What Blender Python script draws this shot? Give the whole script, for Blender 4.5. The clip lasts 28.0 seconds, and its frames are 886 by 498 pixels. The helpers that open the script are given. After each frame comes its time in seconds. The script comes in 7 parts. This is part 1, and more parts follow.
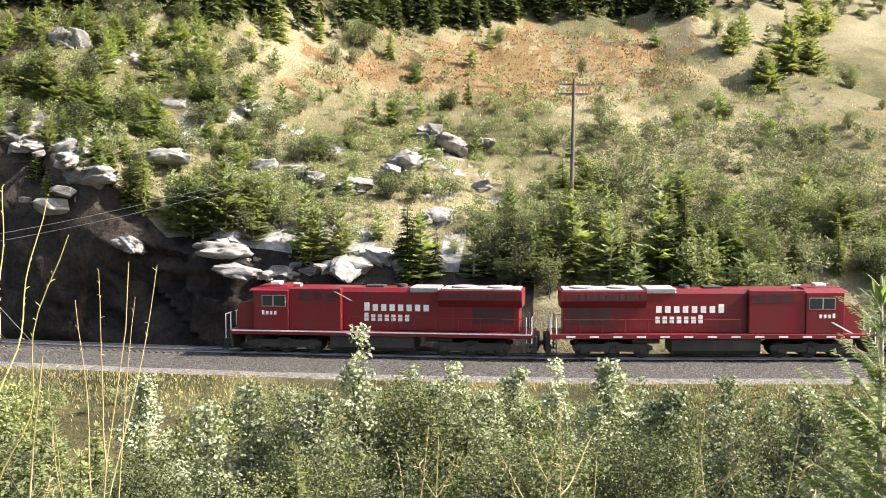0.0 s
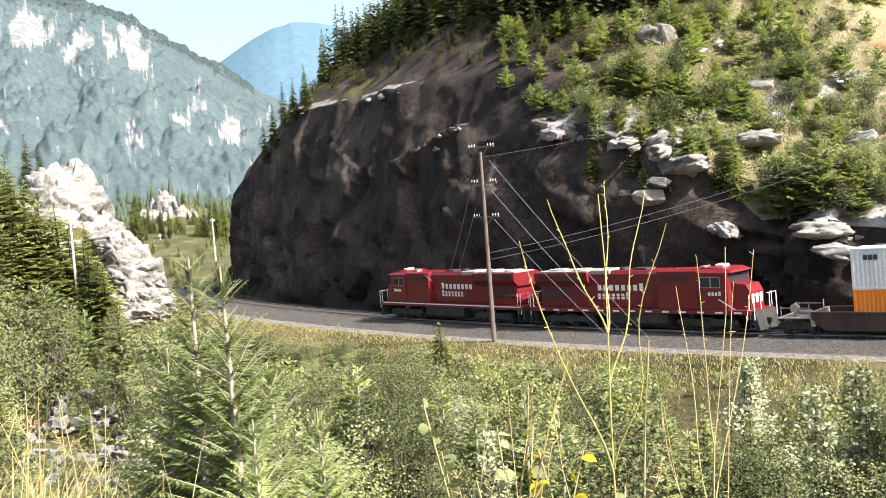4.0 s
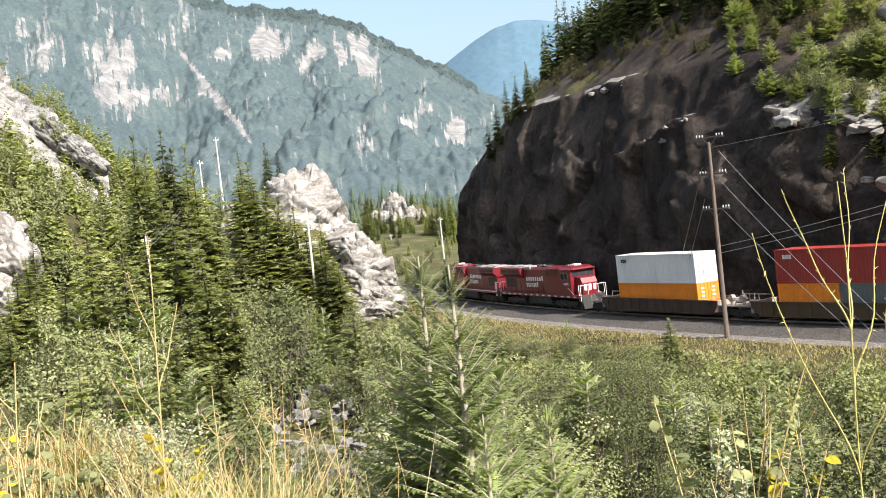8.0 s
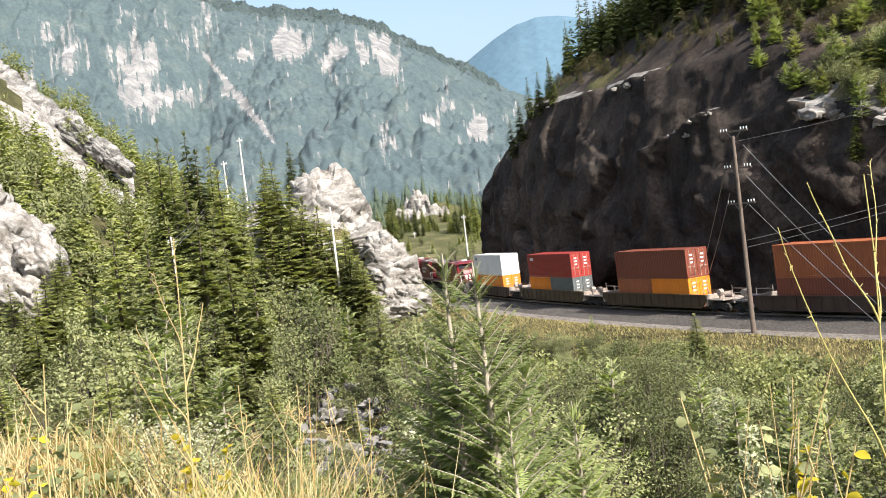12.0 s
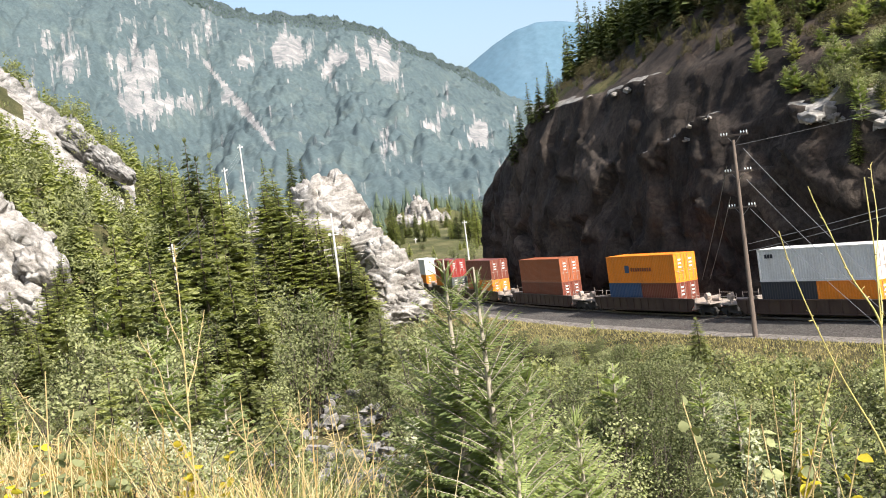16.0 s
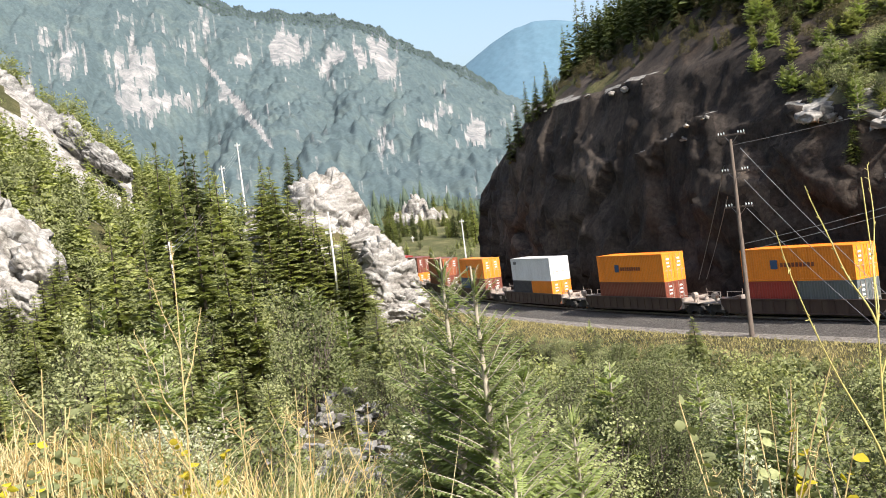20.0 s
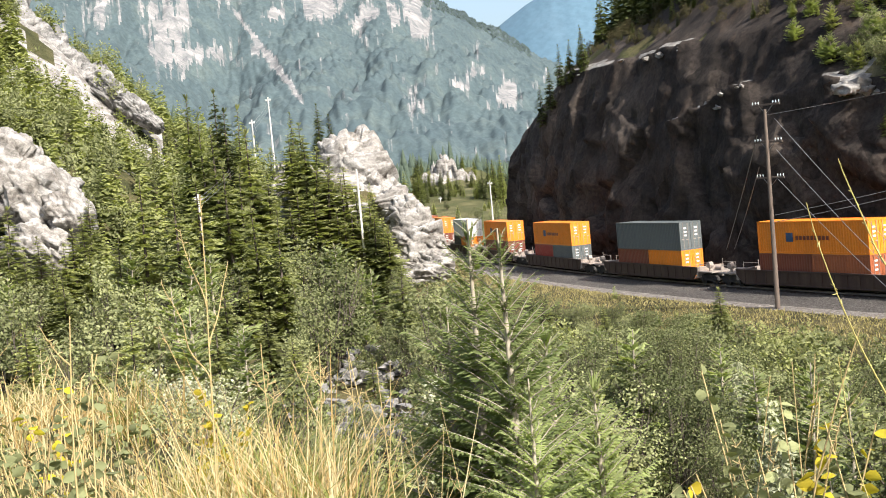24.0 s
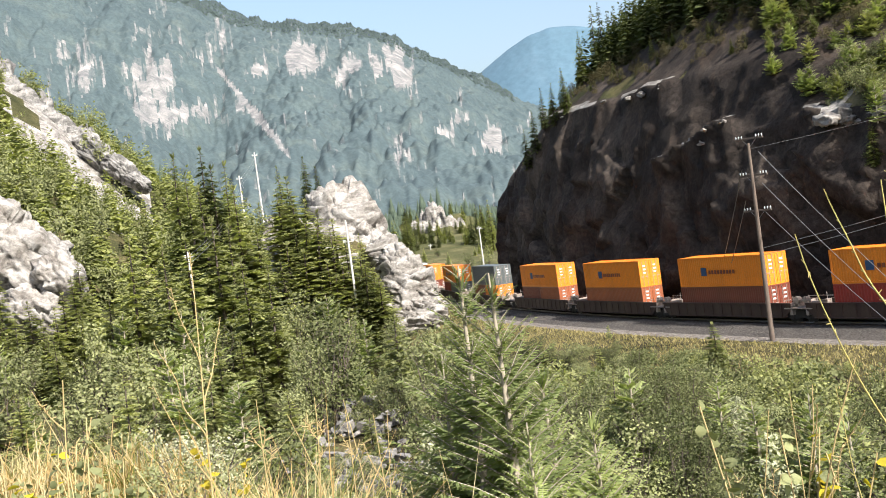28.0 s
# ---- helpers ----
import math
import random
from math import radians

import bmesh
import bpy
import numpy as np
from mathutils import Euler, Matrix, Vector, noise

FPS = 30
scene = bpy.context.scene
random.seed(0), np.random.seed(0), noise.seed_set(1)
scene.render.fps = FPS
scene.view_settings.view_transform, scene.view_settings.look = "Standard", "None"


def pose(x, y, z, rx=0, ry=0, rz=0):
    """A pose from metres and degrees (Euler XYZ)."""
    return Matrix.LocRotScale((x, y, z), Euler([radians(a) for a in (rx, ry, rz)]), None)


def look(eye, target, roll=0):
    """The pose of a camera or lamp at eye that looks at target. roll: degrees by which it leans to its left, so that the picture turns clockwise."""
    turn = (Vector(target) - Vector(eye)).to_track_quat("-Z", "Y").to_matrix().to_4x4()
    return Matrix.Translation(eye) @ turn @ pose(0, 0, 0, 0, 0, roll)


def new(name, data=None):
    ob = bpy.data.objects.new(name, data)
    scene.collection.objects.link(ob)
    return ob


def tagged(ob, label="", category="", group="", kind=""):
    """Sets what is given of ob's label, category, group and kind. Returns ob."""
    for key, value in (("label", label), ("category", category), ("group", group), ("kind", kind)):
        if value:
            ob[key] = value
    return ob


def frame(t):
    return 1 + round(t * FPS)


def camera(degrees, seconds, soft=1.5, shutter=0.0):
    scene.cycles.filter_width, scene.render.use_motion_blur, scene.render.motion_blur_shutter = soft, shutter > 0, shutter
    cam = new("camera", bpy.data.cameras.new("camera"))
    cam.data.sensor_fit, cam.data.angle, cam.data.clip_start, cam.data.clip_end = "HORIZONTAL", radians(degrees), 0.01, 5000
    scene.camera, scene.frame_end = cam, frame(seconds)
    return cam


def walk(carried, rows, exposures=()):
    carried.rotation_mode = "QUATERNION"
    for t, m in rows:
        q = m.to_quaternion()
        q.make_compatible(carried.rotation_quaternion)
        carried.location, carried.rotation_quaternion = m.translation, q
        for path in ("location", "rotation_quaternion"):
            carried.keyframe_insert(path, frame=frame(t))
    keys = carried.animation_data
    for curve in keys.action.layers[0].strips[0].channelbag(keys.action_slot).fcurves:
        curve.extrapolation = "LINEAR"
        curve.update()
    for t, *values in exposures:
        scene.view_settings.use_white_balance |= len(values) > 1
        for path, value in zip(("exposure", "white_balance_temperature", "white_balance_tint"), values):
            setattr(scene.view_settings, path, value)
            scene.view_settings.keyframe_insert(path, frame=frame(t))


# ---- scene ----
cam = camera(44.85, 28.0, soft=0.95)
EYE = 12.2
PATH = [
    (0.0, pose(0, 0, 12.20, 86.33, -0.79, 0.18)),
    (0.5, pose(0, 0, 12.20, 86.61, -0.56, 0.97)),
    (1.0, pose(0, 0, 12.20, 86.47, 0.48, 6.32)),
    (1.5, pose(0, 0, 12.20, 86.22, 1.63, 12.47)),
    (2.0, pose(0, 0, 12.20, 86.00, 2.43, 17.26)),
    (2.5, pose(0, 0, 12.20, 85.98, 3.16, 21.18)),
    (3.0, pose(0, 0, 12.20, 86.13, 3.58, 25.41)),
    (3.5, pose(0, 0, 12.20, 86.30, 3.99, 28.44)),
    (4.0, pose(0, 0, 12.20, 86.48, 4.39, 30.95)),
    (4.5, pose(0, 0, 12.20, 86.63, 4.84, 33.84)),
    (6.5, pose(0, 0, 12.20, 87.24, 5.99, 41.69)),
    (7.0, pose(0, 0, 12.20, 87.36, 6.06, 42.57)),
    (7.5, pose(0, 0, 12.20, 87.43, 6.14, 42.95)),
    (8.0, pose(0, 0, 12.20, 87.38, 6.15, 42.93)),
    (8.5, pose(0, 0, 12.20, 87.38, 6.11, 42.91)),
    (9.0, pose(0, 0, 12.20, 87.49, 6.16, 43.06)),
    (9.5, pose(0, 0, 12.20, 87.15, 6.05, 43.15)),
    (10.0, pose(0, 0, 12.20, 87.16, 5.91, 43.23)),
    (10.5, pose(0, 0, 12.20, 87.47, 5.91, 44.20)),
    (11.0, pose(0, 0, 12.20, 87.35, 6.63, 44.32)),
    (11.5, pose(0, 0, 12.20, 87.39, 6.70, 44.23)),
    (12.0, pose(0, 0, 12.20, 87.40, 6.85, 44.18)),
    (12.5, pose(0, 0, 12.20, 87.39, 6.82, 44.18)),
    (14.5, pose(0, 0, 12.20, 87.42, 6.91, 44.14)),
    (15.0, pose(0, 0, 12.20, 87.59, 7.13, 44.00)),
    (15.5, pose(0, 0, 12.20, 87.71, 7.14, 44.13)),
    (16.0, pose(0, 0, 12.20, 87.70, 7.17, 44.22)),
    (16.5, pose(0, 0, 12.20, 87.74, 7.20, 44.18)),
    (17.0, pose(0, 0, 12.20, 87.76, 7.20, 44.22)),
    (17.5, pose(0, 0, 12.20, 87.77, 7.17, 44.19)),
    (18.0, pose(0, 0, 12.20, 87.80, 7.16, 44.15)),
    (18.5, pose(0, 0, 12.20, 87.78, 7.19, 44.11)),
    (19.0, pose(0, 0, 12.20, 87.75, 7.25, 44.64)),
    (19.5, pose(0, 0, 12.20, 87.47, 6.82, 44.14)),
    (20.0, pose(0, 0, 12.20, 87.61, 6.99, 44.07)),
    (20.5, pose(0, 0, 12.20, 87.92, 7.76, 44.62)),
    (21.0, pose(0, 0, 12.20, 87.38, 6.99, 45.16)),
    (21.5, pose(0, 0, 12.20, 85.73, 5.07, 45.42)),
    (23.5, pose(0, 0, 12.20, 85.69, 5.15, 45.57)),
    (24.0, pose(0, 0, 12.20, 85.69, 5.15, 45.61)),
    (24.5, pose(0, 0, 12.20, 85.73, 5.17, 45.61)),
    (25.0, pose(0, 0, 12.20, 85.69, 5.15, 45.61)),
    (25.5, pose(0, 0, 12.20, 85.68, 5.13, 45.58)),
    (26.0, pose(0, 0, 12.20, 85.70, 5.16, 45.64)),
    (26.5, pose(0, 0, 12.20, 86.39, 5.86, 45.49)),
    (27.0, pose(0, 0, 12.20, 87.36, 6.82, 45.24)),
    (27.5, pose(0, 0, 12.20, 87.88, 7.40, 45.03)),
    (28.0, pose(0, 0, 12.20, 88.12, 7.64, 45.00)),
]
walk(cam, PATH, exposures=[(0.0, 1.50), (3.0, 1.48), (4.5, 1.43), (6.5, 1.17), (8.0, 1.09), (28.0, 1.01)])

# ---- daylight ----
SUN = Vector((0.99, -0.13, 0.0)).normalized() * math.cos(radians(43)) + Vector((0, 0, math.sin(radians(43))))
world = bpy.data.worlds.new("daylight")
scene.world = world
world.use_nodes = True
_n, _l = world.node_tree.nodes, world.node_tree.links
_n.clear()
_sky = _n.new("ShaderNodeTexSky")
_sky.sky_type, _sky.sun_disc = "NISHITA", False
_sky.sun_elevation = radians(43)
_sky.sun_rotation = math.atan2(SUN.x, SUN.y)
_sky.air_density, _sky.dust_density, _sky.ozone_density = 1.0, 4.0, 0.8
_bg = _n.new("ShaderNodeBackground")
_bg.inputs[1].default_value = 0.13
_wo = _n.new("ShaderNodeOutputWorld")
_l.new(_sky.outputs[0], _bg.inputs[0])
_l.new(_bg.outputs[0], _wo.inputs[0])
sun = new("sun", bpy.data.lights.new("sun", "SUN"))
sun.data.energy, sun.data.angle, sun.data.color = 5.0, radians(0.53), (1.0, 0.96, 0.90)
sun.matrix_world = look((0, 0, 300), Vector((0, 0, 300)) - SUN)


# ---- materials ----
def material(name, rough=0.8, metal=0.0, spec=0.3):
    m = bpy.data.materials.new(name)
    m.use_nodes = True
    b = m.node_tree.nodes["Principled BSDF"]
    b.inputs["Roughness"].default_value = rough
    b.inputs["Metallic"].default_value = metal
    b.inputs["Specular IOR Level"].default_value = spec
    return m, m.node_tree.nodes, m.node_tree.links, b


def ramp(nodes, links, source, stops):
    r = nodes.new("ShaderNodeValToRGB")
    e = r.color_ramp.elements
    while len(e) < len(stops):
        e.new(0.5)
    for k, (p, c) in enumerate(stops):
        e[k].position, e[k].color = p, (*c, 1)
    links.new(source, r.inputs[0])
    return r.outputs[0]


def noise_node(nodes, links, scale, detail=6, rough=0.6, stretch=None, dist=0.0):
    tc = nodes.new("ShaderNodeTexCoord")
    t = nodes.new("ShaderNodeTexNoise")
    t.inputs["Scale"].default_value = scale
    t.inputs["Detail"].default_value = detail
    t.inputs["Roughness"].default_value = rough
    t.inputs["Distortion"].default_value = dist
    if stretch:
        mp = nodes.new("ShaderNodeMapping")
        mp.inputs["Scale"].default_value = stretch
        links.new(tc.outputs["Object"], mp.inputs[0])
        links.new(mp.outputs[0], t.inputs[0])
    else:
        links.new(tc.outputs["Object"], t.inputs[0])
    return t.outputs[0]


def mix(nodes, links, fac, a, b, kind="MIX"):
    x = nodes.new("ShaderNodeMix")
    x.data_type, x.blend_type = "RGBA", kind
    for sock, v in ((0, fac), (6, a), (7, b)):
        if isinstance(v, (int, float)):
            x.inputs[sock].default_value = v
        elif isinstance(v, tuple):
            x.inputs[sock].default_value = (*v, 1)
        else:
            links.new(v, x.inputs[sock])
    return x.outputs[2]


def bump(nodes, links, b, height, strength=0.5, distance=0.1):
    n = nodes.new("ShaderNodeBump")
    n.inputs["Strength"].default_value, n.inputs["Distance"].default_value = strength, distance
    links.new(height, n.inputs["Height"])
    links.new(n.outputs[0], b.inputs["Normal"])


def worn(name, colour, rough=0.5, metal=0.0, dirt=(0.10, 0.085, 0.07), amount=0.35, scale=0.7, spec=0.4):
    """Painted or bare metal with streaks of dirt and small scuffs."""
    m, n, l, b = material(name, rough, metal, spec)
    big = noise_node(n, l, scale, 6, 0.65, (1, 1, 0.25))
    small = noise_node(n, l, scale * 14, 4, 0.6)
    f = ramp(n, l, big, [(0.42, (0, 0, 0)), (0.78, (amount, amount, amount))])
    c = mix(n, l, f, colour, dirt)
    v = ramp(n, l, small, [(0.3, (0.82, 0.82, 0.82)), (0.7, (1.08, 1.08, 1.08))])
    l.new(mix(n, l, 1.0, c, v, "MULTIPLY"), b.inputs["Base Color"])
    bump(n, l, b, small, 0.08, 0.02)
    return m


def leafy(name, dark, light, trans=0.35, rough=0.75, spread=0.5):
    """Leaves: tone by tree and by leaf, light passing through."""
    m, n, l, b = material(name, rough, 0, 0.12)
    geo, info = n.new("ShaderNodeNewGeometry"), n.new("ShaderNodeObjectInfo")
    big = noise_node(n, l, 0.35, 3)
    a = n.new("ShaderNodeMath")
    a.operation = "MULTIPLY_ADD"
    l.new(geo.outputs["Random Per Island"], a.inputs[0])
    a.inputs[1].default_value = spread
    l.new(info.outputs["Random"], a.inputs[2])
    a2 = n.new("ShaderNodeMath")
    a2.operation = "MULTIPLY_ADD"
    l.new(big, a2.inputs[0])
    a2.inputs[1].default_value = 1.6
    l.new(a.outputs[0], a2.inputs[2])
    s = n.new("ShaderNodeMath")
    s.operation = "DIVIDE"
    l.new(a2.outputs[0], s.inputs[0])
    s.inputs[1].default_value = 2.6 + spread
    col = ramp(n, l, s.outputs[0], [(0.15, dark), (0.8, light)])
    l.new(col, b.inputs["Base Color"])
    tr = n.new("ShaderNodeBsdfTranslucent")
    bright = mix(n, l, 1.0, col, (1.35, 1.45, 0.7), "MULTIPLY")
    l.new(bright, tr.inputs[0])
    ms = n.new("ShaderNodeMixShader")
    ms.inputs[0].default_value = trans
    l.new(b.outputs[0], ms.inputs[1])
    l.new(tr.outputs[0], ms.inputs[2])
    l.new(ms.outputs[0], n["Material Output"].inputs[0])
    return m


def rocky(name, tones, scale=0.35, strata=(1, 1, 2.2), moss=None, rough=0.9, relief=0.9, grain=0.5):
    m, n, l, b = material(name, rough, 0, 0.2)
    big = noise_node(n, l, scale, 8, 0.65, strata, 0.6)
    fine = noise_node(n, l, scale * 9, 6, 0.7)
    c = ramp(n, l, big, [(0.38, tones[0]), (0.52, tones[1]), (0.66, tones[2])])
    v = ramp(n, l, fine, [(0.36, (grain, grain, grain)), (0.62, (1.15, 1.15, 1.15))])
    c = mix(n, l, 1.0, c, v, "MULTIPLY")
    if moss:
        geo = n.new("ShaderNodeNewGeometry")
        sx = n.new("ShaderNodeSeparateXYZ")
        l.new(geo.outputs["Normal"], sx.inputs[0])
        ad = n.new("ShaderNodeMath")
        ad.operation = "MULTIPLY_ADD"
        l.new(big, ad.inputs[0])
        ad.inputs[1].default_value = 1.1
        l.new(sx.outputs[2], ad.inputs[2])
        f = ramp(n, l, ad.outputs[0], [(moss[1], (0, 0, 0)), (min(moss[1] + 0.14, 1.0), (1, 1, 1))])
        c = mix(n, l, f, c, moss[0])
    l.new(c, b.inputs["Base Color"])
    hh = mix(n, l, 0.35, big, fine)
    bump(n, l, b, hh, relief, 0.5)
    return m


def grassy(name, stops, scale=0.12):
    m, n, l, b = material(name, 0.95, 0, 0.1)
    big = noise_node(n, l, scale, 7, 0.62)
    fine = noise_node(n, l, 4.0, 5, 0.7)
    c = ramp(n, l, big, stops)
    v = ramp(n, l, fine, [(0.3, (0.55, 0.55, 0.5)), (0.7, (1.25, 1.25, 1.2))])
    l.new(mix(n, l, 1.0, c, v, "MULTIPLY"), b.inputs["Base Color"])
    bump(n, l, b, fine, 0.8, 0.25)
    return m


M_GROUND = grassy("meadow_soil", [(0.3, (0.028, 0.031, 0.015)), (0.48, (0.062, 0.056, 0.029)), (0.62, (0.12, 0.102, 0.052))])
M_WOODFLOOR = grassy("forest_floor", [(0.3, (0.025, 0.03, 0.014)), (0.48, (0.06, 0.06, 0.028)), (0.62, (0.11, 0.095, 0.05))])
M_LEA = grassy("valley_meadow", [(0.3, (0.05, 0.06, 0.025)), (0.5, (0.085, 0.085, 0.04)), (0.65, (0.15, 0.135, 0.075))])
M_HILL = grassy("hill_grass", [(0.28, (0.045, 0.05, 0.025)), (0.42, (0.12, 0.108, 0.055)), (0.55, (0.20, 0.172, 0.105)), (0.68, (0.25, 0.218, 0.14))], 0.07)
M_RUST = grassy("rust_bracken", [(0.3, (0.15, 0.12, 0.055)), (0.44, (0.175, 0.108, 0.054)), (0.56, (0.20, 0.145, 0.08)), (0.68, (0.10, 0.062, 0.036))], 0.16)


def cut_rock(name):
    """Blasted dark rock: jointed blocks of differing tone, rust and damp streaks."""
    m, n, l, b = material(name, 0.92, 0, 0.15)
    big = noise_node(n, l, 0.055, 6, 0.6)
    fine = noise_node(n, l, 1.9, 8, 0.72)
    streak = noise_node(n, l, 0.28, 6, 0.65, (1, 1, 0.22), 0.4)
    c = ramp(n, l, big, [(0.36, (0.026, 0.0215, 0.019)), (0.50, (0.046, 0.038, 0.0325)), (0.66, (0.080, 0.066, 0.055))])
    tc = n.new("ShaderNodeTexCoord")
    vo = n.new("ShaderNodeTexVoronoi")
    vo.inputs["Scale"].default_value = 0.36
    l.new(tc.outputs["Object"], vo.inputs["Vector"])
    bw = n.new("ShaderNodeRGBToBW")
    l.new(vo.outputs["Color"], bw.inputs[0])
    tone = ramp(n, l, bw.outputs[0], [(0.2, (0.72, 0.72, 0.72)), (0.8, (1.3, 1.28, 1.26))])
    c = mix(n, l, 1.0, c, tone, "MULTIPLY")
    rust = ramp(n, l, streak, [(0.56, (0, 0, 0)), (0.72, (0.55, 0.55, 0.55))])
    c = mix(n, l, rust, c, (0.085, 0.056, 0.039))
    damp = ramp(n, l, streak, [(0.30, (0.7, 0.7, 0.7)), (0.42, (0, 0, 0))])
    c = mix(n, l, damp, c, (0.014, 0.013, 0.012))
    v = ramp(n, l, fine, [(0.34, (0.5, 0.5, 0.5)), (0.64, (1.25, 1.22, 1.18))])
    l.new(mix(n, l, 1.0, c, v, "MULTIPLY"), b.inputs["Base Color"])
    bump(n, l, b, mix(n, l, 0.4, streak, fine), 0.9, 0.45)
    return m


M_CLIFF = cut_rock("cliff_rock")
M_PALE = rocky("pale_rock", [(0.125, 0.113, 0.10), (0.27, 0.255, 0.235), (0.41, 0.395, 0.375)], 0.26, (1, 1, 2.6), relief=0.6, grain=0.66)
M_GREYROCK = rocky("grey_rock", [(0.09, 0.088, 0.084), (0.20, 0.194, 0.186), (0.33, 0.32, 0.305)], 0.30, (1, 1, 1.6), relief=0.5, grain=0.7)
M_BALLAST = rocky("ballast", [(0.06, 0.053, 0.048), (0.12, 0.108, 0.098), (0.20, 0.185, 0.17)], 6.0, (1, 1, 1))
M_GRAVEL = rocky("gravel", [(0.15, 0.13, 0.112), (0.25, 0.225, 0.20), (0.37, 0.34, 0.31)], 3.0, (1, 1, 1))
M_RAIL = worn("rail_steel", (0.32, 0.30, 0.29), 0.3, 0.9, (0.10, 0.05, 0.03), 0.3)
M_TIE = worn("tie_timber", (0.06, 0.045, 0.035), 0.9)
M_POLE = worn("pole_timber", (0.13, 0.10, 0.08), 0.85, 0, (0.05, 0.04, 0.035), 0.5, 2.0)
M_POLE_GREY = worn("weathered_pole_timber", (0.55, 0.53, 0.50), 0.85, 0, (0.3, 0.28, 0.25), 0.35, 2.0)
M_WIRE = worn("wire_metal", (0.22, 0.22, 0.22), 0.5, 0.6)
M_GLASS_INS = worn("insulator_glaze", (0.55, 0.60, 0.60), 0.25)
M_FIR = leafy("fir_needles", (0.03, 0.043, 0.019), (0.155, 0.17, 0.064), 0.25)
# lighter copy of the fir needles, with sunlight in the colour
M_FIR_MID = leafy("sun_toned_fir_needles", (0.07, 0.088, 0.033), (0.30, 0.315, 0.12), 0.4)
M_FIR_YOUNG = leafy("young_fir_needles", (0.08, 0.11, 0.045), (0.37, 0.41, 0.17), 0.35)
M_LEAF = leafy("shrub_leaves", (0.045, 0.056, 0.022), (0.32, 0.335, 0.165), 0.25, 0.7, 0.3)
M_LEAF_DARK = leafy("dark_shrub_leaves", (0.028, 0.038, 0.014), (0.175, 0.188, 0.086), 0.22, 0.7, 0.3)
# brush over the cut: leaf colour lowered for the shade there
M_SHADEBRUSH = leafy("shade_toned_brush_leaves", (0.022, 0.024, 0.012), (0.105, 0.088, 0.042), 0.15, 0.8, 0.3)
M_SCRUB = leafy("scrub_leaves", (0.05, 0.056, 0.03), (0.29, 0.285, 0.17), 0.15)
M_NEARFIR = leafy("fresh_fir_shoots", (0.075, 0.10, 0.04), (0.34, 0.39, 0.155), 0.42)
# olive green lightened for the sun on the conifers
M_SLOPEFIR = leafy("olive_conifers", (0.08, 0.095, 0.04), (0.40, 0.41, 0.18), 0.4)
M_PALEBARK = worn("pale_bark", (0.34, 0.30, 0.23), 0.9, 0, (0.16, 0.13, 0.10), 0.5, 4.0)
M_LEAF_GREY = leafy("poplar_leaves", (0.09, 0.105, 0.055), (0.50, 0.51, 0.34), 0.2, 0.42)
M_LEAF_YELLOW = leafy("autumn_leaves", (0.26, 0.20, 0.02), (0.62, 0.52, 0.05), 0.45)
M_DRYGRASS = leafy("dry_grass", (0.17, 0.13, 0.055), (0.66, 0.56, 0.335), 0.35)
M_STRAW = leafy("rusty_straw", (0.20, 0.12, 0.05), (0.52, 0.36, 0.16), 0.35)
M_GREENGRASS = leafy("green_grass", (0.10, 0.12, 0.03), (0.36, 0.38, 0.12), 0.4)
M_BRACKEN = leafy("dead_bracken", (0.11, 0.068, 0.034), (0.32, 0.24, 0.13), 0.25)
M_BANKGRASS = leafy("bank_grass", (0.12, 0.105, 0.04), (0.44, 0.37, 0.18), 0.3)
M_BARK = worn("bark", (0.10, 0.08, 0.065), 0.95, 0, (0.04, 0.035, 0.03), 0.5, 3.0)
M_YELLOWSTEM = worn("yellow_stem_bark", (0.42, 0.36, 0.12), 0.6, 0, (0.26, 0.20, 0.08), 0.4, 5.0)
M_TWIG = worn("bare_twig", (0.40, 0.31, 0.14), 0.7, 0, (0.22, 0.15, 0.07), 0.4, 4.0)
# valley conifers: distance haze mixed into the needle colour
M_VALLEYFIR = leafy("haze_tinted_valley_conifers", (0.028, 0.046, 0.040), (0.085, 0.110, 0.078), 0.15, 0.9, 0.3)
# ridge trees: base colour pulled towards blue in place of haze
M_FARTREE = leafy("haze_tinted_conifers", (0.068, 0.094, 0.100), (0.084, 0.110, 0.110), 0.45, 0.9, 0.2)
# forest tone holds the mountain's haze as blue-grey
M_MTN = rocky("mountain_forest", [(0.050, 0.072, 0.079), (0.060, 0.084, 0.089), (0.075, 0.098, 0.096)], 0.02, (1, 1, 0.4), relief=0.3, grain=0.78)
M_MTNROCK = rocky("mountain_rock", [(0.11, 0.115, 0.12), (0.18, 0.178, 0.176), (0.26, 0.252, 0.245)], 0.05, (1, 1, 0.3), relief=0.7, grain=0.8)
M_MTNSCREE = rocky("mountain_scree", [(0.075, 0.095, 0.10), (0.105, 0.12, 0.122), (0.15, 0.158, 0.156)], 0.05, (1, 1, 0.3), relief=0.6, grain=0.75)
# haze of distance is put into this flat blue base colour
M_BLUE = rocky("haze_blue_forest", [(0.066, 0.118, 0.160), (0.070, 0.123, 0.167), (0.077, 0.129, 0.173)], 0.004, (1, 1, 0.5), relief=0.05, grain=0.95)


# ---- geometry helpers ----
rng = np.random.default_rng(7)


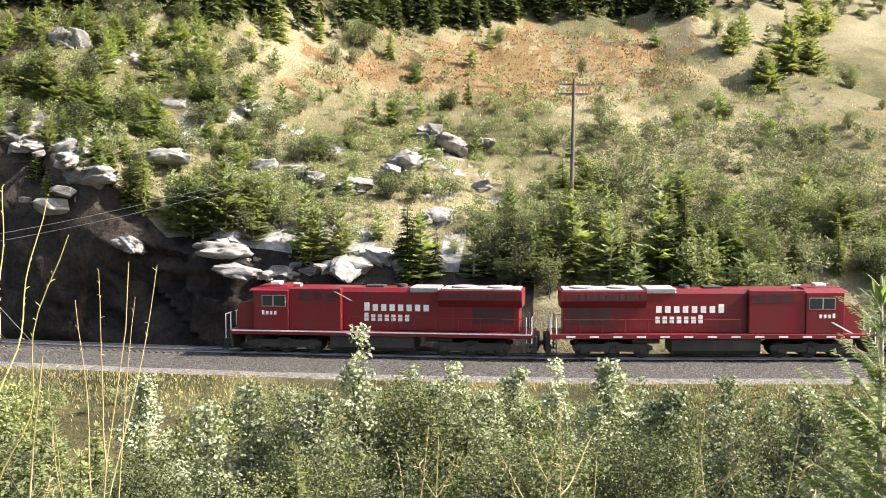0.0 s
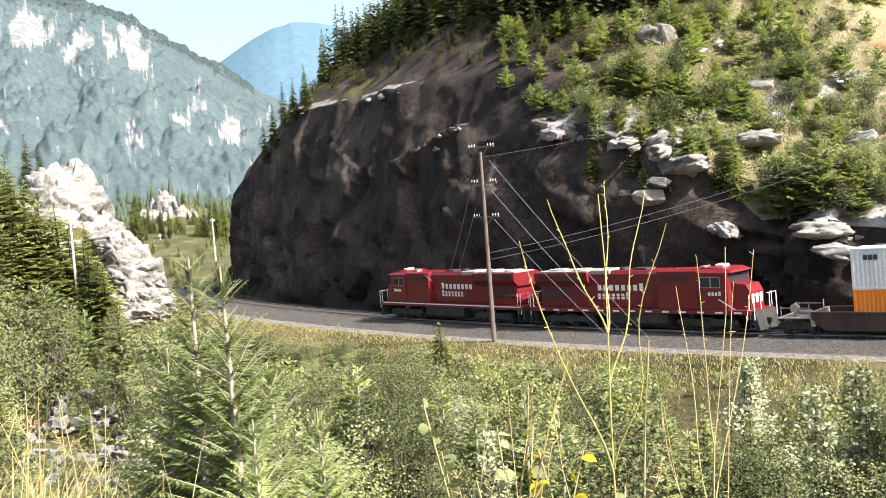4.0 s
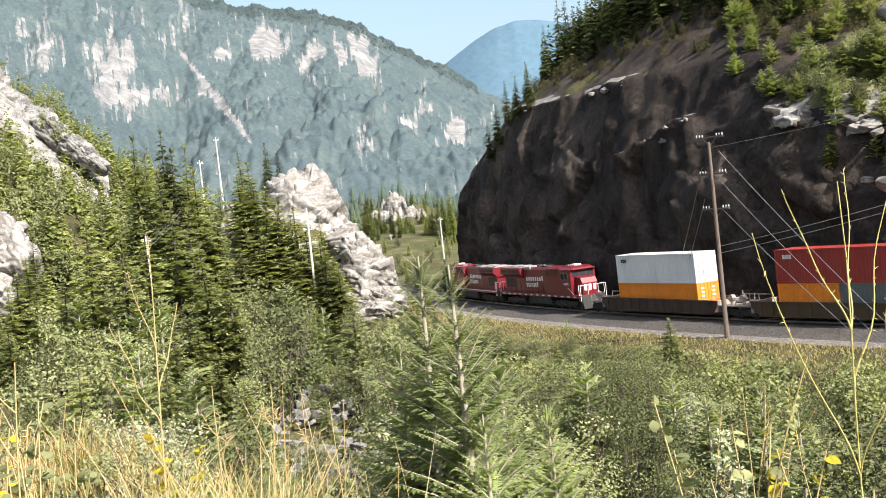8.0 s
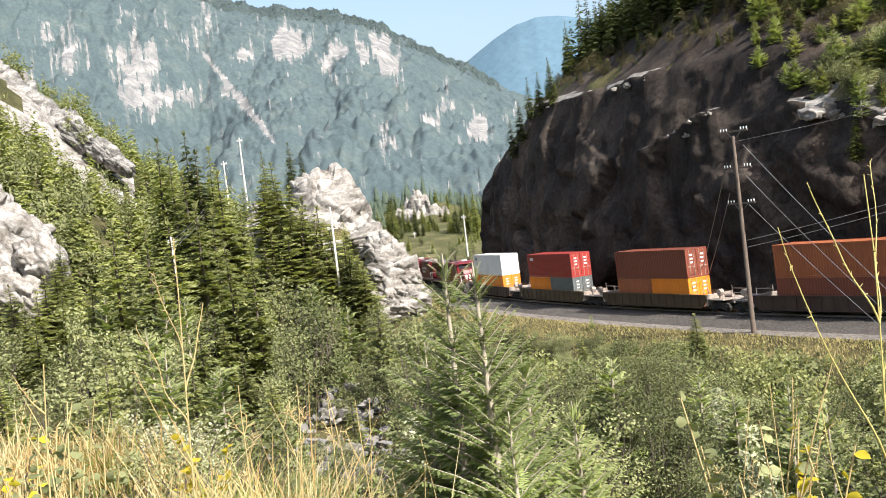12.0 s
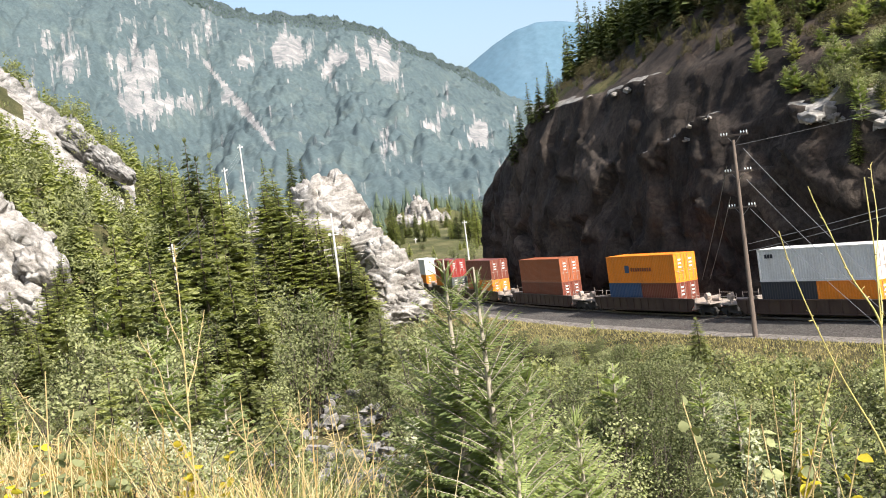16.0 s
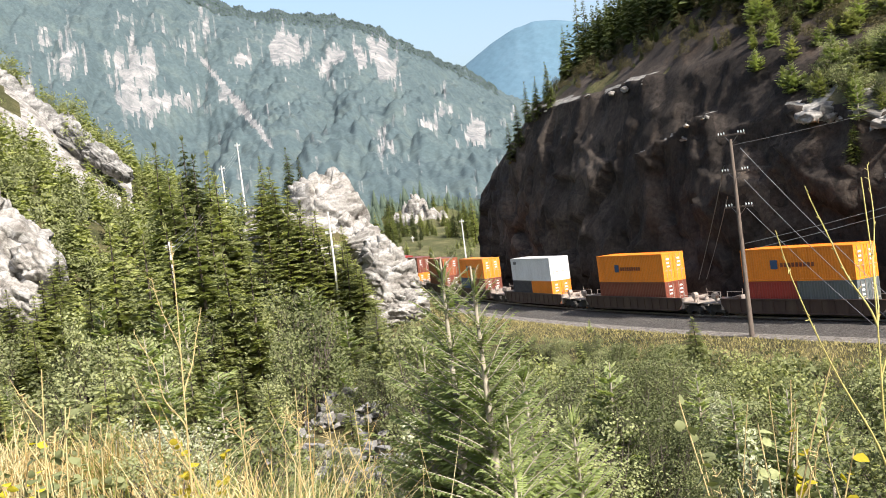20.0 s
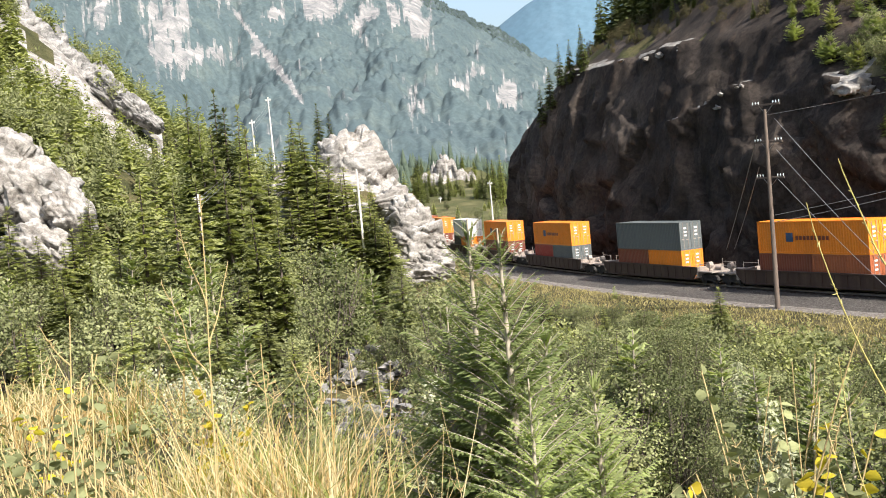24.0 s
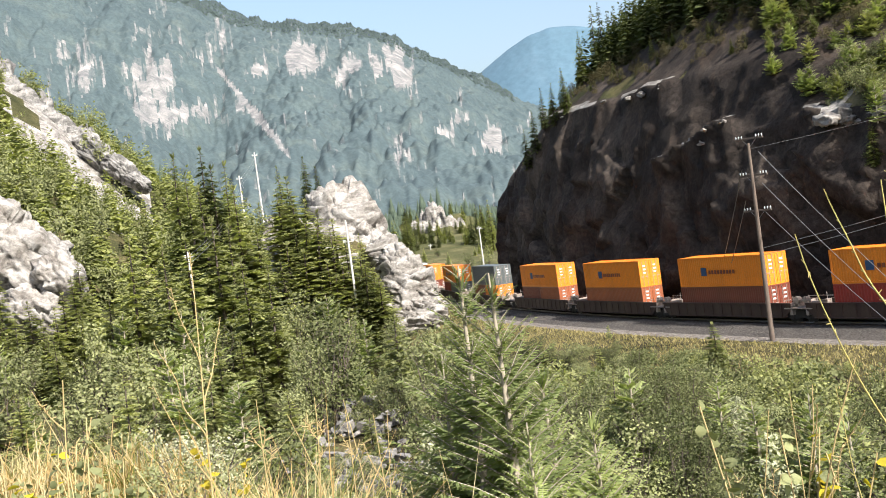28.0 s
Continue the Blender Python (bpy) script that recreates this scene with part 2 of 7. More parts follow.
def vnoise(x, y, seed=0):
    """Smooth value noise in -1..1 over arrays."""
    xi, yi = np.floor(x).astype(np.int64), np.floor(y).astype(np.int64)
    fx, fy = x - xi, y - yi
    fx, fy = fx * fx * (3 - 2 * fx), fy * fy * (3 - 2 * fy)

    def lattice(i, j):
        h = (i * 374761393 + j * 668265263 + seed * 974711) & 0x7FFFFFFF
        h = ((h ^ (h >> 13)) * 1274126177) & 0x7FFFFFFF
        return ((h ^ (h >> 16)) & 0xFFFF) / 32767.5 - 1

    a = lattice(xi, yi) * (1 - fx) + lattice(xi + 1, yi) * fx
    b = lattice(xi, yi + 1) * (1 - fx) + lattice(xi + 1, yi + 1) * fx
    return a * (1 - fy) + b * fy


def fbm(x, y, octaves=4, seed=0, gain=0.5):
    total, amp = np.zeros_like(np.asarray(x, float)), 1.0
    for k in range(octaves):
        total += amp * vnoise(np.asarray(x, float) * 2 ** k, np.asarray(y, float) * 2 ** k, seed + k)
        amp *= gain
    return total


def facets(u, v, du, dv, seed, step=1.0, slant=0.3):
    """Jointed blocks over a plane: for each place the height of its own tilted facet."""
    r = np.random.default_rng(seed)
    gi, gj = np.meshgrid(np.arange(math.floor(u.min() / du) - 1, math.ceil(u.max() / du) + 2), np.arange(math.floor(v.min() / dv) - 1, math.ceil(v.max() / dv) + 2), indexing="ij")
    cu, cv = ((gi + r.uniform(0, 1, gi.shape)) * du).ravel(), ((gj + r.uniform(0, 1, gj.shape)) * dv).ravel()
    h, su, sv = r.uniform(-1, 1, len(cu)) * step, r.normal(size=len(cu)) * slant, r.normal(size=len(cu)) * slant
    wide = gi.shape[1]
    uf, vf = u.ravel(), v.ravel()
    iu, iv = np.floor(uf / du).astype(int) - int(gi[0, 0]), np.floor(vf / dv).astype(int) - int(gj[0, 0])
    best, near = np.full(len(uf), 1e9), np.zeros(len(uf), int)
    for a in (-1, 0, 1):
        for b in (-1, 0, 1):
            k = np.clip(iu + a, 0, gi.shape[0] - 1) * wide + np.clip(iv + b, 0, wide - 1)
            far = ((uf - cu[k]) / du) ** 2 + ((vf - cv[k]) / dv) ** 2
            near, best = np.where(far < best, k, near), np.minimum(far, best)
    out = h[near] + su[near] * (uf - cu[near]) + sv[near] * (vf - cv[near])
    return out.reshape(u.shape)


def mesh_of(name, verts, faces, mats, smooth=False, index=None):
    me = bpy.data.meshes.new(name)
    if len({len(f) for f in faces} if isinstance(faces, list) else {1}) == 1:
        v, f = np.asarray(verts, np.float32), np.asarray(faces, np.int32)
        n, k = f.shape
        me.vertices.add(len(v))
        me.vertices.foreach_set("co", v.ravel())
        me.loops.add(n * k)
        me.loops.foreach_set("vertex_index", f.ravel())
        me.polygons.add(n)
        me.polygons.foreach_set("loop_start", np.arange(0, n * k, k, dtype=np.int32))
        me.update(calc_edges=True)
    else:
        me.from_pydata([tuple(v) for v in verts], [], [tuple(int(i) for i in f) for f in faces])
    for m in (mats if isinstance(mats, (list, tuple)) else [mats]):
        me.materials.append(m)
    if index is not None:
        me.polygons.foreach_set("material_index", np.asarray(index, np.int32))
    if smooth:
        me.polygons.foreach_set("use_smooth", np.ones(len(me.polygons), bool))
    me.update()
    return me


def part(name, bm, mat, parent=None, label=""):
    """Links a bmesh as one mesh object, under a thing or a part."""
    me = bpy.data.meshes.new(name)
    bm.to_mesh(me)
    bm.free()
    me.materials.append(mat)
    ob = new(name, me)
    ob.parent = parent
    return tagged(ob, label)


def link(name, me, parent=None, label=""):
    ob = new(name, me)
    ob.parent = parent
    return tagged(ob, label)


def box(bm, x0, x1, y0, y1, z0, z1, bev=0.0):
    r = bmesh.ops.create_cube(bm, size=1, matrix=Matrix.Translation(((x0 + x1) / 2, (y0 + y1) / 2, (z0 + z1) / 2)) @ Matrix.Diagonal((x1 - x0, y1 - y0, z1 - z0, 1)))
    if bev:
        es = {e for v in r["verts"] for e in v.link_edges}
        bmesh.ops.bevel(bm, geom=list(es), offset=bev, segments=1, affect="EDGES")
    return r["verts"]


def rod(bm, a, b, r0, r1=None, sides=8):
    a, b = Vector(a), Vector(b)
    d = b - a
    m = Matrix.Translation((a + b) / 2) @ d.to_track_quat("Z", "Y").to_matrix().to_4x4()
    bmesh.ops.create_cone(bm, cap_ends=True, segments=sides, radius1=r0, radius2=r0 if r1 is None else r1, depth=d.length, matrix=m)


def extrude_outline(bm, pts, y0, y1):
    """A prism: outline pts (x, z), from y0 to y1."""
    a = [bm.verts.new((x, y0, z)) for x, z in pts]
    b = [bm.verts.new((x, y1, z)) for x, z in pts]
    bm.faces.new(a)
    bm.faces.new(b[::-1])
    for i in range(len(pts)):
        j = (i + 1) % len(pts)
        bm.faces.new((a[j], a[i], b[i], b[j]))
    bmesh.ops.recalc_face_normals(bm, faces=bm.faces)


def empty(name, m=None):
    ob = new(name)
    if m is not None:
        ob.matrix_world = m
    return ob


# ---- the railway line ----
S0, S1, DS = -360.0, 300.0, 1.0
GRADE = 0.0191


def bend(s):
    k = -0.004805 + 2.64e-5 * s
    if s < -60:
        k = -0.0064 * max(0.0, 1 - (-60 - s) / 60)
    if s > 150:
        k = -0.0008
    return k


TS = np.arange(S0, S1 + DS, DS)
_i0 = int(round(-S0 / DS))
TH = np.zeros(len(TS))
TX, TY = np.zeros(len(TS)), np.zeros(len(TS))
TH[_i0], TX[_i0], TY[_i0] = 2.93467, -15.399, 75.867
for _i in range(_i0 + 1, len(TS)):
    TH[_i] = TH[_i - 1] + bend(TS[_i] - DS / 2) * DS
    _a = (TH[_i] + TH[_i - 1]) / 2
    TX[_i], TY[_i] = TX[_i - 1] + math.cos(_a) * DS, TY[_i - 1] + math.sin(_a) * DS
for _i in range(_i0 - 1, -1, -1):
    TH[_i] = TH[_i + 1] - bend(TS[_i] + DS / 2) * DS
    _a = (TH[_i] + TH[_i + 1]) / 2
    TX[_i], TY[_i] = TX[_i + 1] - math.cos(_a) * DS, TY[_i + 1] - math.sin(_a) * DS


def on_line(s, lat=0.0, z=0.0):
    """A place beside the line: s metres along it, lat metres to the camera's side, z above the rail."""
    x, y, h = np.interp(s, TS, TX), np.interp(s, TS, TY), np.interp(s, TS, TH)
    return x - np.sin(h) * lat, y + np.cos(h) * lat, z - GRADE * np.asarray(s)


def beside(x, y):
    """For arrays of places: metres along the line, and metres to its camera side."""
    x, y = np.asarray(x, float).ravel(), np.asarray(y, float).ravel()
    s, d = np.zeros(len(x)), np.zeros(len(x))
    for a in range(0, len(x), 4000):
        px, py = x[a:a + 4000, None], y[a:a + 4000, None]
        k = ((px - TX[None, ::2]) ** 2 + (py - TY[None, ::2]) ** 2).argmin(1) * 2
        h = TH[k]
        ex, ey = px[:, 0] - TX[k], py[:, 0] - TY[k]
        s[a:a + 4000] = TS[k] + ex * np.cos(h) + ey * np.sin(h)
        d[a:a + 4000] = -ex * np.sin(h) + ey * np.cos(h)
    return s, d


def smooth(a, b, x):
    t = np.clip((x - a) / (b - a), 0, 1)
    return t * t * (3 - 2 * t)


# ---- the ground ----
def ground_z(x, y):
    x, y = np.asarray(x, float), np.asarray(y, float)
    shape = x.shape
    x, y = x.ravel(), y.ravel()
    s, d = beside(x, y)
    r = np.hypot(x, y)
    az = np.degrees(np.arctan2(-x, y))
    bed = -0.75 - GRADE * np.clip(s, -340, 260)
    slope = np.interp(d, [-8, 6.8, 9, 14, 22, 32, 60, 400], [0, 0, -0.5, -1.1, -2.6, -3.5, -4.4, -4.4])
    z = bed + slope + 0.5 * fbm(x / 9, y / 9, 3, 3) * smooth(8, 16, d)
    # the flank on which the camera stands
    fall = np.interp(az, [-180, -60, -10, 30, 44, 50, 80, 120, 180], [0.02, 0.3, 0.62, 0.62, 0.58, 0.55, 0.5, 0.1, 0.02])
    knee = np.interp(az, [-60, 40, 47, 51, 55, 60, 70, 90, 140, 180], [1.5, 1.5, 2.4, 4.5, 8.0, 11.0, 14.0, 14.0, 4.0, 1.5])
    near = 10.75 - 0.10 * np.minimum(r, knee) - fall * np.maximum(r - knee, 0) + 0.25 * fbm(x / 3.5, y / 3.5, 3, 11)
    z = np.where(r < 75, np.maximum(z, near), z)
    # the wooded mountainside across the valley
    crest = np.interp(az, [-180, -120, 44, 49, 52, 55, 57, 60, 64, 68, 80, 130, 180], [2, -4, -5, -4.5, -3.5, -1.6, 0.2, 2.6, 6.4, 9.5, 14, 6, 2])
    top = EYE + 300 * np.tan(np.radians(crest))
    lift = smooth(105, 300, r) + 0.10 * smooth(300, 800, r)
    z = np.maximum(z, -6 + (top + 6) * lift + 4.5 * fbm(x / 34, y / 34, 4, 5) * smooth(120, 200, r) * smooth(50, 56, az))
    # rock knoll beside the line
    for cx, cy, ax, ay, h, turn in ((-131, 103, 10, 14, 17, 0.5), (-118, 106, 6, 8, 7.0, 0.2), (-150, 110, 16, 16, 10, 0.4)):
        u = (x - cx) * math.cos(turn) + (y - cy) * math.sin(turn)
        v = -(x - cx) * math.sin(turn) + (y - cy) * math.cos(turn)
        z = z + h * np.exp(-((u / ax) ** 2 + (v / ay) ** 2) ** 1.6)
    # far meadow and its outcrop
    z = z + 9.5 * smooth(210, 380, r) * smooth(40, 44, az) * (1 - smooth(47, 52, az))
    u, v = x + 300, y - 296
    z = z + 7 * np.exp(-((u / 24) ** 2 + (v / 24) ** 2) ** 1.5) * (1 + 0.25 * fbm(x / 8, y / 8, 3, 9))
    return z.reshape(shape)


def polar_sheet(name, az, rad, height, mats, index=None, smooth_faces=True):
    A, Rr = np.meshgrid(np.radians(az), rad, indexing="ij")
    X, Y = -np.sin(A) * Rr, np.cos(A) * Rr
    Z = height(X, Y)
    na, nr = X.shape
    verts = np.stack([X, Y, Z], -1).reshape(-1, 3)
    i = np.arange(na - 1)[:, None] * nr + np.arange(nr - 1)[None]
    faces = np.stack([i, i + 1, i + nr + 1, i + nr], -1).reshape(-1, 4)
    me = mesh_of(name, verts, faces, mats, smooth_faces, index(X, Y, Z) if index else None)
    return new(name, me)


def gully_rock(X, Y, Z):
    xc, yc = (X[:-1, :-1] + X[1:, 1:]) / 2, (Y[:-1, :-1] + Y[1:, 1:]) / 2
    steep = np.abs(Z[:-1, 1:] - Z[:-1, :-1]) / np.maximum(np.hypot(X[:-1, 1:] - X[:-1, :-1], Y[:-1, 1:] - Y[:-1, :-1]), 0.05)
    steep = np.maximum(steep, np.abs(Z[1:, :-1] - Z[:-1, :-1]) / np.maximum(np.hypot(X[1:, :-1] - X[:-1, :-1], Y[1:, :-1] - Y[:-1, :-1]), 0.05))
    rr = np.hypot(xc, yc)
    rock = (steep > 0.85) & (rr > 80)
    azc = np.degrees(np.arctan2(-xc, yc))
    wood = (rr > 105) & (azc > 50) | (rr > 420)
    lea = (rr > 165) & (azc > 40) & (azc <= 50) & (rr <= 420)
    return np.where(rock & ~lea, 1, np.where(wood, 2, np.where(lea, 3, 0))).ravel()


_az = np.concatenate([np.arange(-180, -30, 6.0), np.arange(-30, 72, 0.3), np.arange(72, 181, 6.0)])
_rad = np.concatenate([[-0.03, 0.4, 0.9], np.geomspace(1.4, 60, 80), np.geomspace(61, 240, 130), np.geomspace(243, 900, 70)])
ground = polar_sheet("ground", _az, _rad, ground_z, [M_GROUND, M_PALE, M_WOODFLOOR, M_LEA], gully_rock)
tagged(ground, "dry yellow grass and scrub soil falling into a gully", "ground", kind="structure")


# ---- the hillside and the rock cut beyond the line ----
# profiles: at s along the line, places (metres beyond the line, metres above the rail)
PROFILES = [
    (-360, [(5.5, -0.8), (7, 1.0), (12, 4.0), (30, 12), (60, 26), (110, 52), (200, 98)]),
    (-40, [(5.5, -0.8), (7, 1.5), (12, 4.5), (30, 12.5), (60, 25), (110, 50), (200, 98)]),
    (-12, [(5.5, -0.8), (6.5, 3.2), (8.5, 5.6), (20, 10.5), (52, 25), (105, 52), (200, 100)]),
    (4, [(5.5, -0.8), (6.0, 5.0), (8.0, 8.0), (18, 13.0), (46, 26), (100, 55), (200, 104)]),
    (9, [(5.5, -0.8), (6.0, 5.0), (8.2, 7.4), (17, 13.5), (45, 28), (98, 57), (200, 106)]),
    (15, [(5.5, -0.8), (6.0, 8.0), (8.5, 12.2), (16, 17.2), (44, 31), (95, 60), (200, 108)]),
    (26, [(5.5, -0.8), (6.2, 10.5), (9.0, 17.2), (16, 22.0), (40, 36), (90, 66), (200, 116)]),
    (38, [(5.5, -0.8), (6.5, 11.0), (9.2, 17.3), (13, 23.2), (32, 38), (85, 72), (200, 122)]),
    (52, [(5.5, -0.8), (6.8, 11.0), (9.4, 17.8), (13.2, 24.6), (30, 40), (80, 78), (200, 130)]),
    (72, [(5.5, -0.8), (7.0, 11.5), (9.6, 18.6), (13.2, 25.8), (30, 41), (75, 74), (200, 125)]),
    (102, [(5.8, -0.8), (7.2, 12.0), (9.0, 19.5), (13.0, 26.2), (34, 42), (75, 68), (200, 118)]),
    (126, [(7.5, -0.8), (9.0, 11.0), (11.5, 18.0), (17.0, 24.0), (40, 36), (80, 55), (200, 100)]),
    (136, [(18, -0.8), (20, 9.0), (25, 15.0), (32.0, 20.0), (55, 28), (95, 40), (200, 80)]),
    (149, [(46, -0.8), (49, 7.0), (55, 11.0), (65.0, 14.0), (85, 18), (120, 25), (200, 50)]),
    (174, [(100, -0.8), (104, 5.0), (110, 8.0), (120.0, 10.0), (140, 12), (160, 15), (220, 30)]),
]
_ROWS = np.concatenate([np.linspace(0, 1, 26)[:-1], np.linspace(1, 2, 18)[:-1], np.linspace(2, 3, 18)[:-1], np.linspace(3, 4, 40)[:-1], np.linspace(4, 5, 40)[:-1], np.linspace(5, 6, 22)])
_COLS = np.concatenate([np.arange(-360, -60, 4.0), np.arange(-60, 150, 0.6), np.arange(150, 175, 2.0)])


def hill_profile(s):
    ks = [k for k, _ in PROFILES]
    P = np.array([p for _, p in PROFILES])
    pts = np.array([[np.interp(s, ks, P[:, i, c]) for c in (0, 1)] for i in range(P.shape[1])])
    k = np.arange(len(pts))
    return np.interp(_ROWS, k, pts[:, 0]), np.interp(_ROWS, k, pts[:, 1])


def hillside():
    HD, HZ = np.zeros((len(_COLS), len(_ROWS))), np.zeros((len(_COLS), len(_ROWS)))
    for i, s in enumerate(_COLS):
        HD[i], HZ[i] = hill_profile(s)
    S = np.repeat(_COLS[:, None], len(_ROWS), 1)
    rockiness = np.clip(1.15 - _ROWS / 3.2, 0, 1)[None] * smooth(-30, 8, S)
    # blocky, jointed relief on the cut; rolling relief on the slope above
    joints = fbm(S / 3.1 + HZ * 0.13, HZ / 7.5, 4, 31, 0.55)
    slabs = np.abs(fbm(S / 9 - HZ / 8, HZ / 13, 3, 37)) - 0.4
    ledge = fbm(S / 14, HZ / 2.2, 3, 41)
    lean = S - 0.25 * HZ
    blocky = facets(lean, HZ + 0.2 * S, 8.5, 9.5, 43, 0.9, 0.16) + facets(lean, HZ - 0.15 * S, 2.9, 3.6, 44, 0.38, 0.22)
    push = rockiness * (0.3 * joints + 0.8 * slabs + 0.3 * ledge + blocky)
    push = push * smooth(0, 0.12, _ROWS)[None]
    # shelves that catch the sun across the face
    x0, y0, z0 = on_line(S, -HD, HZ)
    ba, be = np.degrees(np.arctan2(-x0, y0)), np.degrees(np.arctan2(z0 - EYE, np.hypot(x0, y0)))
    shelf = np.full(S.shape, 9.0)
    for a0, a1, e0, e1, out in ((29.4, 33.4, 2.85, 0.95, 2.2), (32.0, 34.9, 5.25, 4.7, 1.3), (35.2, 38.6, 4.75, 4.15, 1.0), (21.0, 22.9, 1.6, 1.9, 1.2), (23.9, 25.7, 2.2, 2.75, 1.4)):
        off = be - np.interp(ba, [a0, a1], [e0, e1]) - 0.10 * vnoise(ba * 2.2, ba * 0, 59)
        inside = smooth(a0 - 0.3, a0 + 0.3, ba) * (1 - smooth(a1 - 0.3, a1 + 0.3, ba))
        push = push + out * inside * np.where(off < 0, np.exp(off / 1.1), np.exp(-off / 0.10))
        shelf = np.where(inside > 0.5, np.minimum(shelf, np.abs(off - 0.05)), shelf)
    soft = (1 - rockiness) * (0.9 * fbm(S / 11, HD / 11, 4, 47) + 2.2 * fbm(S / 37, HD / 37, 3, 53) * smooth(20, 60, HD))
    HDp = np.maximum(HD - push * 0.8, 5.0)
    HZp = HZ + soft * smooth(8, 20, HD) + 0.25 * push * smooth(0.3, 1.0, _ROWS)[None]
    X, Y, Z = on_line(S, -HDp, HZp)
    verts = np.stack([X, Y, Z], -1).reshape(-1, 3)
    n, m = S.shape
    i = np.arange(n - 1)[:, None] * m + np.arange(m - 1)[None]
    faces = np.stack([i, i + m, i + m + 1, i + 1], -1).reshape(-1, 4)
    dz, dd = np.diff(HZp, axis=1)[:-1], np.abs(np.diff(HDp, axis=1)[:-1])
    steep = dz / np.maximum(dd, 0.02)
    rowc = np.repeat(_ROWS[None, :-1], n - 1, 0)
    sc, zc, dc = S[:-1, :-1], HZp[:-1, :-1], HDp[:-1, :-1]
    idx = np.zeros(steep.shape, int)
    patch = fbm(sc / 6, dc / 5, 4, 61)
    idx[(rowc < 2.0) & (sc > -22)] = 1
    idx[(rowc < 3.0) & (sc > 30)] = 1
    # ledges along the brow of the cut: pale rock, sunlight included in its colour
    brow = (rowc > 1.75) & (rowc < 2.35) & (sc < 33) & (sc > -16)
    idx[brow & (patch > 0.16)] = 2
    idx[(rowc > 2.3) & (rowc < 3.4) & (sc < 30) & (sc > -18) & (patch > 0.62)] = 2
    # shelf edges painted in pale rock for the sun they catch
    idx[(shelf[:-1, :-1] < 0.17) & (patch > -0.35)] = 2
    idx[(rowc > 3.0) & (rowc < 3.5) & (sc > 30) & (patch > 0.25)] = 1
    # shade over the cut: hill grass swapped for dark rock and soil
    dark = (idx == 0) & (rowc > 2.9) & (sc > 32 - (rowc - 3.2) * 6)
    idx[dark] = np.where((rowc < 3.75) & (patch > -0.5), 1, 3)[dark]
    # rusty bracken high on the open slope
    Q = np.stack([X, Y, Z], -1)[:-1, :-1]
    qa, qe = np.degrees(np.arctan2(-Q[..., 0], Q[..., 1])), np.degrees(np.arctan2(Q[..., 2] - EYE, np.hypot(Q[..., 0], Q[..., 1])))
    rust = np.exp(-((qa + 3) / 9.5) ** 2 - ((qe - 5.9 + 0.06 * (qa + 3)) / 2.0) ** 2) + 0.5 * fbm(sc / 2.5, dc / 2.5, 5, 63)
    idx[(idx == 0) & (rust > 0.55)] = 4
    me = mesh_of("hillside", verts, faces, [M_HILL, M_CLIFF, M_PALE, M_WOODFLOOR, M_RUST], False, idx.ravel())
    ob = new("hillside", me)
    return tagged(ob, "dark blasted rock cut below a dry grassy mountainside", "hillside", kind="structure"), (HDp, HZp)


hill_ob, (HILL_D, HILL_Z) = hillside()


def hill_at(s, row):
    """A place on the hillside: s along the line, row up its profile."""
    i = int(np.clip(np.searchsorted(_COLS, s), 0, len(_COLS) - 1))
    j = int(np.clip(np.searchsorted(_ROWS, row), 0, len(_ROWS) - 1))
    x, y, z = on_line(_COLS[i], -HILL_D[i, j], HILL_Z[i, j])
    return float(x), float(y), float(z)


# ---- mountains ----
def bareness(az, el):
    """Cliffs and slides on the mountain face, by direction seen from the valley."""
    n1 = fbm(az / 0.8 + el / 2.4, el / 1.1 - az / 3.0, 5, 83, 0.6)
    n2 = fbm(az / 0.16 + el / 3.0, el / 1.5, 4, 89, 0.6)
    band = np.zeros_like(az)
    for a0, e0, wa, we, lean, k in ((59.2, 8.6, 1.45, 1.4, 0.15, 1.0), (59.6, 7.2, 0.8, 0.9, 0.2, 0.9), (57.5, 6.95, 1.3, 0.5, 0.9, 0.85), (53.5, 8.7, 0.8, 0.45, 0.0, 0.9), (51.0, 9.0, 1.3, 1.0, 0.3, 1.0), (49.7, 7.9, 0.8, 0.9, 0.5, 0.85), (48.7, 8.4, 0.55, 0.55, 0.0, 0.95), (47.4, 8.4, 0.40, 0.9, 0.1, 1.0), (46.4, 8.1, 0.60, 1.2, 0.3, 1.0), (46.9, 4.2, 0.4, 0.8, 0.3, 0.85), (44.7, 4.4, 0.9, 0.4, 0.0, 0.75), (43.4, 4.9, 1.2, 0.5, 0.0, 0.75), (41.9, 3.7, 0.9, 0.7, 0.0, 0.8), (55.0, 7.0, 0.5, 0.6, 0.5, 0.7), (62.5, 9.5, 1.0, 1.2, 0.2, 0.7)):
        band = np.maximum(band, k * np.exp(-np.abs((az - a0 - lean * (el - e0)) / wa) ** 2.2 - np.abs((el - e0) / we) ** 2.2))
    band = np.maximum(band, 1.2 * np.exp(-((az - 53.27 - (el - 5.08) * 0.63) / (0.13 + 0.09 * np.exp(-((el - 6.3) / 1.2) ** 2))) ** 2 - np.abs((el - 6.6) / 2.6) ** 6))
    return band + 0.32 * n1 + 0.34 * n2


def bare_rock(az, el):
    return bareness(az, el) > 0.58


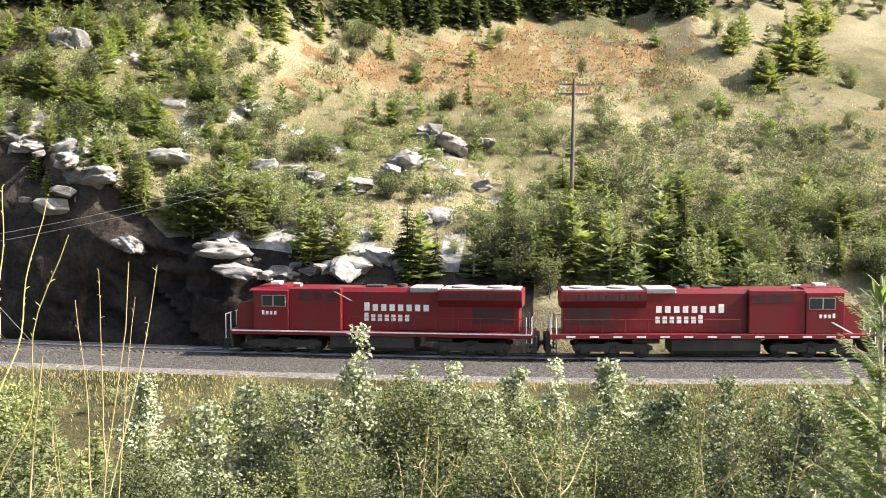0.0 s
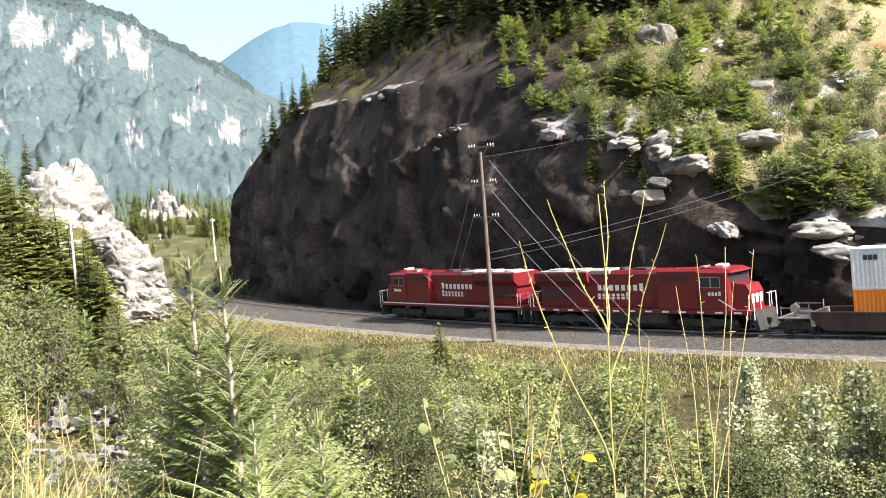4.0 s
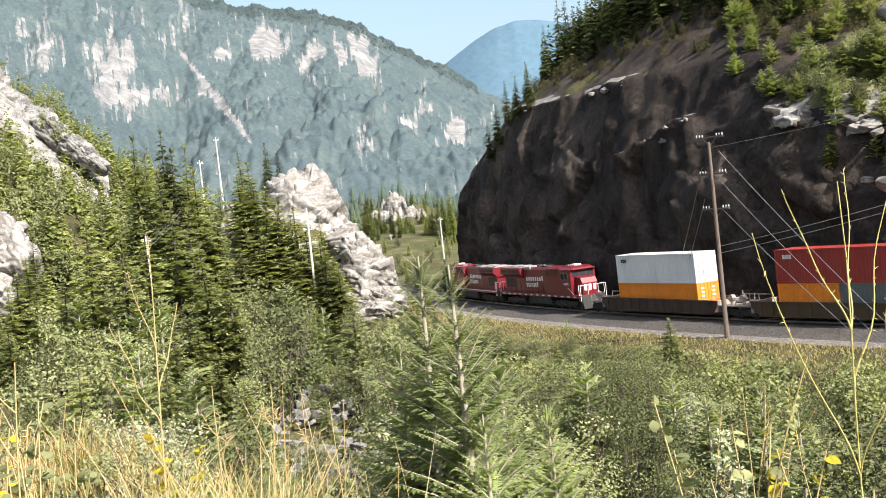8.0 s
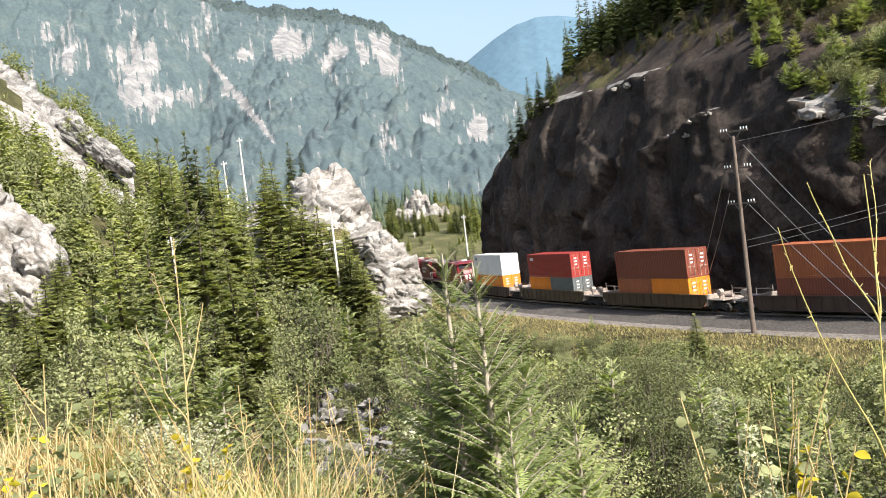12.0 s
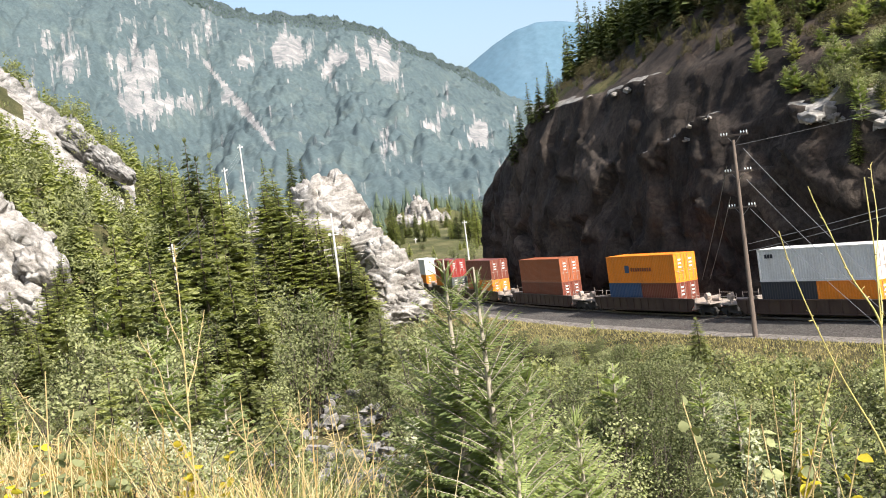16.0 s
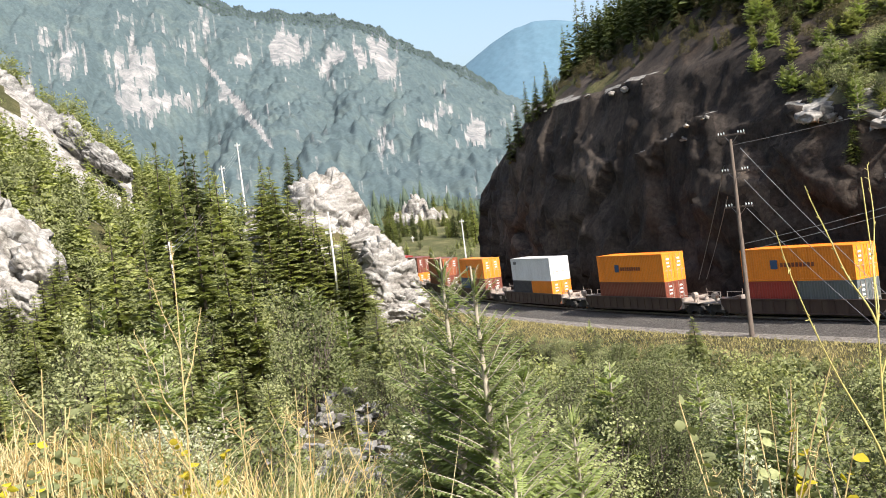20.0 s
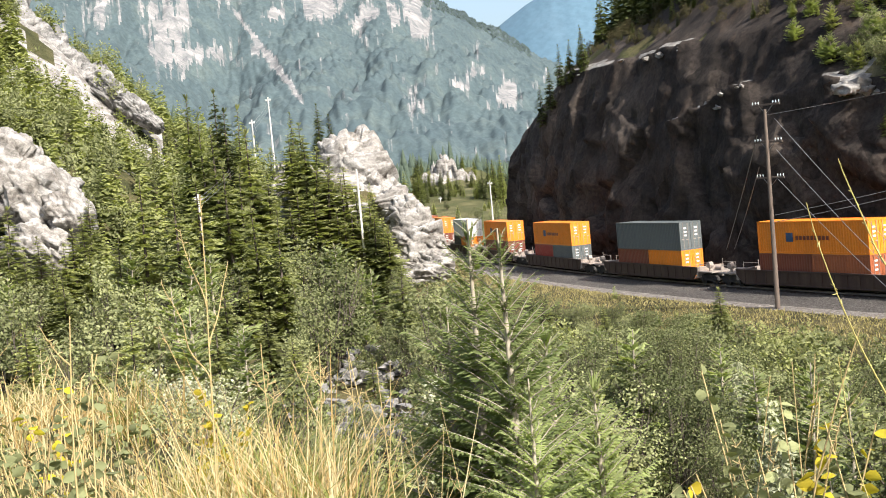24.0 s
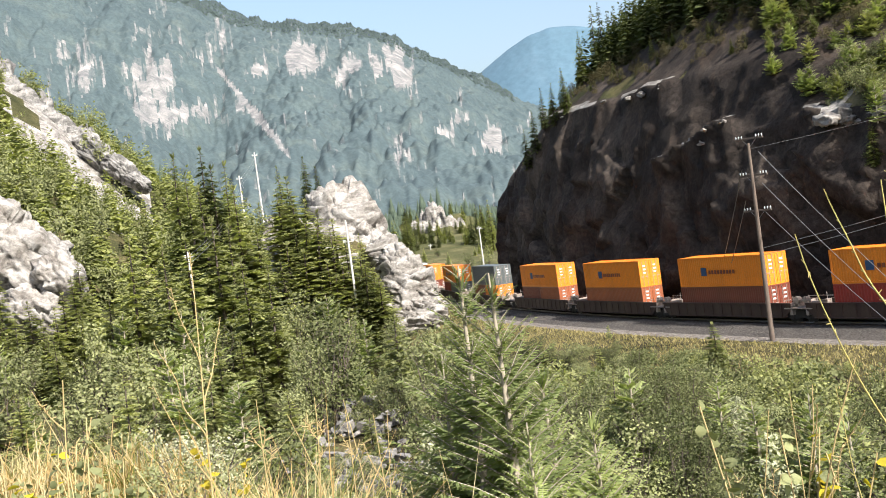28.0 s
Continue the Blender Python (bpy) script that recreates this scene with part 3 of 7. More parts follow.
def ridge_height(x, y):
    r = np.hypot(x, y)
    az = np.degrees(np.arctan2(-x, y))
    el = np.interp(az, [-180, -60, 0, 30, 36, 39, 40.1, 41.2, 42.3, 43.5, 44.9, 46.5, 48.5, 50.6, 52.9, 56, 60, 66, 80, 180], [8, 9, 9, 5, 4.0, 4.7, 5.3, 6.1, 6.95, 7.65, 8.55, 9.45, 10.3, 10.7, 11.0, 12.4, 14.2, 15.5, 14, 8])
    top = EYE + 2300 * np.tan(np.radians(el + 0.3)) + 5 * fbm(az / 0.6, az * 0 + 3, 3, 71) * smooth(2000, 2300, r)
    up = np.interp(r, [640, 900, 1300, 2300, 3000, 3600], [-0.04, 0.05, 0.30, 1.0, 0.6, 0.3])
    gul = fbm(x / 420 + y / 900, y / 420 - x / 1200, 4, 73, 0.45)
    spur = np.abs(fbm(az / 5.0 + r / 2500, r / 1500, 2, 77))
    z = up * top + np.clip(up, 0, 1) * (1 - smooth(1250, 2000, r)) * (125 * gul - 110 * spur) - 20 * (1 - np.abs(fbm(az / 2.9 + r / 420, r / 900 - az / 9, 3, 78, 0.5))) ** 2 * smooth(900, 1300, r) * (1 - smooth(1950, 2290, r)) + 10 * fbm(x / 60, y / 60, 3, 79) * smooth(700, 1200, r) * (1 - 0.7 * smooth(1600, 2100, r))
    canopy = 5.0 * vnoise(x / 5.5, y / 5.5, 95) + 2.5 * vnoise(x / 13, y / 13, 96)
    return z - 8 + canopy * smooth(700, 900, r) * ~bare_rock(az, np.degrees(np.arctan2(z - 8 - EYE, r)))


def mountain_index(X, Y, Z):
    xc, yc, zc = [(a[:-1, :-1] + a[1:, 1:]) / 2 for a in (X, Y, Z)]
    az, r = np.degrees(np.arctan2(-xc, yc)), np.hypot(xc, yc)
    el = np.degrees(np.arctan2(zc - EYE, r))
    bare = bareness(az, el) * (r < 2400)
    return np.where(bare > 0.60, 1, np.where(bare > 0.46, 2, 0)).ravel()


_maz = np.concatenate([np.arange(-180, 28, 6.0), np.arange(28, 74, 0.075), np.arange(74, 181, 6.0)])
_mr = np.concatenate([np.linspace(640, 1300, 45), np.linspace(1312, 2320, 110), np.linspace(2400, 3600, 12)])
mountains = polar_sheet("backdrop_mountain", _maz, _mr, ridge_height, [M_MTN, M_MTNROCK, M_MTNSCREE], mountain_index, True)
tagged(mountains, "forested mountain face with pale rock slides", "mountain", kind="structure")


def blue_height(x, y):
    r = np.hypot(x, y)
    az = np.degrees(np.arctan2(-x, y))
    el = np.interp(az, [-180, 0, 30, 33, 35, 37, 38.2, 39.2, 40.5, 42.3, 44, 50, 180], [3, 3, 5, 7.2, 8.3, 8.75, 8.85, 8.6, 8.0, 6.8, 5, 4, 3])
    top = EYE + 4200 * np.tan(np.radians(el + 0.18)) + 3 * fbm(az / 0.9, az * 0 + 1, 2, 91)
    return np.interp(r, [3650, 4200, 4700], [0.3, 1.0, 0.7]) * top


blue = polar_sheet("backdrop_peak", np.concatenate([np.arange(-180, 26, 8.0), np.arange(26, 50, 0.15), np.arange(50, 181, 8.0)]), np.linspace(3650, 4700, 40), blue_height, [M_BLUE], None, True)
tagged(blue, "wooded peak far down the valley, painted haze blue", "mountain", kind="structure")


# ---- ballast, ties, rails ----
def strip(name, lats, zs, mat, s0, s1, step=1.0, rough=0.0, seed=0):
    ss = np.arange(s0, s1 + step, step)
    V = []
    for s in ss:
        for k, (la, z) in enumerate(zip(lats, zs)):
            dz = rough * float(vnoise(np.array([s * 1.3 + k * 7.1]), np.array([k * 3.3]), seed)[0]) if rough else 0
            V.append([float(c) for c in on_line(s, la + dz * 2, z + dz)])
    m = len(lats)
    F = [(i * m + j, i * m + j + 1, (i + 1) * m + j + 1, (i + 1) * m + j) for i in range(len(ss) - 1) for j in range(m - 1)]
    return new(name, mesh_of(name, V, F, mat, True))


ballast = tagged(strip("ballast", [-4.6, -2.2, -1.4, 0, 1.4, 2.2, 4.8], [-0.85, -0.28, -0.22, -0.22, -0.22, -0.28, -0.72], M_BALLAST, -200, 260, 0.8, 0.05, 3), "grey crushed stone ballast under the rails", "ballast", kind="structure")
service = tagged(strip("gravel_road", [4.5, 4.9, 5.5, 6.2, 7.2], [-0.74, -0.66, -0.62, -0.7, -1.1], M_GRAVEL, -120, 260, 0.8, 0.05, 5), "pale gravel service road beside the track", "gravel road", kind="structure")


def rails():
    prof = [(-0.07, -0.16), (0.07, -0.16), (0.07, -0.145), (0.012, -0.13), (0.012, -0.04), (0.036, -0.03), (0.036, 0.0), (-0.036, 0.0), (-0.036, -0.03), (-0.012, -0.04), (-0.012, -0.13), (-0.07, -0.145)]
    line = tagged(empty("railway_track"), "single railway track with steel rails and timber ties", "railway track", kind="structure")
    for lat in (-0.7535, 0.7535):
        ss = np.arange(-160, 240, 2.0)
        V, F, m = [], [], len(prof)
        for s in ss:
            for dl, z in prof:
                V.append([float(c) for c in on_line(s, lat + dl, z)])
        for i in range(len(ss) - 1):
            for j in range(m):
                k = (j + 1) % m
                F.append((i * m + j, i * m + k, (i + 1) * m + k, (i + 1) * m + j))
        link("rail", mesh_of("rail", V, F, M_RAIL), line, "polished steel rail")
    bm = bmesh.new()
    box(bm, -0.11, 0.11, -1.3, 1.3, -0.33, -0.165, 0.015)
    me = bpy.data.meshes.new("tie")
    bm.to_mesh(me)
    bm.free()
    me.materials.append(M_TIE)
    for k in range(290):
        s = -50 + k * 0.56
        x, y, z = on_line(s, 0, 0)
        t = new("tie", me)
        t.parent = line
        t.matrix_basis = Matrix.Translation((x, y, z)) @ Matrix.Rotation(float(np.interp(s, TS, TH)), 4, "Z")
    return line


rails()


# ---- telegraph poles ----
def telegraph_pole(x, y, z, height, mat, arms, turn, lean=(0, 0), label="", arm_len=2.6):
    root = empty("telegraph_pole", Matrix.Translation((x, y, z)) @ Euler((radians(lean[0]), radians(lean[1]), turn)).to_matrix().to_4x4())
    tagged(root, label, "telegraph pole", "poles along the railway")
    bm = bmesh.new()
    rod(bm, (0, 0, -0.8), (0, 0, height), 0.21, 0.12, 14)
    part("pole", bm, mat, root)
    for az_ in arms:
        bm = bmesh.new()
        box(bm, -arm_len / 2, arm_len / 2, 0.10, 0.22, az_ - 0.07, az_ + 0.07, 0.01)
        arm = part("crossarm", bm, mat, root)
        bm = bmesh.new()
        rod(bm, (-0.7, 0.17, az_), (0, 0.1, az_ - 0.7), 0.02, None, 5)
        rod(bm, (0.7, 0.17, az_), (0, 0.1, az_ - 0.7), 0.02, None, 5)
        part("brace", bm, M_WIRE, arm)
        for dx in (-1.22, -0.95, -0.68, 0.68, 0.95, 1.22):
            dx *= arm_len / 2.6
            bm = bmesh.new()
            rod(bm, (dx, 0.16, az_ + 0.06), (dx, 0.16, az_ + 0.16), 0.02, None, 6)
            rod(bm, (dx, 0.16, az_ + 0.14), (dx, 0.16, az_ + 0.22), 0.055, 0.05, 8)
            rod(bm, (dx, 0.16, az_ + 0.22), (dx, 0.16, az_ + 0.29), 0.042, 0.03, 8)
            part("insulator", bm, M_GLASS_INS, arm)
    return root


def from_camera(az, r, z=None):
    x, y = -math.sin(radians(az)) * r, math.cos(radians(az)) * r
    return x, y, (float(ground_z(np.array([x]), np.array([y]))[0]) if z is None else z)


POLE_A = from_camera(28.85, 88.0)
pole_a = telegraph_pole(*POLE_A, EYE + 88 * math.tan(radians(1.5)) - POLE_A[2], M_POLE, [16.1, 13.2, 10.4], radians(-8), (0, 0), "tall dark wooden telegraph pole with three crossarms beside the track")
_pe = from_camera(-6.65, 94.0, 8.0)
telegraph_pole(*_pe, EYE + 94 * math.tan(radians(5.4)) - _pe[2], M_POLE, [12.6, 11.8], radians(5), (0, 0), "dark wooden telegraph pole among hillside shrubs")
_pb = from_camera(50.2, 145.0)
telegraph_pole(*_pb, EYE + 145 * math.tan(radians(0.35)) - _pb[2], M_POLE_GREY, [15.4], radians(35), (0, 0), "weathered grey telegraph pole below the rock knoll", 1.5)
for _az, _el, _r, _h in ((54.45, 4.5, 215, 14), (55.4, 3.4, 200, 14), (43.2, -0.9, 250, 9), (45.9, -1.5, 330, 9), (44.6, -1.6, 360, 9), (58.55, -0.2, 128, 10)):
    _p = from_camera(_az, _r, EYE + _r * math.tan(radians(_el)) - _h)
    telegraph_pole(*_p, _h, M_POLE_GREY, [_h - 0.6], radians(40), (0, 0), "weathered pale telegraph pole standing among conifers", 1.1)


def wire(a, b, sag, name="telegraph_wire", r=0.014, n=18):
    a, b = Vector(a), Vector(b)
    bm = bmesh.new()
    rings = []
    for i in range(n + 1):
        t = i / n
        p = a.lerp(b, t)
        p.z -= sag * 4 * t * (1 - t)
        side = (b - a).cross(Vector((0, 0, 1))).normalized() * r
        up = Vector((0, 0, r))
        rings.append([bm.verts.new(p + v) for v in (side, up, -side, -up)])
    for q, w in zip(rings, rings[1:]):
        for k in range(4):
            bm.faces.new((q[k], q[(k + 1) % 4], w[(k + 1) % 4], w[k]))
    ob = part(name, bm, M_WIRE)
    return tagged(ob, "thin sagging line wire between telegraph poles", "wire", "line wires")


def mid(az, el, r):
    return from_camera(az, r, EYE + r * math.tan(radians(el)))


_pa = Vector(mid(28.7, -3.9, 88.2))
wire(_pa, mid(7.5, 0.9, 84), 0.7, r=0.022)
wire(_pa - Vector((0, 0, 0.55)), mid(7.2, 0.6, 84), 0.7, r=0.022)
wire(mid(28.8, 1.2, 88), mid(8.0, 4.2, 92), 0.6, r=0.012)
wire(mid(28.4, 1.0, 88), mid(18.4, -11.5, 70), 0.4, r=0.03)
wire(mid(28.4, -0.6, 88), mid(19.6, -11.2, 71), 0.4, r=0.03)
wire(mid(28.4, -2.1, 88), mid(20.6, -11.0, 72), 0.3, r=0.03)
wire(mid(29.3, 0.2, 88), mid(31.2, -5.5, 104), 0.2, r=0.03)
wire(mid(29.3, -1.4, 88), mid(30.8, -5.5, 103), 0.2, r=0.03)
for _k in range(3):
    wire(mid(55.2, 3.2 - 0.18 * _k, 200), mid(58.5, -0.4 - 0.2 * _k, 112), 1.5, r=0.02)
    wire(mid(54.4, 4.3 - 0.18 * _k, 215), mid(55.4, 3.2 - 0.18 * _k, 200), 0.3, r=0.02)


# ---- the train ----
SPEED = 12.19
TRAIN = []
M_RED = worn("red_paint", (0.155, 0.008, 0.014), 0.4, 0, (0.075, 0.035, 0.03), 0.6)
M_BLACK = worn("black_underframe", (0.022, 0.021, 0.02), 0.75, 0, (0.10, 0.08, 0.06), 0.5)
M_DARKGRILLE = worn("dark_grille", (0.05, 0.012, 0.014), 0.6)
M_WHITE = worn("white_paint", (0.78, 0.77, 0.74), 0.5, 0, (0.35, 0.31, 0.26), 0.3)
M_WINDOW = worn("cab_glass", (0.03, 0.035, 0.04), 0.08, 0, (0.05, 0.05, 0.05), 0.2)
M_GREYROOF = worn("sooty_roof", (0.30, 0.27, 0.26), 0.7, 0, (0.06, 0.055, 0.05), 0.6)
M_WELL = worn("maroon_car_paint", (0.040, 0.021, 0.017), 0.6, 0, (0.12, 0.09, 0.06), 0.55)
M_WELL_OCHRE = worn("ochre_car_paint", (0.060, 0.037, 0.017), 0.6, 0, (0.10, 0.07, 0.05), 0.6)
M_STEEL = worn("bare_car_steel", (0.36, 0.31, 0.27), 0.6, 0.3, (0.15, 0.09, 0.06), 0.5)
PAINT = {k: worn(k + "_container_paint", c, 0.45, 0, d, 0.4) for k, c, d in (
    ("white", (0.72, 0.72, 0.70), (0.35, 0.32, 0.29)), ("orange", (0.80, 0.235, 0.02), (0.42, 0.13, 0.03)),
    ("red", (0.30, 0.032, 0.026), (0.16, 0.05, 0.035)), ("brown", (0.19, 0.052, 0.032), (0.10, 0.045, 0.03)),
    ("rust", (0.33, 0.10, 0.042), (0.15, 0.06, 0.035)), ("blue", (0.028, 0.07, 0.16), (0.05, 0.06, 0.08)),
    ("grey", (0.11, 0.125, 0.125), (0.08, 0.075, 0.07)), ("navy", (0.03, 0.035, 0.05), (0.05, 0.05, 0.05)))}


def train_pose(s, span=5.5):
    ax, ay, az_ = on_line(s + span, 0, 0)
    bx, by, bz = on_line(s - span, 0, 0)
    d = Vector((ax - bx, ay - by, az_ - bz)).normalized()
    left = Vector((0, 0, 1)).cross(d).normalized()
    m = Matrix((d, left, d.cross(left))).transposed().to_4x4()
    m.translation = Vector(((ax + bx) / 2, (ay + by) / 2, (az_ + bz) / 2))
    return m


def wheelset(parent, x, r, mat, gauge=0.75):
    bm = bmesh.new()
    for y in (-gauge, gauge):
        rod(bm, (x, y - 0.07, r), (x, y + 0.07, r), r, None, 20)
        rod(bm, (x, y - 0.10 * (1 if y < 0 else -1), r), (x, y - 0.06 * (1 if y < 0 else -1), r), r + 0.03, None, 20)
    rod(bm, (x, -0.9, r), (x, 0.9, r), 0.09, None, 8)
    return part("wheelset", bm, mat, parent)


def bogie(root, x, axles, r, half, mat):
    bm = bmesh.new()
    reach = (axles[-1] - axles[0]) / 2 + r + 0.15
    for y in (-1, 1):
        pts = [(x - reach, r + 0.05), (x - reach, r + 0.3), (x - reach + 0.4, r + 0.42), (x - 0.6, r + 0.42), (x - 0.4, r + 0.55), (x + 0.4, r + 0.55), (x + 0.6, r + 0.42), (x + reach - 0.4, r + 0.42), (x + reach, r + 0.3), (x + reach, r + 0.05), (x + reach - 0.5, r - 0.08), (x - reach + 0.5, r - 0.08)]
        y0, y1 = sorted((y * half, y * (half - 0.14)))
        extrude_outline(bm, pts, y0, y1)
        for a in axles:
            box(bm, x + a - 0.2, x + a + 0.2, *sorted((y * (half + 0.06), y * (half - 0.05))), r - 0.2, r + 0.2, 0.03)
    box(bm, x - 0.25, x + 0.25, -half, half, r + 0.1, r + 0.5)
    b = part("bogie", bm, mat, root)
    for a in axles:
        wheelset(b, x + a, r, mat)
    return b


def lettering(root, x0, z0, w, h, n, y, mat, name="lettering"):
    """A row of plain bars, standing in for writing: the first one taller."""
    bm = bmesh.new()
    step = w / n
    for i in range(n):
        hh = h if i == 0 else h * 0.8
        box(bm, x0 - i * step - step * 0.62, x0 - i * step, y, y + 0.012, z0, z0 + hh, 0.004)
    return part(name, bm, mat, root, "white painted lettering bars")


def locomotive(second):
    root = tagged(empty("locomotive"), "dark red diesel freight locomotive with long hood" + (" running backwards" if second else " leading the train"), "locomotive", "locomotives of the train")
    bm = bmesh.new()
    box(bm, -10.7, 10.3, -1.55, 1.55, 1.33, 1.66, 0.02)
    sill = part("deck", bm, M_RED, root)
    bm = bmesh.new()
    if second:
        for k in range(13):
            for y in (-1.562, 1.55):
                box(bm, -9.6 + k * 1.55, -9.0 + k * 1.55, y, y + 0.012, 1.42, 1.54)
    else:
        for y in (-1.562, 1.55):
            box(bm, -10.6, 10.2, y, y + 0.012, 1.55, 1.64)
    tagged(part("sill_stripe", bm, M_WHITE, sill, "white sill stripe"), "white sill stripe", kind="stuff")
    # short nose and safety cab
    bm = bmesh.new()
    extrude_outline(bm, [(8.3, 1.66), (10.0, 1.66), (10.0, 2.9), (9.7, 3.45), (8.3, 3.62)], -1.05, 1.05)
    for v in bm.verts:
        if v.co.x > 9 and abs(v.co.y) > 1:
            v.co.y *= 0.86
    part("nose", bm, M_RED, root)
    bm = bmesh.new()
    box(bm, 6.1, 8.6, -1.52, 1.52, 1.66, 4.42, 0.05)
    cab = part("cab", bm, M_RED, root)
    bm = bmesh.new()
    extrude_outline(bm, [(6.0, 4.40), (8.95, 4.36), (8.80, 4.52), (8.3, 4.68), (6.4, 4.72), (6.0, 4.66)], -1.45, 1.45)
    for v in bm.verts:
        if v.co.z > 4.5:
            v.co.y *= 0.78
    part("cab_roof", bm, M_RED, cab)
    bm = bmesh.new()
    box(bm, 7.0, 7.7, -0.42, 0.42, 4.70, 4.90, 0.04)
    part("air_conditioner", bm, M_WHITE, cab, "white roof air conditioner")
    for y in (-1.535, 1.515):
        for x0, x1 in ((6.35, 7.15), (7.25, 7.95)):
            bm = bmesh.new()
            box(bm, x0 - 0.05, x1 + 0.05, y, y + 0.02, 3.28, 4.07)
            fr = part("window_frame", bm, M_STEEL, cab)
            bm = bmesh.new()
            box(bm, x0, x1, y - 0.006, y + 0.026, 3.33, 4.02)
            part("pane", bm, M_WINDOW, fr)
    for y0, y1 in ((-1.25, -0.45), (-0.35, 0.35), (0.45, 1.25)):
        bm = bmesh.new()
        box(bm, 8.59, 8.615, y0, y1, 3.62, 4.22)
        part("windscreen", bm, M_WINDOW, cab)
    lettering(cab, 8.0, 2.72, 1.15, 0.30, 4, 1.522, M_WHITE, "numbering")
    lettering(cab, 8.0, 2.72, 1.15, 0.30, 4, -1.534, M_WHITE, "numbering")
    bm = bmesh.new()
    for y in (-0.55, 0.0, 0.55):
        box(bm, 10.0, 10.015, y - 0.16, y + 0.16, 2.1, 2.75)
    part("nose_emblem", bm, M_WHITE, root, "white emblem shapes on the nose")
    # equipment hood
    bm = bmesh.new()
    box(bm, 2.4, 6.1, -1.45, 1.45, 1.66, 4.55, 0.05)
    part("inverter_hood", bm, M_RED, root)
    for k, (x0, x1, z0, z1) in enumerate(((4.6, 5.35, 3.75, 4.38), (3.7, 4.4, 3.75, 4.38), (2.6, 3.5, 3.7, 4.3))):
        for y in (-1.47, 1.45):
            bm = bmesh.new()
            n = 5
            for i in range(n):
                z = z0 + (z1 - z0) * i / n
                box(bm, x0, x1, y, y + 0.02, z, z + (z1 - z0) / n * 0.7)
            part("grille", bm, M_DARKGRILLE, root)
    bm = bmesh.new()
    box(bm, -9.75, 2.4, -1.02, 1.02, 1.66, 4.35, 0.05)
    hood = part("long_hood", bm, M_RED, root)
    for k in range(9):
        for y in (-1.035, 1.02):
            bm = bmesh.new()
            box(bm, 1.9 - k * 1.22 - 1.1, 1.9 - k * 1.22, y, y + 0.015, 1.85, 3.35, 0.0)
            part("access_door", bm, M_RED, hood)
    bm = bmesh.new()
    extrude_outline(bm, [(-1.02, 4.3), (1.02, 4.3), (0.85, 4.58), (-0.85, 4.58)], -2.6, 2.4)
    bmesh.ops.rotate(bm, cent=(0, 0, 0), matrix=Matrix.Rotation(radians(90), 3, "Z"), verts=bm.verts)
    part("hood_roof", bm, M_RED, hood)
    bm = bmesh.new()
    box(bm, -4.3, -2.3, -1.1, 1.1, 4.3, 4.66, 0.06)
    part("engine_roof", bm, M_GREYROOF, hood, "sooty grey roof section")
    bm = bmesh.new()
    rod(bm, (-1.6, 0, 4.5), (-1.6, 0, 4.78), 0.42, 0.36, 14)
    part("exhaust", bm, M_BLACK, hood)
    bm = bmesh.new()
    box(bm, -0.4, 0.9, -0.5, 0.5, 4.55, 4.72, 0.03)
    part("roof_hatch", bm, M_BLACK, hood)
    # radiator wings
    bm = bmesh.new()
    extrude_outline(bm, [(-1.02, 3.35), (-1.5, 3.85), (-1.5, 4.50), (1.5, 4.50), (1.5, 3.85), (1.02, 3.35)], 4.3, 9.95)
    bmesh.ops.rotate(bm, cent=(0, 0, 0), matrix=Matrix.Rotation(radians(90), 3, "Z"), verts=bm.verts)
    rad = part("radiator", bm, M_RED, root)
    for y in (-1.515, 1.50):
        bm = bmesh.new()
        for i in range(12):
            box(bm, -9.6 + i * 0.44, -9.6 + i * 0.44 + 0.36, y, y + 0.015, 3.95, 4.3)
        part("radiator_grille", bm, M_DARKGRILLE, rad)
    bm = bmesh.new()
    box(bm, -9.8, -4.5, -1.2, 1.2, 4.50, 4.60, 0.02)
    for x in (-8.4, -5.9):
        rod(bm, (x, 0, 4.58), (x, 0, 4.70), 0.85, 0.85, 20)
    part("fan_deck", bm, M_GREYROOF, rad, "sooty grey fan deck")
    for y in (-1.04, 1.025):
        bm = bmesh.new()
        box(bm, -9.4, -6.6, y, y + 0.018, 2.2, 3.3)
        part("dark_screen", bm, M_DARKGRILLE, hood)
    for z0, w, n in ((3.02, 4.7, 8), (2.32, 3.3, 7)):
        lettering(hood, 0.87, z0, w, 0.56, n, 1.037, M_WHITE)
        lettering(hood, -3.84 + w, z0, w, 0.56, n, -1.049, M_WHITE)
    # running gear
    bm = bmesh.new()
    extrude_outline(bm, [(-1.4, 0.55), (-1.15, 0.3), (1.15, 0.3), (1.4, 0.55), (1.4, 1.3), (-1.4, 1.3)], -3.2, 2.6)
    bmesh.ops.rotate(bm, cent=(0, 0, 0), matrix=Matrix.Rotation(radians(90), 3, "Z"), verts=bm.verts)
    part("fuel_tank", bm, M_BLACK, root)
    for y in (-1.1, 1.1):
        bm = bmesh.new()
        rod(bm, (-5.2, y, 1.15), (-3.4, y, 1.15), 0.17, None, 10)
        part("air_tank", bm, M_BLACK, root)
    for x in (6.5, -6.5):
        bogie(root, x, (-1.95, 0, 1.95), 0.53, 1.25, M_BLACK)
    bm = bmesh.new()
    extrude_outline(bm, [(10.3, 1.6), (10.55, 1.6), (10.75, 0.9), (10.95, 0.25), (10.5, 0.25), (10.3, 0.8)], -1.4, 1.4)
    part("pilot_plow", bm, M_BLACK, root)
    bm = bmesh.new()
    box(bm, -10.95, -10.6, -1.4, 1.4, 0.35, 1.5, 0.03)
    part("rear_pilot", bm, M_BLACK, root)
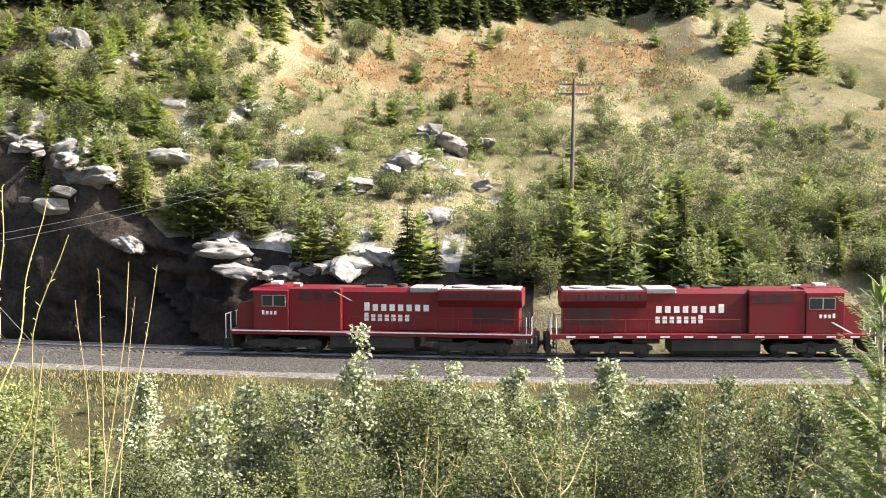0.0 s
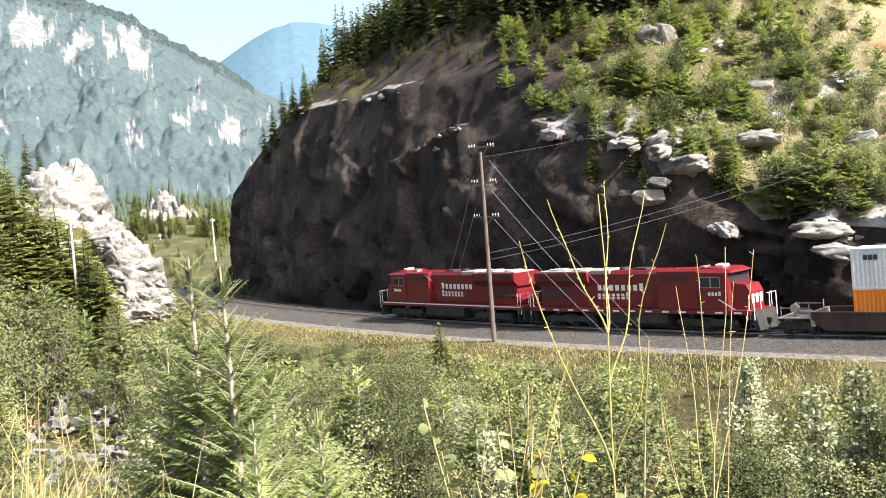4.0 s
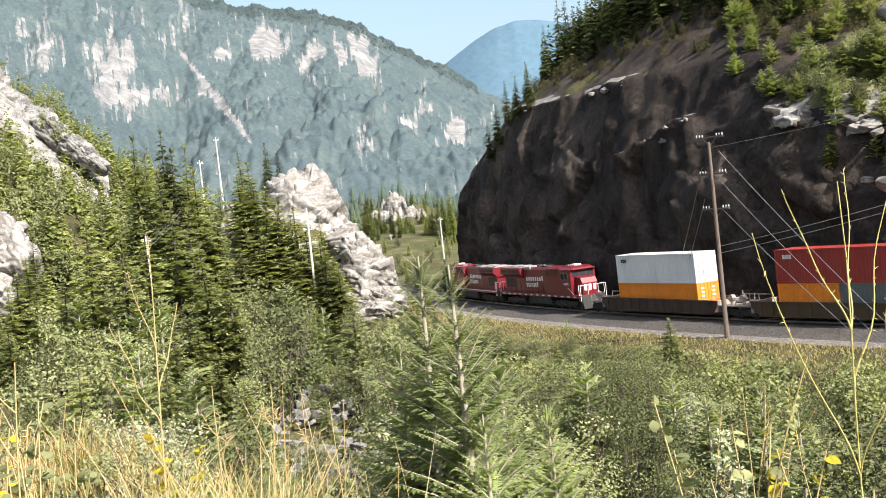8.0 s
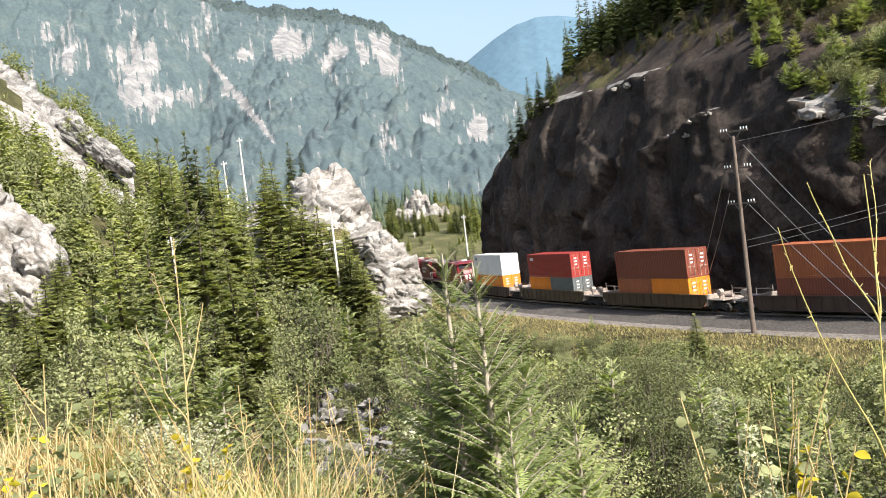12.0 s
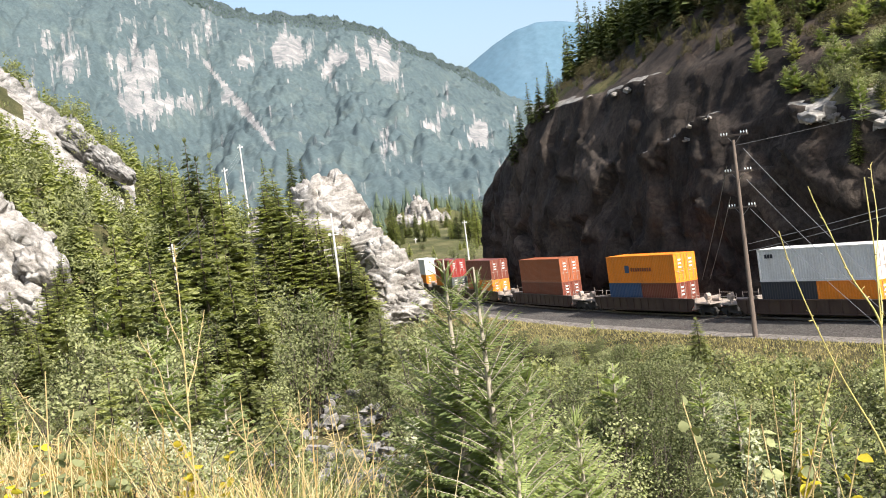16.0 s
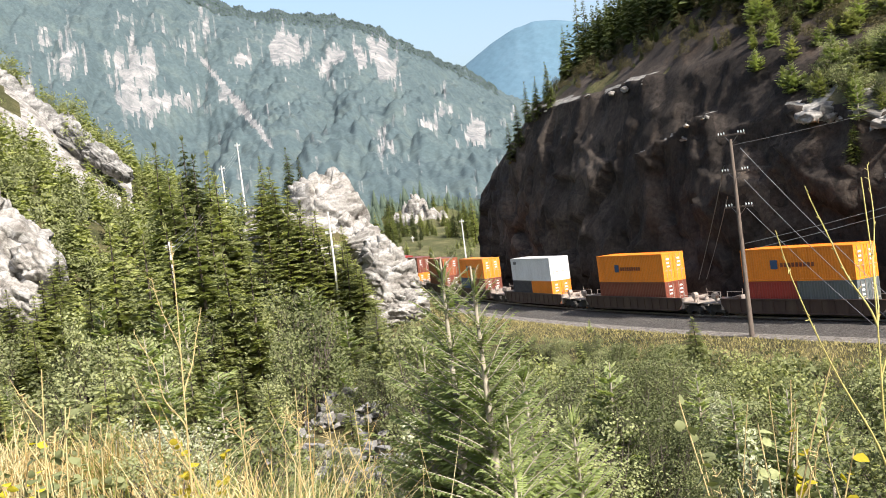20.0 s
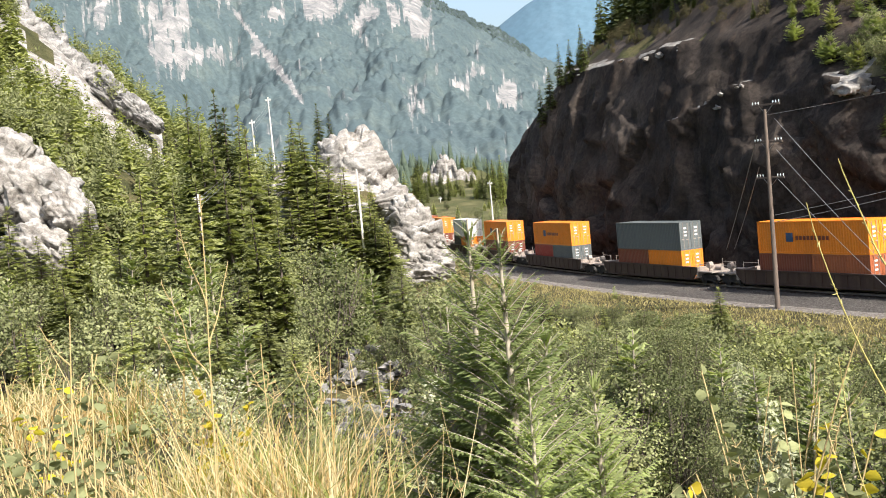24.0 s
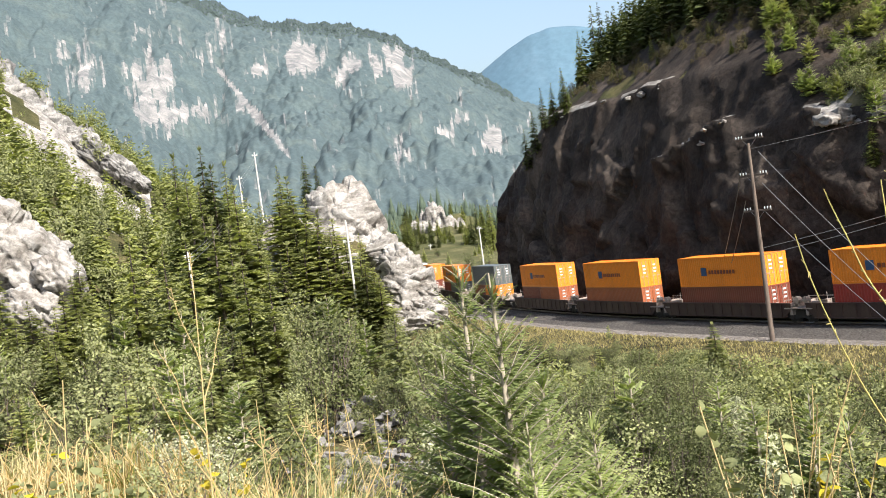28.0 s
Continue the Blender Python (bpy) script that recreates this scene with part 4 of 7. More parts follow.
    for sx in (-1, 1):
        bm = bmesh.new()
        box(bm, *sorted((sx * 10.6, sx * 11.15)), -0.18, 0.18, 0.7, 1.05, 0.05)
        part("coupler", bm, M_BLACK, root)
        for sy in (-1, 1):
            bm = bmesh.new()
            for i in range(4):
                box(bm, *sorted((sx * 10.25, sx * 10.6)), *sorted((sy * 1.15, sy * 1.55)), 0.35 + 0.32 * i, 0.39 + 0.32 * i)
            box(bm, *sorted((sx * 10.22, sx * 10.26)), *sorted((sy * 1.15, sy * 1.55)), 0.3, 1.4)
            st = part("steps", bm, M_BLACK, root)
            bm = bmesh.new()
            for x in (10.25, 10.62):
                rod(bm, (sx * x, sy * 1.52, 1.0), (sx * x, sy * 1.52, 2.75), 0.03, None, 6)
            rod(bm, (sx * 10.62, sy * 1.52, 2.72), (sx * 10.62, sy * 0.3, 2.72), 0.025, None, 6)
            rod(bm, (sx * 10.62, sy * 0.6, 1.66), (sx * 10.62, sy * 0.6, 2.72), 0.025, None, 6)
            part("grab_rail", bm, M_WHITE, st, "white grab rail")
    for sy in (-1, 1):
        bm = bmesh.new()
        for k in range(9):
            x = -10.2 + k * 1.5
            rod(bm, (x, sy * 1.5, 1.66), (x, sy * 1.5, 2.62), 0.02, None, 5)
        rod(bm, (-10.2, sy * 1.5, 2.62), (1.8, sy * 1.5, 2.62), 0.02, None, 5)
        part("handrail", bm, M_RED, root)
    bm = bmesh.new()
    for y in (-0.25, 0, 0.25):
        rod(bm, (5.6, y, 4.72), (6.1, y, 4.72), 0.05, 0.10, 8)
    box(bm, 5.6, 5.8, -0.3, 0.3, 4.55, 4.7)
    part("horn", bm, M_STEEL, root)
    if not second:
        bm = bmesh.new()
        for y in (-1.475, 1.46):
            v = [bm.verts.new((x, yy, z)) for yy in (y, y + 0.012) for x, z in ((2.9, 4.35), (2.75, 4.35), (1.6, 3.75), (1.75, 3.75))]
            bm.faces.new(v[:4]), bm.faces.new(v[4:][::-1])
        part("diagonal_stripe", bm, M_WHITE, root, "white diagonal stripe")
    else:
        bm = bmesh.new()
        for y in (-1.54, 1.53):
            v = [bm.verts.new((x, yy, z)) for yy in (y, y + 0.012) for x, z in ((7.9, 2.45), (7.7, 2.45), (9.0, 1.72), (9.2, 1.72))]
            bm.faces.new(v[:4]), bm.faces.new(v[4:][::-1])
        part("diagonal_stripe", bm, M_WHITE, root, "white diagonal stripe")
    return root


TRAIN.append((locomotive(False), 11.15, False))
TRAIN.append((locomotive(True), 33.45, True))


def well_car(mat):
    root = tagged(empty("well_car"), "low maroon steel well car carrying two layers of containers", "well car", "well cars of the train")
    for sy in (-1, 1):
        bm = bmesh.new()
        y0, y1 = sorted((sy * 1.38, sy * 1.50))
        extrude_outline(bm, [(-8.9, 1.55), (8.9, 1.55), (8.9, 1.1), (8.1, 0.42), (-8.1, 0.42), (-8.9, 1.1)], y0, y1)
        side = part("side_sill", bm, mat, root)
        bm = bmesh.new()
        box(bm, -8.9, 8.9, *sorted((sy * 1.36, sy * 1.58)), 1.50, 1.62, 0.01)
        box(bm, -8.1, 8.1, *sorted((sy * 1.36, sy * 1.56)), 0.36, 0.46, 0.01)
        for i in range(13):
            x = -7.8 + i * 1.3
            box(bm, x - 0.05, x + 0.05, *sorted((sy * 1.40, sy * 1.56)), 0.4, 1.55)
        part("sill_flange", bm, mat, side)
    bm = bmesh.new()
    box(bm, -8.1, 8.1, -1.38, 1.38, 0.34, 0.44)
    part("well_floor", bm, M_BLACK, root)
    for sx in (-1, 1):
        bm = bmesh.new()
        box(bm, *sorted((sx * 8.9, sx * 11.3)), -1.45, 1.45, 1.12, 1.22, 0.01)
        box(bm, *sorted((sx * 8.7, sx * 9.0)), -1.45, 1.45, 0.6, 1.6, 0.02)
        box(bm, *sorted((sx * 8.9, sx * 11.3)), -0.35, 0.35, 0.75, 1.12, 0.02)
        plat = part("end_platform", bm, M_STEEL, root, "weathered steel end platform")
        bm = bmesh.new()
        for y in (-1.3, 1.3):
            rod(bm, (sx * 9.1, y, 1.2), (sx * 9.1, y, 2.15), 0.03, None, 6)
            rod(bm, (sx * 11.1, y, 1.2), (sx * 11.1, y, 1.9), 0.03, None, 6)
            rod(bm, (sx * 9.1, y, 1.85), (sx * 11.1, y, 1.85), 0.025, None, 6)
        part("platform_rail", bm, M_STEEL, plat)
        bm = bmesh.new()
        rod(bm, (sx * 10.2, 0.9, 1.2), (sx * 10.2, 0.9, 1.75), 0.13, None, 10)
        rod(bm, (sx * 9.5, -0.2, 1.38), (sx * 10.6, -0.2, 1.38), 0.16, None, 10)
        rod(bm, (sx * 10.25, 0.7, 1.8), (sx * 10.25, 1.1, 1.8), 0.3, None, 12)
        part("brake_gear", bm, M_STEEL, plat)
        bm = bmesh.new()
        box(bm, *sorted((sx * 11.3, sx * 11.85)), -0.16, 0.16, 0.75, 1.05, 0.04)
        part("coupler", bm, M_BLACK, root)
        bogie(root, sx * 10.0, (-0.9, 0.9), 0.42, 1.05, M_BLACK)
    return root


def wave_panel(length, z0, z1, y, out, pitch=0.28, depth=0.04):
    """Trapezoid-corrugated steel sheet along x."""
    n = max(4, int(length / pitch))
    p = length / n
    pts = []
    for i in range(n):
        x = -length / 2 + i * p
        pts += [(x, 0), (x + p * 0.25, 0), (x + p * 0.5, depth), (x + p * 0.75, depth)]
    pts.append((length / 2, 0))
    V, F = [], []
    for x, q in pts:
        V += [(x, y - out * q, z0), (x, y - out * q, z1)]
    for i in range(len(pts) - 1):
        f = (2 * i, 2 * i + 2, 2 * i + 3, 2 * i + 1)
        F.append(f if out < 0 else f[::-1])
    return V, F


def container(length, z0, z1, paint, x=0.0, label="", marks=None):
    mat = PAINT[paint]
    root = tagged(empty("shipping_container"), label, "shipping container", "containers on the train")
    L, W = length / 2, 1.22
    bm = bmesh.new()
    for sx in (-1, 1):
        for sy in (-1, 1):
            box(bm, *sorted((x + sx * L, x + sx * (L - 0.16))), *sorted((sy * W, sy * (W - 0.16))), z0, z1, 0.012)
    for sy in (-1, 1):
        for za, zb in ((z0, z0 + 0.16), (z1 - 0.12, z1)):
            box(bm, x - L + 0.1, x + L - 0.1, *sorted((sy * W, sy * (W - 0.1))), za, zb)
    for sx in (-1, 1):
        for za, zb in ((z0, z0 + 0.16), (z1 - 0.12, z1)):
            box(bm, *sorted((x + sx * L, x + sx * (L - 0.1))), -W + 0.1, W - 0.1, za, zb)
    part("frame", bm, mat, root)
    for sy in (-1, 1):
        V, F = wave_panel(length - 0.3, z0 + 0.15, z1 - 0.11, sy * (W - 0.03), sy)
        link("side_panel", mesh_of("side_panel", [(a + x, b, c) for a, b, c in V], F, mat), root)
    bm = bmesh.new()
    box(bm, x - L + 0.05, x + L - 0.05, -W + 0.05, W - 0.05, z1 - 0.06, z1 - 0.02)
    part("roof_panel", bm, M_WHITE if paint == "white" else mat, root)
    bm = bmesh.new()
    box(bm, x + L - 0.08, x + L - 0.04, -W + 0.1, W - 0.1, z0 + 0.1, z1 - 0.1)
    for i in range(7):
        y = -W + 0.25 + i * 0.32
        box(bm, x + L - 0.04, x + L - 0.01, y, y + 0.14, z0 + 0.16, z1 - 0.12)
    part("front_panel", bm, mat, root)
    for sy in (-1, 1):
        bm = bmesh.new()
        box(bm, x - L + 0.03, x - L + 0.09, *sorted((sy * 0.015, sy * (W - 0.1))), z0 + 0.12, z1 - 0.10, 0.01)
        for i in range(4):
            zz = z0 + 0.3 + i * (z1 - z0 - 0.6) / 4
            box(bm, x - L + 0.005, x - L + 0.03, *sorted((sy * 0.12, sy * (W - 0.2))), zz, zz + (z1 - z0 - 0.6) / 4 - 0.12, 0.008)
        door = part("door", bm, mat, root)
        for y in (0.32, 0.82):
            bm = bmesh.new()
            rod(bm, (x - L - 0.015, sy * y, z0 + 0.12), (x - L - 0.015, sy * y, z1 - 0.1), 0.025, None, 6)
            box(bm, x - L - 0.04, x - L + 0.01, *sorted((sy * (y - 0.05), sy * (y + 0.25))), z0 + 1.0, z0 + 1.08)
            part("lock_rod", bm, M_STEEL, door)
        bm = bmesh.new()
        for i in range(3):
            box(bm, x - L - 0.008, x - L + 0.006, *sorted((sy * 0.45, sy * 0.75)), z0 + 1.35 + 0.35 * i, z0 + 1.5 + 0.35 * i)
        part("door_label", bm, M_WHITE, door, "white unreadable label bars")
    if marks == "blue":
        for y in (-W - 0.006, W - 0.006):
            bm = bmesh.new()
            box(bm, x + 1.9, x + 2.7, y, y + 0.012, z0 + 1.0, z0 + 1.75)
            part("side_emblem", bm, PAINT["blue"], root, "dark blue square emblem")
            bm = bmesh.new()
            for i in range(9):
                box(bm, x + 1.3 - i * 0.42, x + 1.6 - i * 0.42, y, y + 0.012, z0 + 1.15, z0 + 1.5)
            part("side_lettering", bm, PAINT["brown"], root, "dark lettering bars")
    elif marks:
        for y in (-W - 0.006, W - 0.006):
            bm = bmesh.new()
            for i in range(3):
                box(bm, x + 5.0 - i * 0.32, x + 5.26 - i * 0.32, y, y + 0.012, z1 - 0.75, z1 - 0.42)
            part("side_lettering", bm, PAINT[marks], root, "small lettering bars")
    return root


STACKS = [(50.8, "white", ["orange"]), (72.6, "red", ["orange", "grey"]), (94.7, "brown", ["rust", "orange"]), (118.3, "rust", ["brown"]),
          (141.5, "orange", ["blue", "brown"]), (165.1, "white", ["navy", "orange"]), (188.9, "orange", ["brown"]), (212.2, "orange", ["red", "grey"]),
          (235.9, "grey", ["brown", "orange"]), (259.4, "orange", ["brown", "rust"]), (279.0, "orange", ["rust"]), (298.1, "orange", ["brown"]), (317.5, "orange", ["red", "grey"])]
for _k, (_u, _top, _low) in enumerate(STACKS):
    _c = _u + 6.1
    TRAIN.append((well_car(M_WELL_OCHRE if _k in (1, 2) else M_WELL), _c, False))
    TRAIN.append((container(12.19, 3.06, 5.77, _top, 0, f"{_top} steel shipping container stacked on top of another", {"orange": "blue", "red": "white", "white": "navy"}.get(_top)), _c, False))
    if len(_low) == 1:
        TRAIN.append((container(12.19, 0.45, 3.04, _low[0], 0, f"{_low[0]} long steel shipping container sitting in a well car"), _c, False))
    else:
        TRAIN.append((container(6.06, 0.45, 3.04, _low[0], 3.06, f"{_low[0]} short steel shipping container sitting in a well car"), _c, False))
        TRAIN.append((container(6.06, 0.45, 3.04, _low[1], -3.06, f"{_low[1]} short steel shipping container sitting in a well car"), _c, False))


# ---- loose rock ----
def block_mesh(seed, mat, squash=0.7):
    r = np.random.default_rng(seed)
    bm = bmesh.new()
    for _ in range(20):
        v = r.normal(size=3)
        v = np.sign(v) * np.abs(v / np.abs(v).max()) ** 0.72 * r.uniform(0.78, 1.0)
        bm.verts.new((v[0] * 0.5, v[1] * 0.5, v[2] * 0.5 * squash))
    out = bmesh.ops.convex_hull(bm, input=bm.verts)
    bmesh.ops.delete(bm, geom=[g for g in out["geom_interior"] if isinstance(g, bmesh.types.BMVert)], context="VERTS")
    bmesh.ops.bevel(bm, geom=list(bm.edges), offset=0.02, segments=1, affect="EDGES")
    me = bpy.data.meshes.new("block")
    bm.to_mesh(me)
    bm.free()
    me.materials.append(mat)
    return me


GREYS = [block_mesh(130 + k, M_GREYROCK, 0.7 + 0.08 * (k % 5)) for k in range(9)]
BLOCKS = [block_mesh(100 + k, M_PALE, 0.7 + 0.08 * (k % 5)) for k in range(9)]
_HX, _HY, _HZ = on_line(np.repeat(_COLS[:, None], len(_ROWS), 1), -HILL_D, HILL_Z)
_HAZ = np.degrees(np.arctan2(-_HX, _HY))
_HR = np.hypot(_HX, _HY)
_HEL = np.degrees(np.arctan2(_HZ - EYE, _HR))


def on_hill(az, el):
    """The nearest place of the hillside in that direction from the lookout."""
    miss = (_HAZ - az) ** 2 + (_HEL - el) ** 2 + (_HR > 260) * 9.0
    near = miss < miss.min() + 0.06
    k = np.where(near, _HR, 1e9).argmin()
    i, j = np.unravel_index(k, miss.shape)
    return Vector((_HX[i, j], _HY[i, j], _HZ[i, j])), float(_COLS[i]), float(_ROWS[j])


SPHERES = {}
for _k in (4, 5, 6):
    _ico = bmesh.new()
    bmesh.ops.create_icosphere(_ico, subdivisions=_k, radius=1)
    _ico.verts.ensure_lookup_table()
    SPHERES[_k] = np.array([v.co[:] for v in _ico.verts]), np.array([[v.index for v in f.verts] for f in _ico.faces])
    _ico.free()


def rock_lobe(size, seed, mat, cells=70, strata=(1.0, 1.0, 1.9), dip=(18, -24), step=0.12, bulge=0.72, taper=0.3, fine=5):
    """One jointed mass of rock: facets cut along common beds, with open cracks between them."""
    r = np.random.default_rng(seed)
    ball, faces = SPHERES[fine]
    d = ball / np.linalg.norm(ball, axis=1)[:, None]
    sup = d / (np.abs(d) ** 3.2).sum(1)[:, None] ** (1 / 3.2)
    p = (d * (1 - bulge) + sup * bulge) * np.array(size)
    p[:, :2] *= (1 - taper * (p[:, 2] / size[2] + 1) / 2)[:, None] * (1 + 0.5 * taper)
    beds = np.array(Euler((radians(dip[0]), radians(dip[1]), 0.4)).to_matrix())
    bedded = p @ beds.T
    q = bedded * np.array(strata)
    k = r.choice(len(p), cells, replace=False)
    c, nrm = p[k], p[k] / (np.array(size) ** 2)
    nrm = nrm / np.linalg.norm(nrm, axis=1)[:, None] + r.normal(size=(cells, 3)) * 0.22
    nrm /= np.linalg.norm(nrm, axis=1)[:, None]
    dist = np.sqrt(np.maximum((q ** 2).sum(1)[:, None] + (q[k] ** 2).sum(1)[None] - 2 * q @ q[k].T, 0)) * r.uniform(0.85, 1.2, cells)
    i = dist.argmin(1)
    f1, f2 = np.partition(dist, 1, axis=1)[:, :2].T
    flat = (nrm[i] * c[i]).sum(1) / np.maximum((nrm[i] * p).sum(1), 0.25 * np.linalg.norm(p, axis=1) * np.linalg.norm(c[i], axis=1) / np.linalg.norm(size))
    scale = (0.12 + 0.88 * np.clip(flat, 0.66, 1.3)) * (1 + step * r.uniform(-1, 1, cells)[i])
    scale -= 0.15 * np.exp(-(f2 - f1) / (0.045 * max(size)))
    bed = bedded[:, 2] / (0.26 * size[2]) + 0.35 * fbm(p[:, 0] / (0.4 * max(size)), p[:, 1] / (0.4 * max(size)), 2, seed + 3)
    scale += 0.09 * (bed % 1.0 - 0.5)
    scale += 0.010 * fbm(p[:, 0] * 0.9 + p[:, 1], p[:, 2] * 1.6 + p[:, 1] * 0.4, 3, seed)
    return mesh_of("buttress", p * scale[:, None], faces, mat)


LEDGES = [rock_lobe((0.62, 0.5, 0.42), 900 + k, M_PALE, 26, step=0.22, bulge=0.9, taper=0.2, fine=4) for k in range(6)]


def outcrop(name, label, places, size, spread, count, seed, flat=1.0):
    """A cluster of angular blocks round given places."""
    r = np.random.default_rng(seed)
    root = tagged(empty(name, Matrix.Translation(places[0])), label, "rock outcrop", "pale rock outcrops")
    base = Vector(places[0])
    for p in places:
        for _ in range(count if name == "broken_rock" else max(2, count * 2 // 3)):
            q = Vector(p) - base + Vector((r.normal() * spread, r.normal() * spread, r.normal() * spread * 0.35))
            k = size * r.uniform(0.5, 1.3)
            if name == "rock_outcrop":
                b = new("ledge", LEDGES[int(r.integers(6))] if r.random() < 0.5 else BLOCKS[int(r.integers(9))])
                k *= 0.95
            else:
                b = new("block", (GREYS if name == "broken_rock" and r.random() < 0.45 else BLOCKS)[int(r.integers(9))])
            b.parent = root
            b.matrix_basis = Matrix.Translation(q) @ Euler((r.normal() * 0.18, r.normal() * 0.18, r.uniform(0, 6.3))).to_matrix().to_4x4() @ Matrix.Diagonal((k * r.uniform(0.8, 1.7), k * r.uniform(0.7, 1.2), k * flat * r.uniform(0.6, 1.1), 1))
    return root


for _k, (_pts, _sz, _sp, _n) in enumerate((
        ([(21.6, 1.3), (20.4, 1.2), (19.2, 1.2), (18.6, 0.6), (17.9, 0.2)], 2.1, 0.9, 5), ([(20.3, -1.1), (19.4, -0.8)], 1.8, 0.7, 4), ([(16.3, -3.1), (12.0, -3.6)], 1.7, 0.6, 3), ([(17.1, 2.2)], 1.3, 0.6, 3), ([(16.6, -3.3)], 1.6, 0.5, 3), ([(15.0, 0.9)], 2.2, 0.8, 3),
        ([(14.2, 3.8)], 1.8, 0.5, 2), ([(19.3, 6.7)], 2.6, 0.8, 3), ([(8.7, 0.7), (7.3, 0.2), (5.7, -0.4), (4.8, -0.2)], 2.0, 1.0, 5),
        ([(2.7, 0.5), (1.5, 0.9), (0.6, 2.4), (0.0, 1.8), (-0.9, 2.1), (0.3, 0.6)], 1.9, 1.2, 6), ([(-1.7, -0.2)], 1.6, 0.5, 2), ([(0.6, -2.0)], 2.0, 0.6, 2),
        ([(12.7, -4.2)], 1.3, 0.7, 4), ([(10.4, -4.8), (9.2, -4.7), (8.1, -4.7), (6.9, -4.6), (5.7, -4.5), (4.6, -4.4), (3.7, -4.3)], 1.6, 0.8, 5), ([(24.7, 2.3), (23.9, 2.1)], 1.8, 0.7, 4),
        # pale blocks on the cut; first set paints a sunlit shelf edge
        ([(31.5, 2.0), (30.6, 2.5), (29.8, 2.8)], 0.55, 0.45, 3), ([(34.1, 5.0), (33.2, 5.1)], 0.7, 0.8, 3), ([(35.7, 4.6), (37.8, 4.3)], 0.6, 0.9, 3))):
    outcrop("rock_outcrop", "pale angular rock ledge on the hillside" if _n > 3 else "pale boulders half sunk in the hillside grass", [on_hill(a, e)[0] for a, e in _pts], _sz, _sp, _n, 300 + _k, 0.85)


def aim(az, el, r):
    return Vector(from_camera(az, r, EYE + r * math.tan(radians(el))))


def rock_mass(name, label, lobes, seed, mat, group="pale rock outcrops"):
    """Lobes: direction and distance of the centre, half sizes across, along the view and up, turn and tilt."""
    root = tagged(empty(name, Matrix.Translation(aim(*lobes[0][0]))), label, "rock outcrop", group)
    for j, (c, size, tilt, taper, cells) in enumerate(lobes):
        b = link("buttress", rock_lobe(size, seed + 7 * j, mat, cells, taper=taper, fine=6 if seed < 560 else 5), root)
        b.matrix_basis = Matrix.Translation(aim(*c) - aim(*lobes[0][0])) @ Matrix.Rotation(radians(c[0]), 4, "Z") @ Matrix.Rotation(radians(tilt), 4, "Y")
    return root


rock_mass("rock_knoll", "tall peaked knoll of pale broken granite beside the railway bend", (
    ((50.3, -1.0, 168), (7.0, 6.5, 10.6), -10, 0.66, 80), ((49.3, -1.4, 166), (3.8, 5.0, 6.2), -34, 0.5, 70), ((52.0, -1.8, 168), (4.4, 5.0, 8.0), 10, 0.6, 70)), 510, M_PALE)
rock_mass("rock_knoll", "pale fractured rock shoulder above the railway bend", (
    ((47.5, -3.4, 152), (4.0, 4.2, 5.6), -8, 0.6, 90), ((46.9, -5.2, 150), (3.6, 3.8, 3.4), -12, 0.4, 60), ((48.4, -5.3, 149), (3.2, 3.4, 2.6), 6, 0.3, 50), ((48.3, -1.9, 158), (2.8, 4, 3.0), -30, 0.4, 40)), 540, M_PALE)
rock_mass("rock_knoll", "pale rock face among conifers", (((53.9, -0.3, 180), (3.4, 4, 4.8), 16, 0.6, 50), ((54.6, -1.2, 178), (2.4, 3, 3.0), 10, 0.4, 40)), 570, M_PALE)
# darker grey lobe added where shade falls beneath the firs
rock_mass("rock_knoll", "grey rock face put in for the shade under conifers", (((51.2, -3.9, 156), (5.0, 3, 3.8), 0, 0.3, 60),), 580, M_GREYROCK)
rock_mass("rock_outcrop", "pale rocky hump on the valley floor", (((45.2, -2.0, 404), (10.5, 8, 19.0), -8, 0.75, 110), ((46.3, -2.0, 406), (8.5, 7, 16.0), 12, 0.6, 80), ((44.4, -2.0, 402), (6.0, 6, 13), -10, 0.5, 60)), 600, M_PALE)
rock_mass("rock_slab", "steep pale cliff slab on the wooded slope", (((65.6, 6.6, 270), (9.0, 9, 12.0), -10, 0.4, 130), ((63.9, 6.0, 266), (5.2, 7, 8.0), -20, 0.4, 90), ((62.9, 5.6, 262), (4.0, 6, 5.0), -35, 0.2, 60), ((67.0, 8.6, 274), (8, 9, 11), -10, 0.3, 100)), 620, M_GREYROCK)
rock_mass("rock_slab", "long pale rock rib descending through forest", (((62.1, 5.1, 254), (5.0, 4, 2.6), 38, 0.2, 70), ((61.2, 4.4, 250), (4.4, 4, 2.3), 36, 0.2, 70), ((60.5, 3.7, 247), (3.0, 3.4, 1.7), 36, 0.2, 50)), 650, M_GREYROCK)
rock_mass("rock_slab", "sloping pale rock slab above the gully", (((66.3, 0.4, 156), (5.6, 6, 5.0), 40, 0.2, 90), ((65.0, -0.6, 152), (3.6, 5, 3.0), 42, 0.2, 70), ((67.9, 1.6, 158), (5, 6, 6.0), 30, 0.2, 90), ((66.4, -2.2, 150), (4.5, 5, 3.2), 30, 0.2, 80)), 680, M_PALE)
for _k, (_a, _r, _s) in enumerate(((27.5, 22, 0.7), (30.5, 20, 0.6), (25.5, 24, 0.8), (34.0, 24, 0.9), (36.0, 28, 0.8))):
    _p = [Vector(from_camera(_a + d, _r + q)) for d, q in ((0, 0), (1.5, 1.5), (-1.3, -0.8))]
    outcrop("broken_rock", "grey broken rock in the gully between shrubs", _p, _s, 0.6, 7, 600 + _k, 0.8)


